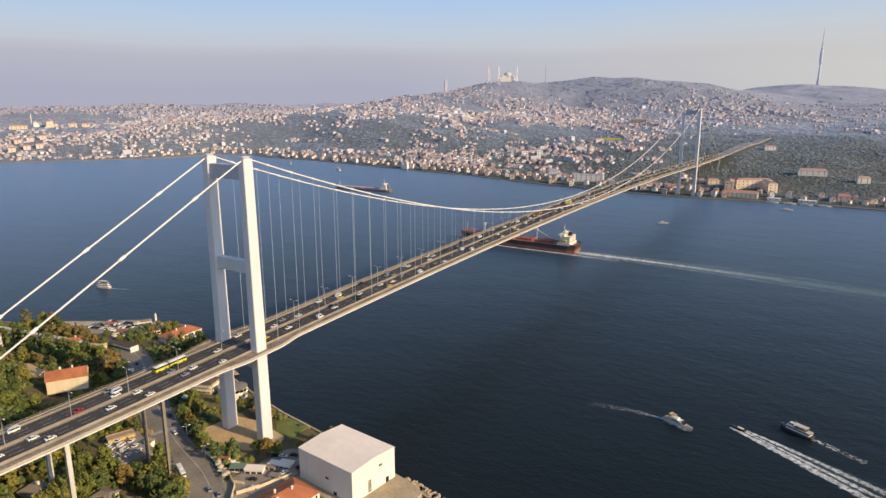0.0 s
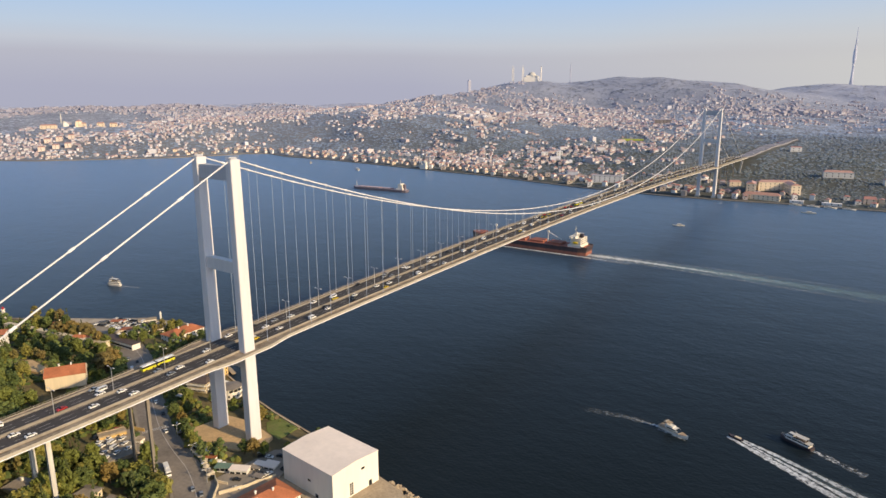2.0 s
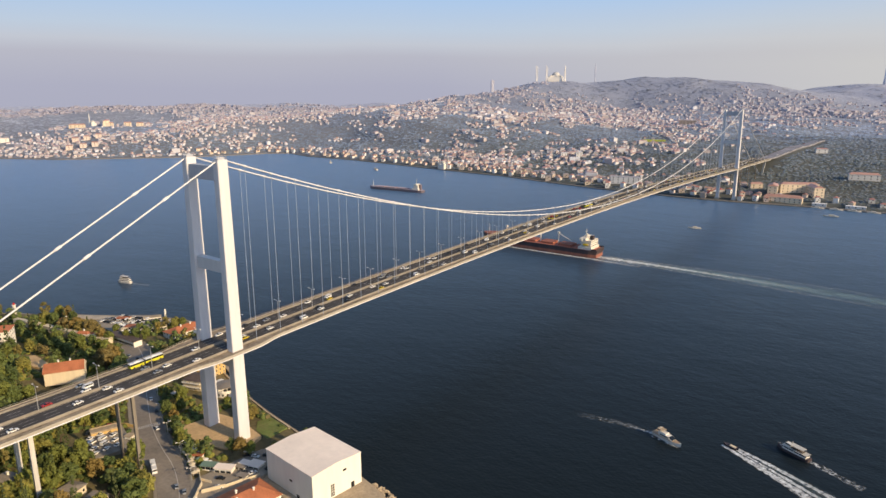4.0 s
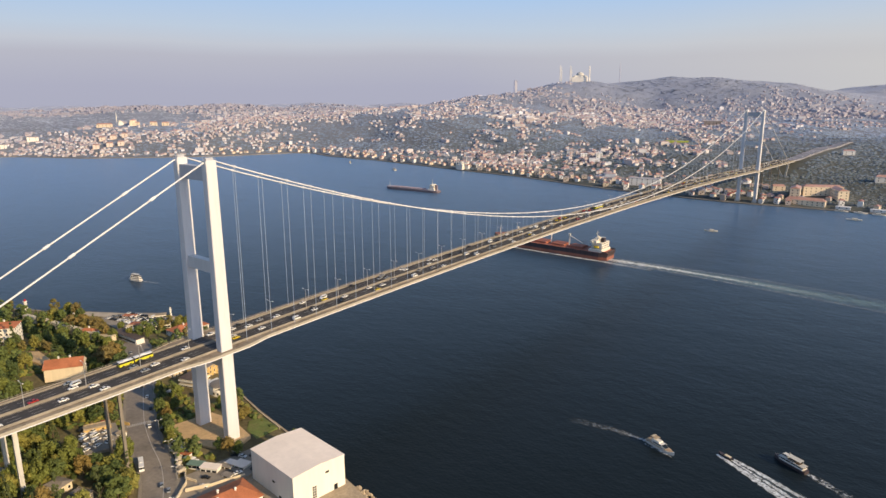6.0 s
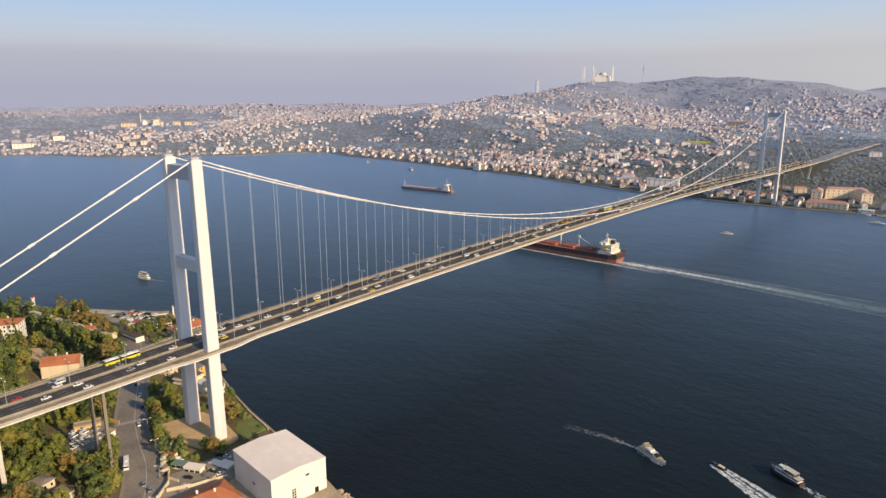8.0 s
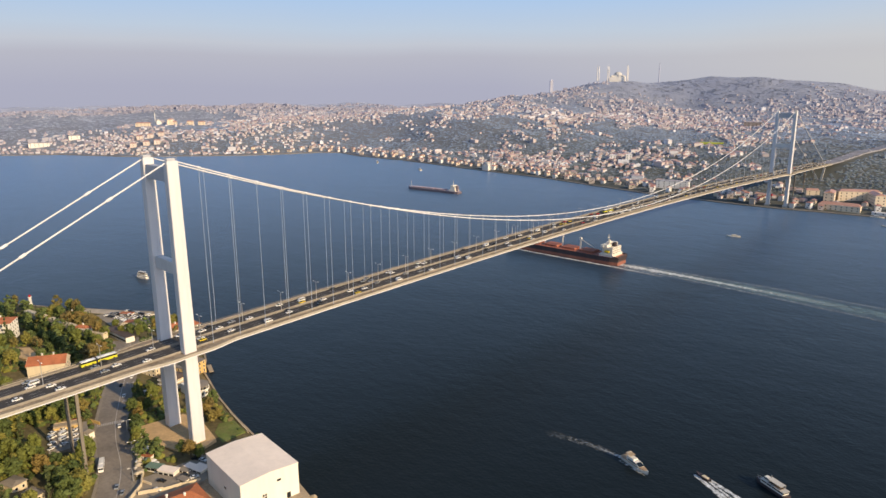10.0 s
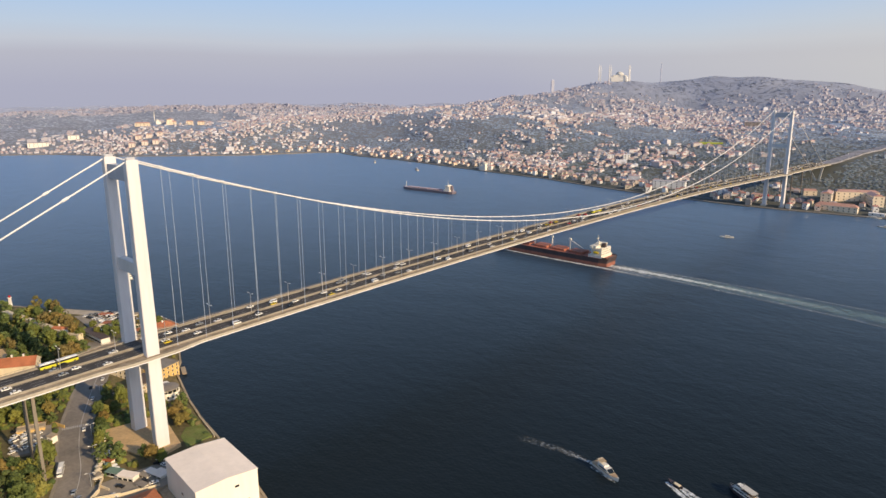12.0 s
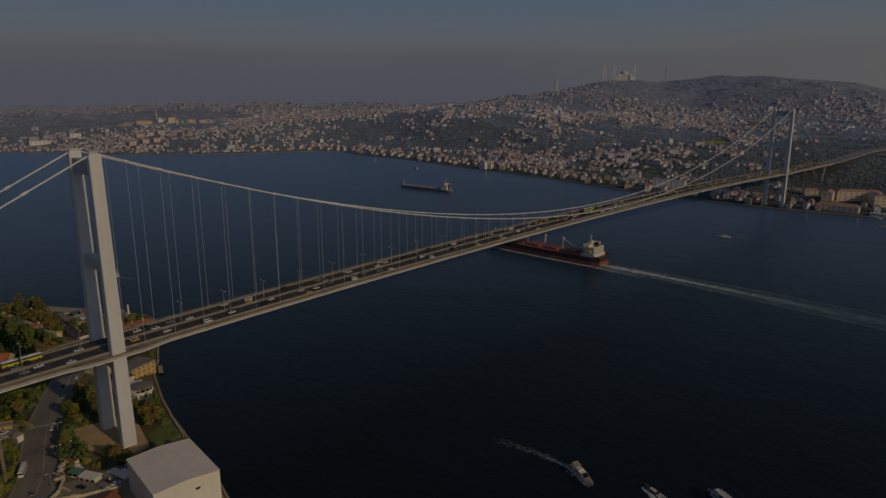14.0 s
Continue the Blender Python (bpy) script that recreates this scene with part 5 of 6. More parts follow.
# x, y and plot width of the larger houses across the water
LANDMARKS = [(-2085, 895, 50), (-2060, 990, 34), (-2050, 1055, 24), (-2030, 1090, 24), (-1906, 802, 22), (-1893, 832, 22), (-1880, 864, 22), (-1842, 752, 22), (-1828, 788, 22), (-1815, 818, 22), (-2110, 560, 60), (-2105, 668, 34), (-480, 1371, 16), (-445, 1388, 16), (-215, 1135, 62), (-465, 2330, 60)]
VIADUCT = [(0, 1345), (7, 1440), (20, 1540), (38, 1640), (54, 1720)]
KEEP_OUT = [(56, 146, 1082, 1104), (54, 80, 1116, 1160), (76, 146, 1140, 1200), (-24, 24, 1040, 1105), (-20, 20, 1300, 1350), (-1450, -1335, 2990, 3120), (-392, -318, 1650, 1712), (168, 222, 1278, 1302), (-726, -698, 1140, 1176), (70, 98, 1530, 1550), (120, 225, 1080, 1108), (245, 270, 1118, 1142), (268, 296, 1256, 1276)] + [(x - w / 2 - 3, x + w / 2 + 3, y - w / 2 - 3, y + w / 2 + 3) for x, y, w in LANDMARKS]


def allowed(x, y):
    ok = np.ones(np.shape(x), bool)
    for (ax, ay), (bx, by) in zip(VIADUCT, VIADUCT[1:]):
        u = np.clip(((x - ax) * (bx - ax) + (y - ay) * (by - ay)) / ((bx - ax) ** 2 + (by - ay) ** 2), 0, 1)
        ok &= np.hypot(x - ax - u * (bx - ax), y - ay - u * (by - ay)) > 24
    for x0, x1, y0, y1 in KEEP_OUT:
        ok &= ~((x > x0) & (x < x1) & (y > y0) & (y < y1))
    return ok


def far_points(n, want):
    """Scattered places on the far land, thinned with distance, that want() takes."""
    a = np.radians(far_rng.uniform(-8, 80, n))
    d = 1150 * (4900 / 1150) ** far_rng.random(n)
    x, y = 330 - np.sin(a) * d, -190 + np.cos(a) * d
    keep = want(x, y) & allowed(x, y)
    return x[keep], y[keep]


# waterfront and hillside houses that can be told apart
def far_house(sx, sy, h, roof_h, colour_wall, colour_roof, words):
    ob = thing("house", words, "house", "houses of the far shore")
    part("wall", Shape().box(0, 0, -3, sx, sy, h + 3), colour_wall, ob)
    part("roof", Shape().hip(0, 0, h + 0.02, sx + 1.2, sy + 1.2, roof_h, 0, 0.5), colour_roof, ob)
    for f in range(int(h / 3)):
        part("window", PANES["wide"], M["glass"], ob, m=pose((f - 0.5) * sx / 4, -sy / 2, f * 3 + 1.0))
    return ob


# far buildings carry painted haze: paled tones and a blue sheen
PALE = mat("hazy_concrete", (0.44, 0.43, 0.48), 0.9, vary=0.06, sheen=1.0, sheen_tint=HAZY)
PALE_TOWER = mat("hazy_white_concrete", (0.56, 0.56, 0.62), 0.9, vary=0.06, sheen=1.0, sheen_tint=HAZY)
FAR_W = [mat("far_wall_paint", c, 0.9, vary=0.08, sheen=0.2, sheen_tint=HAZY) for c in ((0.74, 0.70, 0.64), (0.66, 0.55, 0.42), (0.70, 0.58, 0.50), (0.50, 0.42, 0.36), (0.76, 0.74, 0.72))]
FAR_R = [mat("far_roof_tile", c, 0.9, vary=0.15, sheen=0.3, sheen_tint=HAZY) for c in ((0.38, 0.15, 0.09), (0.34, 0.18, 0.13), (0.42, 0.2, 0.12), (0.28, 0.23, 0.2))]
WORDS = ["white waterfront house with a red roof", "ochre house with a red tiled roof", "pink rendered house among trees", "brown wooden house with a tiled roof", "tall white house with a red roof"]
masters = []
for k in range(5):
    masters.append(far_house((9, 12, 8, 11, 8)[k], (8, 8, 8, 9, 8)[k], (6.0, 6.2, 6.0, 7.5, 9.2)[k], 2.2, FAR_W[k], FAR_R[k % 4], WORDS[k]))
house_spots = []
hx, hy = far_points(60000, lambda x, y: (shore_distance(x, y, FAR_SHORE, [(-4700, 5200), (1600, 5200)]) > 9) & (shore_distance(x, y, FAR_SHORE, [(-4700, 5200), (1600, 5200)]) < 60) & (y > 1000) & (x < 420))
for x, y in zip(hx, hy):
    if len(house_spots) >= 150:
        break
    if all((x - a) ** 2 + (y - b) ** 2 > 17**2 for a, b in house_spots):
        house_spots.append((float(x), float(y)))
for k, (x, y) in enumerate(house_spots):
    m = pose(x, y, float(far_height(x, y)), 0, 0, rng.choice((0, 12, -15, 25, 90, 80)))
    if k < 5:
        masters[k].matrix_basis = m
    else:
        copy_thing(masters[rng.randrange(5)], m)


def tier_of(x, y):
    """Which belt of painted haze a place lies in: thicker up the strait and on the sun's side."""
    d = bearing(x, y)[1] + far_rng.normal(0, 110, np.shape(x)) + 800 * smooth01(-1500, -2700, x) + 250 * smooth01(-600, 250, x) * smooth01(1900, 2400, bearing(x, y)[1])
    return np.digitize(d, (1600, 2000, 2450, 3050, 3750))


NAMES = (("hillside_town", "hillside_roofs", "hillside_woods"), ("upper_town", "upper_roofs", "upper_woods"), ("ridge_town", "ridge_roofs", "ridge_woods"), ("inland_town", "inland_roofs", "inland_woods"), ("outer_town", "outer_roofs", "outer_woods"), ("remote_town", "remote_roofs", "remote_woods"))
town = [(Shape(), Shape()) for _ in range(6)]
hx, hy = far_points(120000, lambda x, y: (far_rng.random(len(x)) < town_density(x, y)) & (shore_distance(x, y, FAR_SHORE, LANDWARD) > np.where(y < 1000, 12, 58)) & in_view(x, y) & (bearing(x, y)[1] < 3950))
# one house at most on each plot
plot = np.unique(np.stack([hx // 14, hy // 14], 1), axis=0, return_index=True)[1]
hx, hy = hx[plot], hy[plot]
tall_part = np.zeros(len(hx))
for ca, cr, wa, wr, k in [TOWNS[1], TOWNS[11], TOWNS[0], TOWNS[4]]:
    a, r = bearing(hx, hy)
    tall_part = np.maximum(tall_part, (0.35 if wr < 200 else 0.08) * np.exp(-(((a - ca) / wa) ** 2 + ((r - cr) / wr) ** 2)))
flats = far_rng.random(len(hx)) < tall_part + 0.02
for px, py, pz, tier, big in zip(hx.tolist(), hy.tolist(), far_height(hx, hy).tolist(), tier_of(hx, hy).tolist(), flats.tolist()):
    walls, roofs = town[tier]
    turn = rng.choice((0.2, 0.5, -0.3, 0.9, 1.2)) + rng.uniform(-0.15, 0.15)
    size = rng.choice((5, 6, 7, 8, 9, 11))
    sx, sy = rng.uniform(0.9, 1.4) * size, rng.uniform(0.75, 1.05) * size
    h = rng.choice((2.5, 3, 3.5, 4, 5, 6))
    if big:
        sx, sy, h = rng.uniform(16, 26), rng.uniform(10, 13), rng.uniform(7, 11)
    walls.box(px, py, pz - 4, sx, sy, h + 4, turn)
    if rng.random() < (0.5 if big else 0.8):
        roofs.hip(px, py, pz + h, sx + 1.0, sy + 1.0, rng.uniform(1.8, 3.0), turn, 0.4)
    else:
        walls.box(px, py, pz + h + 0.05, sx * 0.3, sy * 0.3, 1.6, turn)
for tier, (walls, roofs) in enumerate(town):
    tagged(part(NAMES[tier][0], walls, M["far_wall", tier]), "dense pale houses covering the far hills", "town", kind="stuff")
    tagged(part(NAMES[tier][1], roofs, M["far_roof", tier]), "hazy red roofs of the hillside town", "roofs", kind="stuff")

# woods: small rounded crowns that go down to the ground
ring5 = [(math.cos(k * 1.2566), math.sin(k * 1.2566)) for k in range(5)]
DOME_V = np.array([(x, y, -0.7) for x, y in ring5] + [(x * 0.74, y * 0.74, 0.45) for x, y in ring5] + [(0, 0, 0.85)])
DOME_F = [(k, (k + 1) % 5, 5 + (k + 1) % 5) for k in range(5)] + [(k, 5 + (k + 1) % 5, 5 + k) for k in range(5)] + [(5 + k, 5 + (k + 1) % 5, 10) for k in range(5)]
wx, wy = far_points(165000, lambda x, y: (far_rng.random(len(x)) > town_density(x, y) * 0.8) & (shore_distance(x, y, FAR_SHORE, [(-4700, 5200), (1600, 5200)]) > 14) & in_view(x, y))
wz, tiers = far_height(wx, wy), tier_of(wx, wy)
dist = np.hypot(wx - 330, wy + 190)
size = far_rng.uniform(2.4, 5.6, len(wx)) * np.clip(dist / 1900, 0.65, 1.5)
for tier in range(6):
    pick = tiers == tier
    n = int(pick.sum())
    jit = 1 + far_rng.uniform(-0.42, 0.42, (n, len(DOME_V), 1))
    # crowns flatten belt by belt, as haze would even out their shading
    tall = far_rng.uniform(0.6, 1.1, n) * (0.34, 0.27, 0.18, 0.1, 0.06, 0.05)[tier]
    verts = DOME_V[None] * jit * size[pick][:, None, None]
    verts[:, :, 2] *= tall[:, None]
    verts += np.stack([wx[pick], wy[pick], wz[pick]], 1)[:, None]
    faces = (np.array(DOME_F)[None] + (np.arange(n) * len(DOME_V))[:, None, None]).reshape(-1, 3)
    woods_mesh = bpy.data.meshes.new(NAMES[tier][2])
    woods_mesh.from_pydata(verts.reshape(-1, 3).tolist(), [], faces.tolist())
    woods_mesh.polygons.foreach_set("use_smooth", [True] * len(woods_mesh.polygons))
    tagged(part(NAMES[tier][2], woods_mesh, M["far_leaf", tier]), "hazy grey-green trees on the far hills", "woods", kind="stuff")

# far quay
far_wall = Shape()
for (ax, ay), (bx, by) in zip(FAR_SHORE[1:22], FAR_SHORE[2:23]):
    d = Vector((bx - ax, by - ay))
    far_wall.box((ax + bx) / 2, (ay + by) / 2, -2, d.length + 1, 6, 3.6, math.atan2(d.y, d.x))
tagged(part("quay_far", far_wall, M["grey_roof"]), "pale stone quay along the far waterline", "quay", kind="structure")


# the long buildings beside the far tower
def block(name, label, cx, cy, sx, sy, h, roof_h, turn, wall, roof, floors, base, bays):
    ob = thing(name, label, "building", m=pose(cx, cy, base, 0, 0, turn))
    part("wall", Shape().box(0, 0, -3, sx, sy, h + 3), wall, ob)
    part("cornice", Shape().box(0, 0, h + 0.004, sx + 1, sy + 1, 0.5), wall, ob)
    part("roof", Shape().hip(0, 0, h + 0.51, sx + 0.6, sy + 0.6, roof_h, 0, 0.82), roof, ob, "orange red tiled hip roof")
    for side in range(4):
        length, depth = (sx, sy) if side % 2 == 0 else (sy, sx)
        n = max(1, int(length / (bays * 1.5)))
        for f in range(floors):
            for k in range(n):
                m = pose(0, 0, 0, 0, 0, side * 90) @ Matrix.LocRotScale((((k + 0.5) / n - 0.5) * length, -depth / 2, f * h / floors + h / floors * 0.25), None, (1.5, 1, 1.25))
                part("window", PANES["small"], M["glass"], ob, m=m)
    return ob


# blue sheen imitates some haze on the palace too
palace_wall = mat("old_cream_stone", (0.80, 0.67, 0.50), 0.9, vary=0.1, sheen=0.2, sheen_tint=HAZY)
palace_roof = mat("orange_tile", (0.44, 0.22, 0.14), 0.9, vary=0.12, sheen=0.3, sheen_tint=HAZY)
block("long_building", "long cream stone building with an orange tiled roof", 102, 1172, 66, 17, 20, 3.2, 28, palace_wall, palace_roof, 4, 7, 5.0)
block("long_building", "cream stone wing with an orange tiled roof", 66, 1138, 16, 36, 20, 3.2, 8, palace_wall, palace_roof, 4, 6, 5.0)
block("long_building", "end wing with an orange tiled roof", 131, 1160, 17, 46, 20, 3.2, 28, palace_wall, palace_roof, 4, 6, 5.0)
block("waterside_hall", "low waterside hall with a red tiled roof", 92, 1094, 62, 14, 8.5, 4.5, 2, palace_wall, palace_roof, 2, 3, 5.0)
block("long_building", "white building with an orange roof in the woods", 194, 1290, 52, 15, 9, 3.5, 12, FAR_W[0], palace_roof, 2, float(far_height(194, 1290)), 6.0)
block("long_building", "pale building between hillside trees", 84, 1540, 24, 12, 9, 2.0, 20, FAR_W[4], FAR_R[0], 2, float(far_height(84, 1540)), 6.0)
block("long_building", "large ochre school building on the far slope", -2090, 1000, 75, 18, 16, 4, -30, palace_wall, palace_roof, 3, float(far_height(-2090, 1000)), 8.0)
block("long_building", "long white quay building on the far shore", -1795, 760, 75, 16, 9, 2, -38, FAR_W[0], FAR_R[3], 2, 2.5, 8.0)

block("ferry_pier_hall", "long low white roofed pier hall at the far quay", 150, 1093, 22, 7, 3.2, 0.8, 3, FAR_W[4], FAR_W[4], 1, 2.6, 6.0)
block("ferry_pier_hall", "long low white roofed landing at the far quay", 204, 1096, 30, 7, 3.2, 0.8, 3, FAR_W[4], FAR_W[4], 1, 2.6, 6.0)
block("waterside_house", "large red roofed wooden house on the far shore", 257, 1130, 20, 15, 9, 4.0, 10, FAR_W[3], FAR_R[0], 3, 4.5, 5.0)
block("long_building", "white house with a red roof on the wooded slope", 282, 1266, 22, 13, 10, 3.0, 20, FAR_W[0], palace_roof, 3, float(far_height(282, 1266)) - 0.5, 5.0)
block("long_building", "cluster house with a red roof beside the far tower", 27, 1180, 22, 14, 8, 3.0, 30, FAR_W[1], palace_roof, 2, float(far_height(27, 1180)) - 0.5, 5.0)
for k, (x, y, w) in enumerate(LANDMARKS):
    g = float(far_height(x, y)) - 0.5
    if k < 4:
        block("long_building", "long ochre school house with a red roof", x, y, w, 14, 11, 3.5, 54, FAR_W[1], palace_roof, 3, g, 8.0)
    elif k < 10:
        block("apartment_house", "square pink apartment house in a row of six", x, y, w * 0.8, 14, 11, 3.5, 54, FAR_W[2], FAR_R[1], 3, g, 6.0)
    elif k < 12:
        block("long_building", "long pale school building on the far slope", x, y, w, 15, 12, 2.5, 70, FAR_W[0], FAR_R[3], 3, g, 8.0)
    elif k < 14:
        block("apartment_house", "square white house standing clear among trees", x, y, w, 13, 12, 1.2, 30, FAR_W[4], FAR_W[4], 3, g, 5.0)
    elif k == 14:
        block("long_building", "long grey white waterside building with a flat roof", x, y, w, 18, 14, 1.0, 14, FAR_W[4], FAR_R[3], 4, g, 6.0)
    else:
        block("long_building", "long grey green roofed hall on the far hill", x, y, w, 24, 13, 3.0, 18, FAR_R[3], FAR_R[3], 3, g, 8.0)

# playing field
fz = float(far_height(-355, 1680)) + 4
tagged(part("playing_field", Shape().box(-355, 1680, fz - 14, 62, 26, 14, 0.35), mat("yellow_green_turf", (0.42, 0.46, 0.08), 0.9, vary=0.1)), "bright yellow green playing field", "field", kind="structure")


# mosques
def minaret(parent, x, y, h, r, material):
    part("minaret", Shape().turned([(r * 1.3, -2), (r * 1.3, h * 0.12), (r, h * 0.16), (r, h * 0.62), (r * 1.6, h * 0.64), (r * 1.6, h * 0.66), (r * 0.85, h * 0.665), (r * 0.85, h * 0.82), (0.08, h)], 10, x, y), material, parent, "slender pale minaret")


def mosque(label, m, w, h, dome, spires, spire_h, spire_r):
    ob = thing("mosque", label, "mosque", m=m)
    stone = FAR_W[0]
    part("hall", Shape().box(0, 0, -4, w, w, h + 4).box(0, 0, h, w * 0.72, w * 0.72, h * 0.45), stone, ob)
    def cap(r, z, x=0.0, y=0.0):
        return Shape().turned([(r, z)] + [(r * math.cos(a * math.pi / 16), z + r * 0.85 * math.sin(a * math.pi / 16)) for a in range(1, 8)], 16, x, y)
    grey = mat("lead_dome", (0.5, 0.49, 0.47), 0.6, vary=0.08)
    part("dome", cap(dome, h * 1.45), grey, ob, "pale grey lead dome", smooth=True)
    for a, b in ((-1, -1), (1, -1), (1, 1), (-1, 1)):
        part("half_dome", cap(dome * 0.42, h + 0.01, a * w * 0.37, b * w * 0.37), grey, ob, smooth=True)
    for x, y in spires:
        minaret(ob, x, y, spire_h, spire_r, stone)
    return ob


mz = float(far_height(-1394, 3058))
mosque("great pale mosque with six minarets on the hill", pose(-1394, 3058, mz + 4, 0, 0, 25), 78, 20, 21, [(-48, -48), (48, -48), (48, 48), (-48, 48), (-100, -48), (-100, 48)], 82, 2.0)
mosque("small waterside mosque with two white minarets", pose(-712, 1158, float(far_height(-712, 1158))), 17, 9, 7, [(-13, -4), (13, 4)], 34, 1.0)
mosque("far mosque with one white minaret in the town", pose(-2120, 965, float(far_height(-2120, 965))), 18, 9, 7, [(-13, -4)], 46, 1.5)

# pale lilac puts the haze into the window bands' colour
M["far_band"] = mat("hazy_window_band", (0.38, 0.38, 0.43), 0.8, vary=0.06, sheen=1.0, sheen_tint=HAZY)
# towers on the horizon
tz = float(far_height(4, 4055))
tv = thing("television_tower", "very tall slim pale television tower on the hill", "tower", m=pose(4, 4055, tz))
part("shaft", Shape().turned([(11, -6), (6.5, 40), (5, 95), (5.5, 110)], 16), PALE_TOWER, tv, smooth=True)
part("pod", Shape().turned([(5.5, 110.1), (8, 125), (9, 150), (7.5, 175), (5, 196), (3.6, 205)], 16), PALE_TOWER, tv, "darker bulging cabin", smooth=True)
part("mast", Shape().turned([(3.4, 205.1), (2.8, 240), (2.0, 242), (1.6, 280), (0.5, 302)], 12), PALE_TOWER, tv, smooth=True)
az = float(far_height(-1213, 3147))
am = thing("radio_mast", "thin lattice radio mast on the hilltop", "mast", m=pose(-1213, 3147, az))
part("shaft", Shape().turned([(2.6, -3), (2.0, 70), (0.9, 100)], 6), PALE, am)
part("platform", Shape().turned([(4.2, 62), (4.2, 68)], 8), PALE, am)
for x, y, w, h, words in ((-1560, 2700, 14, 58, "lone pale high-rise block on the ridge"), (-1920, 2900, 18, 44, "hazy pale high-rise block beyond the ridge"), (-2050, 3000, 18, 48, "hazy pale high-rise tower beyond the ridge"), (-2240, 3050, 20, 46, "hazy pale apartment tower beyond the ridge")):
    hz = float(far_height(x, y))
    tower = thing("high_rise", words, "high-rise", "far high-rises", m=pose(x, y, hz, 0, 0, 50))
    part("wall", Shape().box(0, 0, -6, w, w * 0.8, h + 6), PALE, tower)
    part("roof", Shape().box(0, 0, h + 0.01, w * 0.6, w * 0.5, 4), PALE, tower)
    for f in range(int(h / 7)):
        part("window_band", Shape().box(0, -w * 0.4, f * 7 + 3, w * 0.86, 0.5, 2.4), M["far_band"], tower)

# approach road on the far hill
def via_z(x, y):
    u = float(smooth01(1345, 1420, y))
    return road_z(1345) + (max(road_z(1345), float(far_height(x, y)) + 3.5) - road_z(1345)) * u


via, via_line = strip(VIADUCT, 23, 0.0, 56.5, 12)
n = len(via.v)
for k in range(n):
    x, y, z = via.v[k]
    via.v[k] = (x, y, via_z(x, y))
slab = Shape().add(via.v + [(x, y, z - 3) for x, y, z in via.v], via.f + [tuple(i + n for i in reversed(f)) for f in via.f] + [(2 * k, 2 * k + 2, n + 2 * k + 2, n + 2 * k) for k in range(n // 2 - 1)] + [(2 * k + 3, 2 * k + 1, n + 2 * k + 1, n + 2 * k + 3) for k in range(n // 2 - 1)])
tagged(part("road_far", slab, mat("far_asphalt", (0.24, 0.24, 0.28), 0.9, vary=0.3)), "approach road climbing the far hillside", "road", kind="structure")
for k in range(26):
    j = rng.randrange(1, len(via_line) - 2)
    p = via_line[j]
    z = via_z(p.x, p.y)
    ob = copy_thing(rng.choice(bag), pose(p.x + rng.choice((-11, -7.5, -4, 4, 7.5, 11)), p.y + rng.uniform(-5, 5), z + 0.1, 0, 0, 88))
    tagged(ob, group="traffic on the far approach")
vee = thing("viaduct_pier", "pale forked concrete viaduct pier", "bridge pier", m=pose(20, 1285, 0))
for s in (-1, 1):
    part("arm", Shape().add([(x + dx, y, z) for z, x in ((float(far_height(20, 1285)) - 2, s * 2 - 8), (deck_low(1285) - 1.7, s * 12 - 14)) for dx, y in ((-1.6, -1.6), (1.6, -1.6), (1.6, 1.6), (-1.6, 1.6))], [(3, 2, 1, 0), (4, 5, 6, 7), (0, 1, 5, 4), (1, 2, 6, 5), (2, 3, 7, 6), (3, 0, 4, 7)]), M["concrete"], vee)

# red harbour derrick by the far tower
derrick = thing("derrick", "red painted steel derrick on the far quay", "crane", m=pose(-42, 1090, 2.5))
part("base", Shape().box(0, 0, -1, 7, 5, 5), M["red_paint"], derrick)
part("boom", Shape().tube([(0, 0, 4), (22, 6, 16)], 1.0, 6), M["red_paint"], derrick)
part("cabin", Shape().box(24, 7, 13, 5, 4, 3.5), M["red_paint"], derrick)

# glowing backdrop: haze and low sky painted along the horizon
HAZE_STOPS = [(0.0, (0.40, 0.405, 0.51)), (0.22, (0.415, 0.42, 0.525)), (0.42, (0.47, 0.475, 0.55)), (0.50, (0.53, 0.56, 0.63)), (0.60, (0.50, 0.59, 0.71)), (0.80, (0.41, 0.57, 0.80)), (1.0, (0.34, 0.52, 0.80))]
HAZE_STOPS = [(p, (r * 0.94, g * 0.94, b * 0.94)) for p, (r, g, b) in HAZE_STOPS]


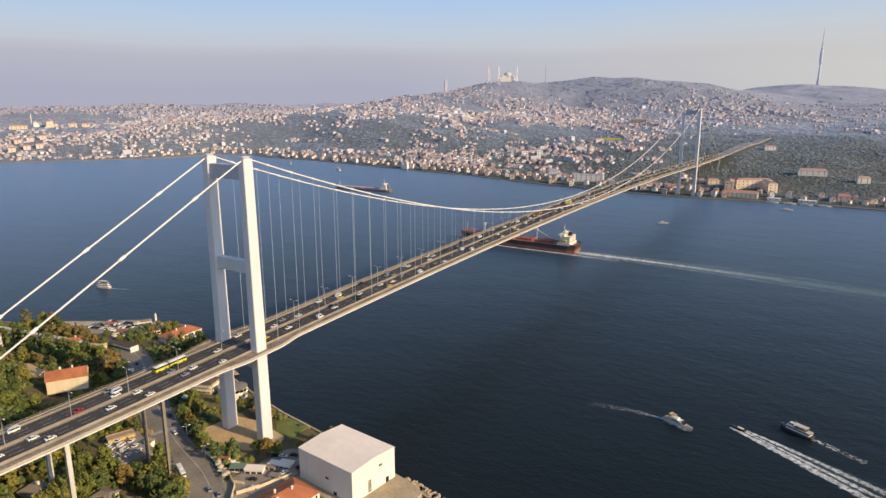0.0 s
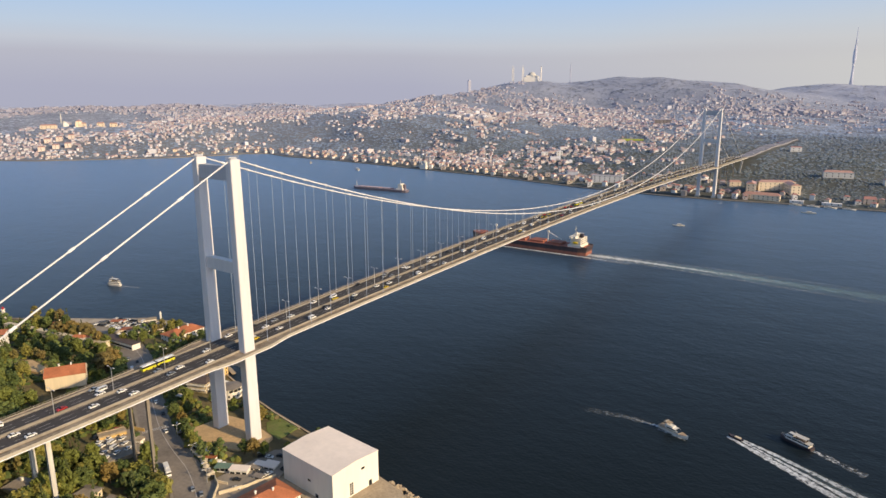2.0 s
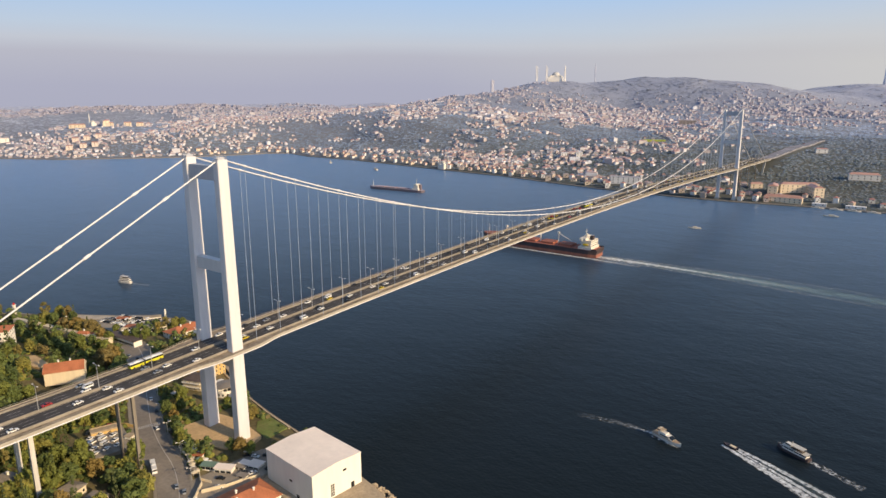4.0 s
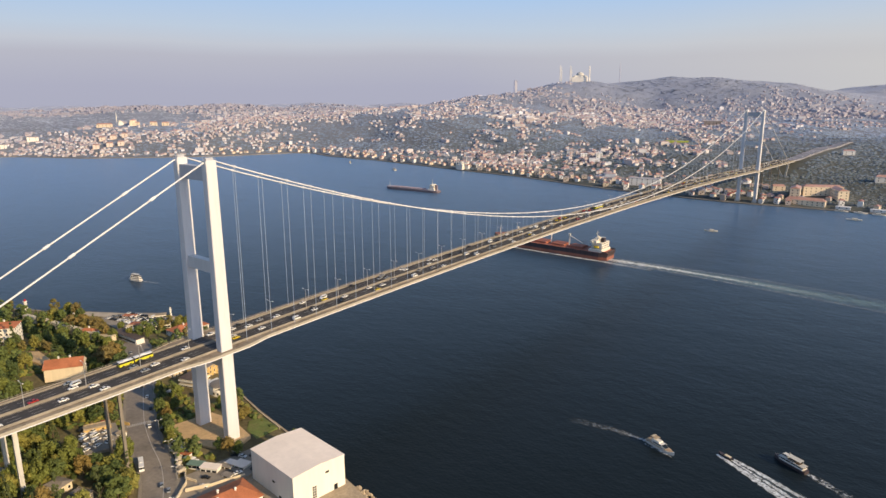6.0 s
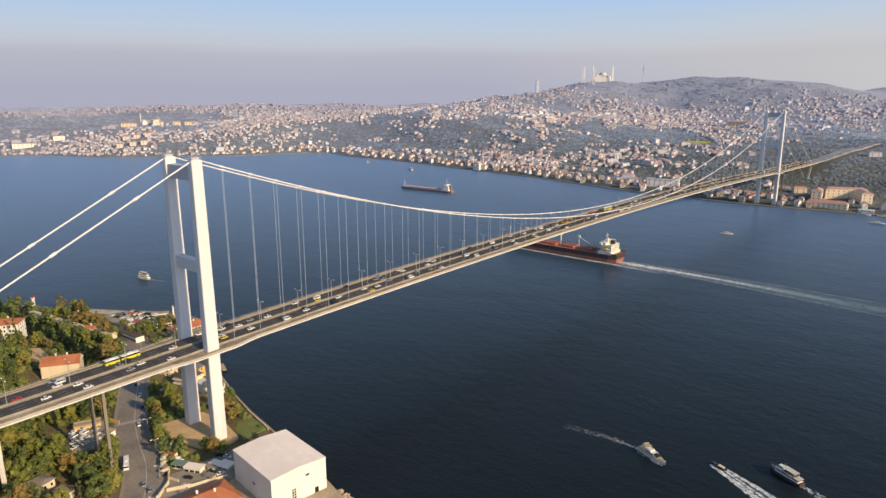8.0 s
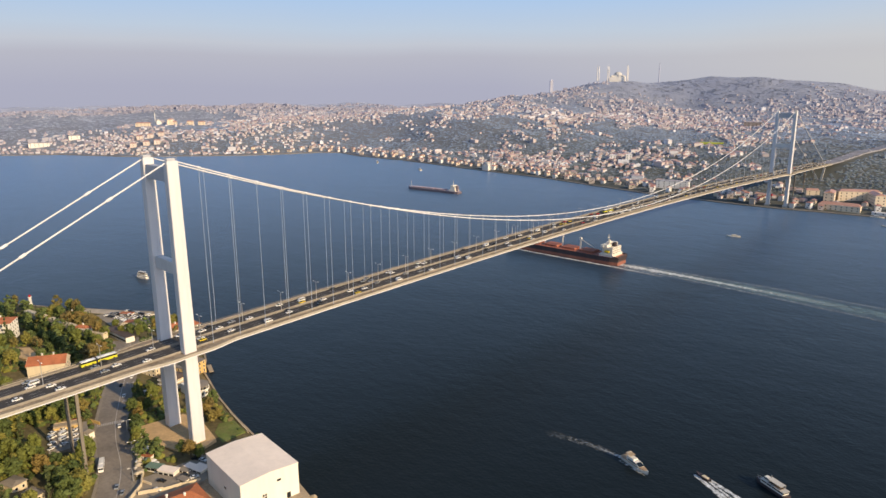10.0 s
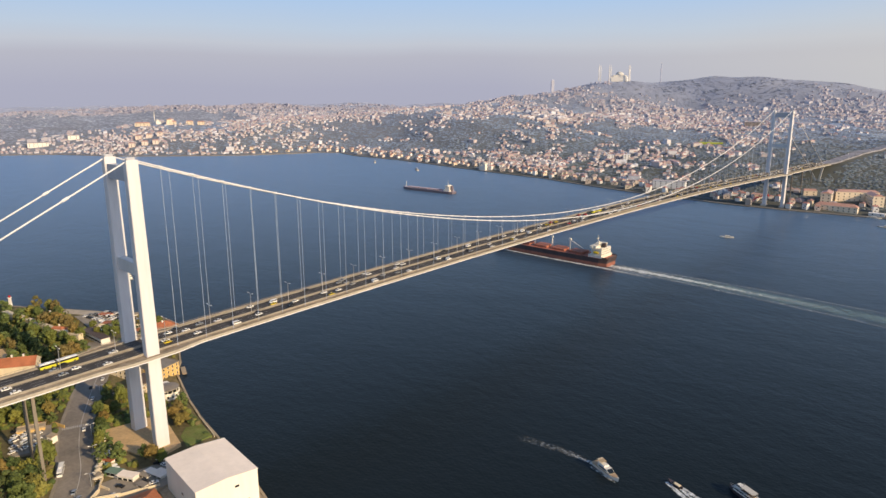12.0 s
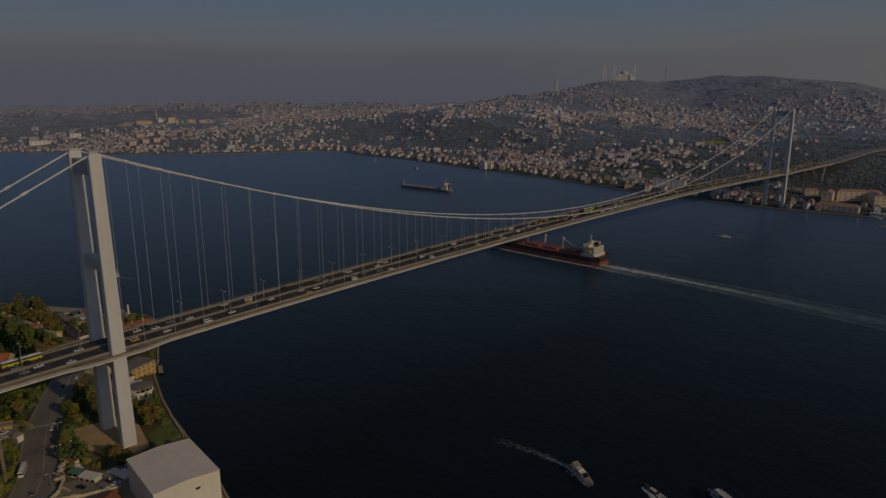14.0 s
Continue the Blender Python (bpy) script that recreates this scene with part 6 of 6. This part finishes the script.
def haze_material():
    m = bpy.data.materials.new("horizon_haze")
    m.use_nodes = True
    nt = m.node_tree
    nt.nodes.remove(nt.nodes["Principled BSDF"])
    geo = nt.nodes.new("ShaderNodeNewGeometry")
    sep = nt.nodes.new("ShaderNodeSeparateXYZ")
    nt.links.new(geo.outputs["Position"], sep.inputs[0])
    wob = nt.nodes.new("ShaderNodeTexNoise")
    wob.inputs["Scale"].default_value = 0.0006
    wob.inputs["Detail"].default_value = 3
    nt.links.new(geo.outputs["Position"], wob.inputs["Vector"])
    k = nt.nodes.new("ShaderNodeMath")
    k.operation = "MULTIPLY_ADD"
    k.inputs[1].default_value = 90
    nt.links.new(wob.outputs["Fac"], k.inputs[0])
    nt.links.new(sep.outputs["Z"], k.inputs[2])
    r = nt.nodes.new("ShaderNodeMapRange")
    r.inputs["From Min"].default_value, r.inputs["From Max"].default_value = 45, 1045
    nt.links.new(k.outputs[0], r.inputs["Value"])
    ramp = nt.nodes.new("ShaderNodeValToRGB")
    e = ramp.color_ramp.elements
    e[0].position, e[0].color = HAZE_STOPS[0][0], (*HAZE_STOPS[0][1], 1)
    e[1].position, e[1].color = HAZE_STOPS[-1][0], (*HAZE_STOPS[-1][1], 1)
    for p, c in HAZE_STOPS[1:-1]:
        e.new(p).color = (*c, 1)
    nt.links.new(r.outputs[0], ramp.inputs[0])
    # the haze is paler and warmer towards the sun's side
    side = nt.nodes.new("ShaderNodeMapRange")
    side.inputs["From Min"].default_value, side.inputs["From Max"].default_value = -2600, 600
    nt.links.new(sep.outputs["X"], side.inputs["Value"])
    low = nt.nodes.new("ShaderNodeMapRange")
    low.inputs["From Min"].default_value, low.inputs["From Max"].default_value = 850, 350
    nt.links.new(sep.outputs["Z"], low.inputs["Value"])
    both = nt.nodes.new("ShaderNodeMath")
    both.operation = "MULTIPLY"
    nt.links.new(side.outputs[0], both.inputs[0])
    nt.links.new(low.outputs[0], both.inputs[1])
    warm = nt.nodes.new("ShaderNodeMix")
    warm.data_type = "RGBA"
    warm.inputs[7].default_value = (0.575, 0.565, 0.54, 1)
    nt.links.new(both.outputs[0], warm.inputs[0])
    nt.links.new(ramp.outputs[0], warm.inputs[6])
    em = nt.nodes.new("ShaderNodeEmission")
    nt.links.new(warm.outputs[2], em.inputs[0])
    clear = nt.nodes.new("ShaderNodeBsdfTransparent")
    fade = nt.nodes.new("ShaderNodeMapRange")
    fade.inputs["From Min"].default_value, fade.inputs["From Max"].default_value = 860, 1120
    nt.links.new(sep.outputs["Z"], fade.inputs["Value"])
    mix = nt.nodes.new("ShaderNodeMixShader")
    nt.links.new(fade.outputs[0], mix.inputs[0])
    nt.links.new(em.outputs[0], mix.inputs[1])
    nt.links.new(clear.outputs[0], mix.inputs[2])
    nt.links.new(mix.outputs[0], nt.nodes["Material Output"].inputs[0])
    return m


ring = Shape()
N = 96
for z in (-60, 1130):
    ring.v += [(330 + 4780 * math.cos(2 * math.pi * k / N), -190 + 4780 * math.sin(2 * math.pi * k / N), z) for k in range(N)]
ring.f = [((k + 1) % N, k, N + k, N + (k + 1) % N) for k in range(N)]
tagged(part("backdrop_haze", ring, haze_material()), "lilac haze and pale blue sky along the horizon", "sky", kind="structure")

# ---------------------------------------------------------------- ships and boats
def outline(length, beam, bow, stern=0.8, n=10):
    """A deck outline, bow to +x, centred on the origin."""
    half = [(-length / 2, beam / 2 * stern), (-length / 2 + length * 0.06, beam / 2)]
    start = length / 2 - bow
    for k in range(n + 1):
        u = k / n
        half.append((start + bow * u, beam / 2 * (1 - u**2.2)))
    return half + [(x, -y) for x, y in reversed(half[:-1])]


def hull(length, beam, bow, z0, z1, flare=0.9, rise=0.0, cut=0.0):
    """A hull slice from z0 to z1, narrower below."""
    low, high = outline(length * (1 - cut), beam * flare, bow), outline(length, beam, bow)
    n = len(low)
    pts = [(x, y, z0) for x, y in low]
    pts += [(x, y, z1 + rise * max(0.0, (x / (length / 2) - 0.55) / 0.45) ** 2) for x, y in high]
    faces = [tuple(range(n - 1, -1, -1)), tuple(range(n, 2 * n))]
    faces += [(i, (i + 1) % n, n + (i + 1) % n, n + i) for i in range(n)]
    out = Shape().add(pts, faces)
    a = sum(low[i][0] * low[(i + 1) % n][1] - low[(i + 1) % n][0] * low[i][1] for i in range(n))
    if a < 0:
        out.f = [tuple(reversed(f)) for f in out.f]
    return out


ship = thing("bulk_carrier", "red and black bulk carrier under way with red hatches", "ship", m=pose(-90, 535, 0, 0, 0, 181.5))
L = 168.0
part("lower_hull", hull(L - 3, 26.5, 28, -2, 4.2, 0.93), M["hull_red"], ship, "faded red lower hull")
part("upper_hull", hull(L, 27, 30, 4.204, 9.4, 0.985, 2.2, 0.018), M["hull_black"], ship, "black upper hull with rust streaks")
part("main_deck", Shape().prism(outline(L - 4, 26, 29), 9.3, 9.55), M["deck_red"], ship, "red painted main deck")
part("forecastle", Shape().prism([(x + L / 2 - 10, y) for x, y in outline(17, 18, 15, 1.0)], 9.6, 12.6), M["deck_red"], ship)
for k in range(5):
    x = -40 + k * 25
    part("hatch_coaming", Shape().box(x, 0, 9.554, 18, 15, 1.5), M["deck_red"], ship)
    part("hatch_cover", Shape().box(x - 4.5, 0, 11.058, 8.8, 15.6, 0.8, top=0.97).box(x + 4.5, 0, 11.058, 8.8, 15.6, 0.8, top=0.97), M["deck_red"], ship, "red steel hatch cover")
for k in range(4):
    x = -27.5 + k * 25
    crane = part("crane_post", Shape().tube([(x, 0, 9.5), (x, 0, 22)], 0.95, 10, 0.7).box(x, 0, 22, 2.6, 2.4, 2.8), M["ship_white"], ship, "white deck crane")
    if k == 0:
        part("jib", Shape().tube([(x - 1, 0, 22.5), (x - 20, 3.0, 15.5)], 0.5, 6, 0.3), M["ship_white"], crane)
part("accommodation", Shape().box(-68, 0, 9.554, 17, 25, 2.8).box(-69, 0, 12.36, 13, 21, 8.2), M["ship_white"], ship, "white accommodation block")
part("bridge_deck", Shape().box(-65.5, 0, 20.57, 8, 27, 2.7).box(-65.5, 0, 23.28, 5, 11, 0.6), M["ship_white"], ship)
part("bridge_windows", Shape().box(-61.45, 0, 21.5, 0.2, 22, 1.1), M["glass"], ship)
for f in range(3):
    for y in range(-3, 4):
        part("window", Shape().box(0, 0, 0, 0.15, 1.2, 1.1).mesh("window"), M["glass"], ship, m=pose(-62.45, y * 2.8, 13.2 + f * 2.6))
        part("window", Shape().box(0, 0, 0, 0.15, 1.2, 1.1).mesh("window"), M["glass"], ship, m=pose(-75.55, y * 2.8, 13.2 + f * 2.6))
part("monkey_island", Shape().box(-65.5, 0, 23.9, 4, 7, 1.4).box(-65.5, 0, 25.3, 1.6, 2.4, 1.6), M["ship_white"], ship)
part("bridge_wing", Shape().box(-64, 13.6, 20.57, 3, 3, 2.4).box(-64, -13.6, 20.57, 3, 3, 2.4), M["ship_white"], ship)
part("poop_bulwark", Shape().box(-83.2, 0, 9.56, 0.3, 20, 1.6).box(-79, 12.3, 9.56, 8, 0.3, 1.6).box(-79, -12.3, 9.56, 8, 0.3, 1.6), M["hull_black"], ship)
for s in (-1, 1):
    for z in (12.9, 15.6, 18.2):
        part("deck_gallery", Shape().box(-69, s * 11.0, z - 0.3, 12.6, 1.2, 0.2).box(-69, s * 11.55, z - 0.1, 12.6, 0.1, 0.9), M["ship_white"], ship)
part("funnel", Shape().box(-72.5, 0, 20.57, 4.2, 5, 4.6, top=0.88), M["hull_black"], ship, "black funnel")
part("mast", Shape().tube([(-64.5, 0, 23.8), (-64.5, 0, 34)], 0.4, 6, 0.2).tube([(-64.5, -4, 30), (-64.5, 4, 30)], 0.2, 5), M["ship_white"], ship)
part("fore_mast", Shape().tube([(74, 0, 12.6), (74, 0, 24)], 0.4, 6, 0.2), M["ship_white"], ship)
for y in (-10, 10):
    part("lifeboat", Shape().turned([(0.3, -3.5), (1.3, -2.6), (1.5, 0), (1.3, 2.6), (0.3, 3.5)], 8), M["yellow"], ship, "orange lifeboat", m=pose(-69, y * 1.17, 15.5, 0, 90, 0))

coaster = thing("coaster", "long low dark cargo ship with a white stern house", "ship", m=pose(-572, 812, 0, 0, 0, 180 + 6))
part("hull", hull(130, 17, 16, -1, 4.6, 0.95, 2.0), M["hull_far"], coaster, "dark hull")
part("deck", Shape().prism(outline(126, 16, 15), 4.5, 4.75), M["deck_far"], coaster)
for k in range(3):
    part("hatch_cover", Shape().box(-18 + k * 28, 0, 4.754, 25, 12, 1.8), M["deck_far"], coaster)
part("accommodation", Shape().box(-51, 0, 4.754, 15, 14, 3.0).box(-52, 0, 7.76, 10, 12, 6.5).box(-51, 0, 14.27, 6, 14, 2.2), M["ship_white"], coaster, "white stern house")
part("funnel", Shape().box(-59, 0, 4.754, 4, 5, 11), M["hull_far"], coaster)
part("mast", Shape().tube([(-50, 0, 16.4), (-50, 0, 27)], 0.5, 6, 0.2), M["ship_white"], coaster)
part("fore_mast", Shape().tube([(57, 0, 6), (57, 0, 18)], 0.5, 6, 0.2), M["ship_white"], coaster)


def ferry_boat(label, m, length, decks, name="passenger_ferry", paint="ship_white", top="ship_white"):
    ob = thing(name, label, "boat", "passenger boats", m=m)
    b = length * 0.24
    part("hull", hull(length, b, length * 0.35, -0.6, 1.7, 0.82, 0.5), M[paint], ob)
    part("rubbing_strake", Shape().prism(outline(length * 1.005, b * 1.02, length * 0.35), 1.0, 1.25), M["hull_black"], ob)
    z = 1.704
    for d in range(decks):
        l = length * (0.72 - 0.08 * d)
        part("cabin", Shape().box(-length * 0.07, 0, z, l, b * 0.86, 0.75), M["ship_white"], ob)
        part("window_band", Shape().box(-length * 0.07, 0, z + 0.752, l * 0.985, b * 0.84, 0.9), M["glass"], ob, "dark saloon windows")
        part("deck_roof", Shape().box(-length * 0.07, 0, z + 1.654, l * 1.05, b * 0.93, 0.2), M[top], ob)
        for k in range(5):
            for s in (-1, 1):
                part("pillar", Shape().box(-length * 0.07 + (k - 2) * l / 4.4, s * b * 0.425, z + 0.752, 0.25, 0.1, 0.9), M["ship_white"], ob)
        z += 1.86
    canopy = part("sun_roof", Shape().box(-length * 0.12, 0, z + 1.9, length * 0.42, b * 0.8, 0.12), M[top], ob)
    for k in range(3):
        for s in (-1, 1):
            part("canopy_post", Shape().box(-length * 0.12 + (k - 1) * length * 0.19, s * b * 0.37, z, 0.12, 0.12, 1.9), M["metal"], ob)
    for k in range(6):
        part("bench", Shape().box(-length * 0.29 + k * length * 0.065, 0, z, 0.5, b * 0.6, 0.5), M["bark"], ob)
    part("wheelhouse", Shape().box(length * 0.16, 0, z, 2.6, 2.6, 1.9, top=0.88), M["ship_white"], ob)
    part("wheelhouse_glass", Shape().box(length * 0.16, 0, z + 0.8, 2.7, 2.5, 0.7, top=0.95), M["glass"], ob)
    part("mast", Shape().tube([(length * 0.05, 0, z), (length * 0.05, 0, z + 4)], 0.1, 5), M["ship_white"], ob)
    rail = Shape()
    rail.tube([(x, y * 0.93, 2.6) for x, y in outline(length * 0.97, b, length * 0.35)], 0.05, 4)
    part("railing", rail, M["ship_white"], ob)
    return ob


ferry_boat("dark hulled sightseeing boat with white railings under way", pose(268.5, 178.6, 0, 0, 0, 154.5), 19.5, 1, "sightseeing_boat", "hull_black", "concrete")
ferry_boat("small white passenger ferry under way", pose(-365, 133, 0, 0, 0, 200), 17, 2)
ferry_boat("small white ferry far up the strait", pose(-846, 1050, 0, 0, 0, 150), 24, 1)
ferry_boat("white boat near the far shore", pose(-1062, 1099, 0, 0, 0, 140), 20, 1)

yacht = thing("motor_yacht", "white motor yacht with a tan sun deck", "boat", m=pose(207, 151.4, 0, 0, 0, -21))
part("hull", hull(20, 5.0, 9.5, -0.5, 1.7, 0.72, 0.7, 0.06), M["ship_white"], yacht)
part("deck", Shape().prism(outline(19.2, 4.7, 9.2), 1.7, 2.08), mat("teak", (0.42, 0.30, 0.19), 0.7, vary=0.15), yacht, "tan teak deck")
part("cabin", Shape().side_prism([(-5, 2.09), (4.6, 2.09), (2.0, 3.5), (-5, 3.6)], -1.9, 1.9), M["ship_white"], yacht)
part("windscreen", Shape().side_prism([(4.3, 2.3), (4.72, 2.3), (2.15, 3.45), (1.75, 3.45)], -1.7, 1.7), M["glass"], yacht)
for s in (-1, 1):
    part("side_window", Shape().box(-0.8, s * 1.92, 2.6, 6.0, 0.06, 0.65), M["glass"], yacht)
part("flybridge", Shape().box(-2.6, 0, 3.61, 5.5, 3.4, 0.7, top=0.92), M["ship_white"], yacht)
part("bimini", Shape().box(-4.2, 0, 5.4, 4.4, 3.4, 0.12), mat("tan_canvas", (0.45, 0.34, 0.22), 0.9, vary=0.1), yacht, "tan canvas sun roof")
for x in (-6.2, -2.2):
    for s in (-1, 1):
        part("post", Shape().tube([(x, s * 1.6, 2.0), (x, s * 1.6, 5.4)], 0.05, 5), M["metal"], yacht)
part("radar_arch", Shape().tube([(-4.5, -1.7, 3.6), (-5, -1.5, 6.0), (-5, 1.5, 6.0), (-4.5, 1.7, 3.6)], 0.12, 5), M["ship_white"], yacht)

speed = thing("speedboat", "small dark speedboat planing fast", "boat", m=pose(238.5, 165.2, 0.3, 0, -4, 165.5))
part("hull", hull(8.6, 2.6, 4.2, -0.4, 0.9, 0.6, 0.4, 0.08), M["hull_black"], speed)
part("cockpit", Shape().box(-1.4, 0, 0.91, 3.4, 1.8, 0.35), M["cream"], speed)
part("windscreen", Shape().side_prism([(0.6, 0.91), (1.3, 0.91), (0.5, 1.5), (0.4, 1.5)], -0.9, 0.9), M["glass"], speed)
part("outboard", Shape().box(-4.4, 0, 0.2, 0.6, 0.7, 1.2, top=0.8), M["tyre"], speed)


def launch(label, m, length):
    ob = thing("motorboat", label, "boat", "small motorboats", m=m)
    part("hull", hull(length, length * 0.26, length * 0.45, -0.4, 1.5, 0.75, 0.6), M["ship_white"], ob)
    part("cabin", Shape().box(-length * 0.05, 0, 1.52, length * 0.4, length * 0.2, 1.6, top=0.85), M["ship_white"], ob)
    part("windows", Shape().box(-length * 0.05, 0, 2.1, length * 0.38, length * 0.2, 0.6, top=0.97), M["glass"], ob)
    return ob


launch("white motorboat crossing the strait", pose(33, 780, 0, 0, 0, 200), 18)
launch("white motorboat close to the far quay", pose(179, 1004, 0, 0, 0, 190), 22)
for k, x in enumerate((150, 178, 204, 232)):
    launch("white boat moored at the far quay", pose(x, 1077, 0, 0, 0, 2 + k), 20)


def wake(label, line, material, z=0.05):
    """Foam on the water along (x, y, half width, thickness) stations."""
    pts = [(Vector((x, y, 0)), w, t) for x, y, w, t in line]
    fine = []
    for (p, w, t), (q, v, s) in zip(pts, pts[1:]):
        n = max(2, int((q - p).length / 1.6))
        fine += [(p.lerp(q, k / n), (w + (v - w) * k / n) * rng.uniform(0.65, 1.3), (t + (s - t) * k / n) * rng.uniform(0.75, 1.1)) for k in range(n)]
    fine.append(pts[-1])
    across = (-1, -0.6, 0, 0.6, 1)
    verts, thick, faces = [], [], []
    for k, (p, w, t) in enumerate(fine):
        way = (fine[min(k + 1, len(fine) - 1)][0] - fine[max(k - 1, 0)][0]).normalized()
        for u in across:
            v = u + rng.uniform(-0.14, 0.14)
            verts.append((p.x - way.y * v * w, p.y + way.x * v * w, z))
            thick.append(t * (0.0 if abs(u) == 1 else 1.0))
    m = len(across)
    for k in range(len(fine) - 1):
        faces += [(k * m + i, (k + 1) * m + i, (k + 1) * m + i + 1, k * m + i + 1) for i in range(m - 1)]
    me = Shape().add(verts, faces).mesh("wake")
    me.attributes.new("thick", "FLOAT", "POINT").data.foreach_set("value", thick)
    me.materials.append(material)
    return tagged(new("wake", me), label, "wake", kind="stuff")


wake("broad white wake astern of the bulk carrier", [(-10, 536, 7, 1.0), (20, 537, 6.5, 1.0), (60, 538, 5.5, 0.95), (110, 538, 4.5, 0.7), (180, 535.5, 4, 0.3), (240, 534, 4, 0.0)], M["foam_dense"], 0.06)
wake("long pale spent wake across the strait", [(0, 537, 8, 0.8), (60, 538, 12, 0.9), (140, 538, 16, 0.85), (200, 535, 19, 0.75), (305, 531, 23, 0.6), (420, 524, 27, 0.3)], M["foam_old"], 0.04)
wake("churned teal middle of the ship's wake", [(0, 537, 6, 1.0), (60, 538, 8, 1.0), (140, 538, 9, 0.9), (200, 535, 10, 0.75), (305, 531, 11, 0.5), (400, 525, 12, 0.0)], M["foam_teal"], 0.05)
wake("foam edge of the ship's wake", [(0, 529, 1.5, 1.0), (60, 527, 1.8, 0.9), (140, 523, 2.0, 0.7), (230, 516, 2.2, 0.5), (340, 505, 2.4, 0.0)], M["foam_thin"], 0.07)
wake("far foam edge of the ship's wake", [(0, 545, 1.5, 0.9), (60, 549, 1.8, 0.8), (140, 554, 2.0, 0.6), (230, 554, 2.2, 0.4), (340, 548, 2.4, 0.0)], M["foam_thin"], 0.07)
wake("foam line along the ship's side", [(-172, 518.5, 2.0, 1.0), (-90, 519, 3.0, 1.0), (-10, 521.5, 3.6, 0.9), (50, 520, 3, 0.3)], M["foam_dense"], 0.07)
wake("foam line on the ship's far side", [(-172, 549, 1.5, 0.9), (-90, 551, 2.2, 0.9), (-10, 554, 3, 0.6)], M["foam"], 0.07)
wake("white speedboat wake, near edge", [(234, 165, 1.1, 1.0), (250, 156.5, 2.1, 1.0), (268, 146, 2.6, 0.95), (300, 126.5, 3.2, 0.8), (330, 108, 4.0, 0.5)], M["foam_dense"], 0.06)
wake("white speedboat wake, far edge", [(238, 167, 0.9, 1.0), (256, 160.5, 1.6, 0.95), (284, 148, 2.0, 0.8), (320, 131, 2.6, 0.5)], M["foam_dense"], 0.06)
wake("grey slick between the speedboat wake edges", [(240, 165, 1.0, 0.9), (262, 155, 4.5, 0.7), (292, 140, 9, 0.5), (330, 122, 14, 0.2)], M["foam_old"], 0.04)
wake("churned middle of the speedboat wake", [(242, 164, 0.8, 1.0), (262, 153.5, 1.3, 1.0), (290, 138.5, 1.7, 0.9), (330, 117, 2.4, 0.6)], M["foam_dense"], 0.08)
wake("broken foam astern of the yacht", [(199, 154, 1.6, 0.8), (190, 155, 2.4, 0.55), (178, 154.5, 3.0, 0.4), (165, 152.5, 3.4, 0.25), (148, 150, 3.6, 0.0)], M["foam_thin"], 0.06)
wake("bow foam of the yacht", [(215, 146.5, 0.6, 0.9), (207, 148.5, 0.9, 0.9), (198, 151, 1.2, 0.7)], M["foam"], 0.07)
wake("short wake astern of the sightseeing boat", [(277, 175.5, 2.0, 0.9), (288, 170, 2.4, 0.7), (304, 162, 3.2, 0.35)], M["foam_thin"], 0.06)
wake("faint wake of the small ferry", [(-356, 136, 2, 0.5), (-335, 143, 3, 0.2)], M["foam"], 0.06)
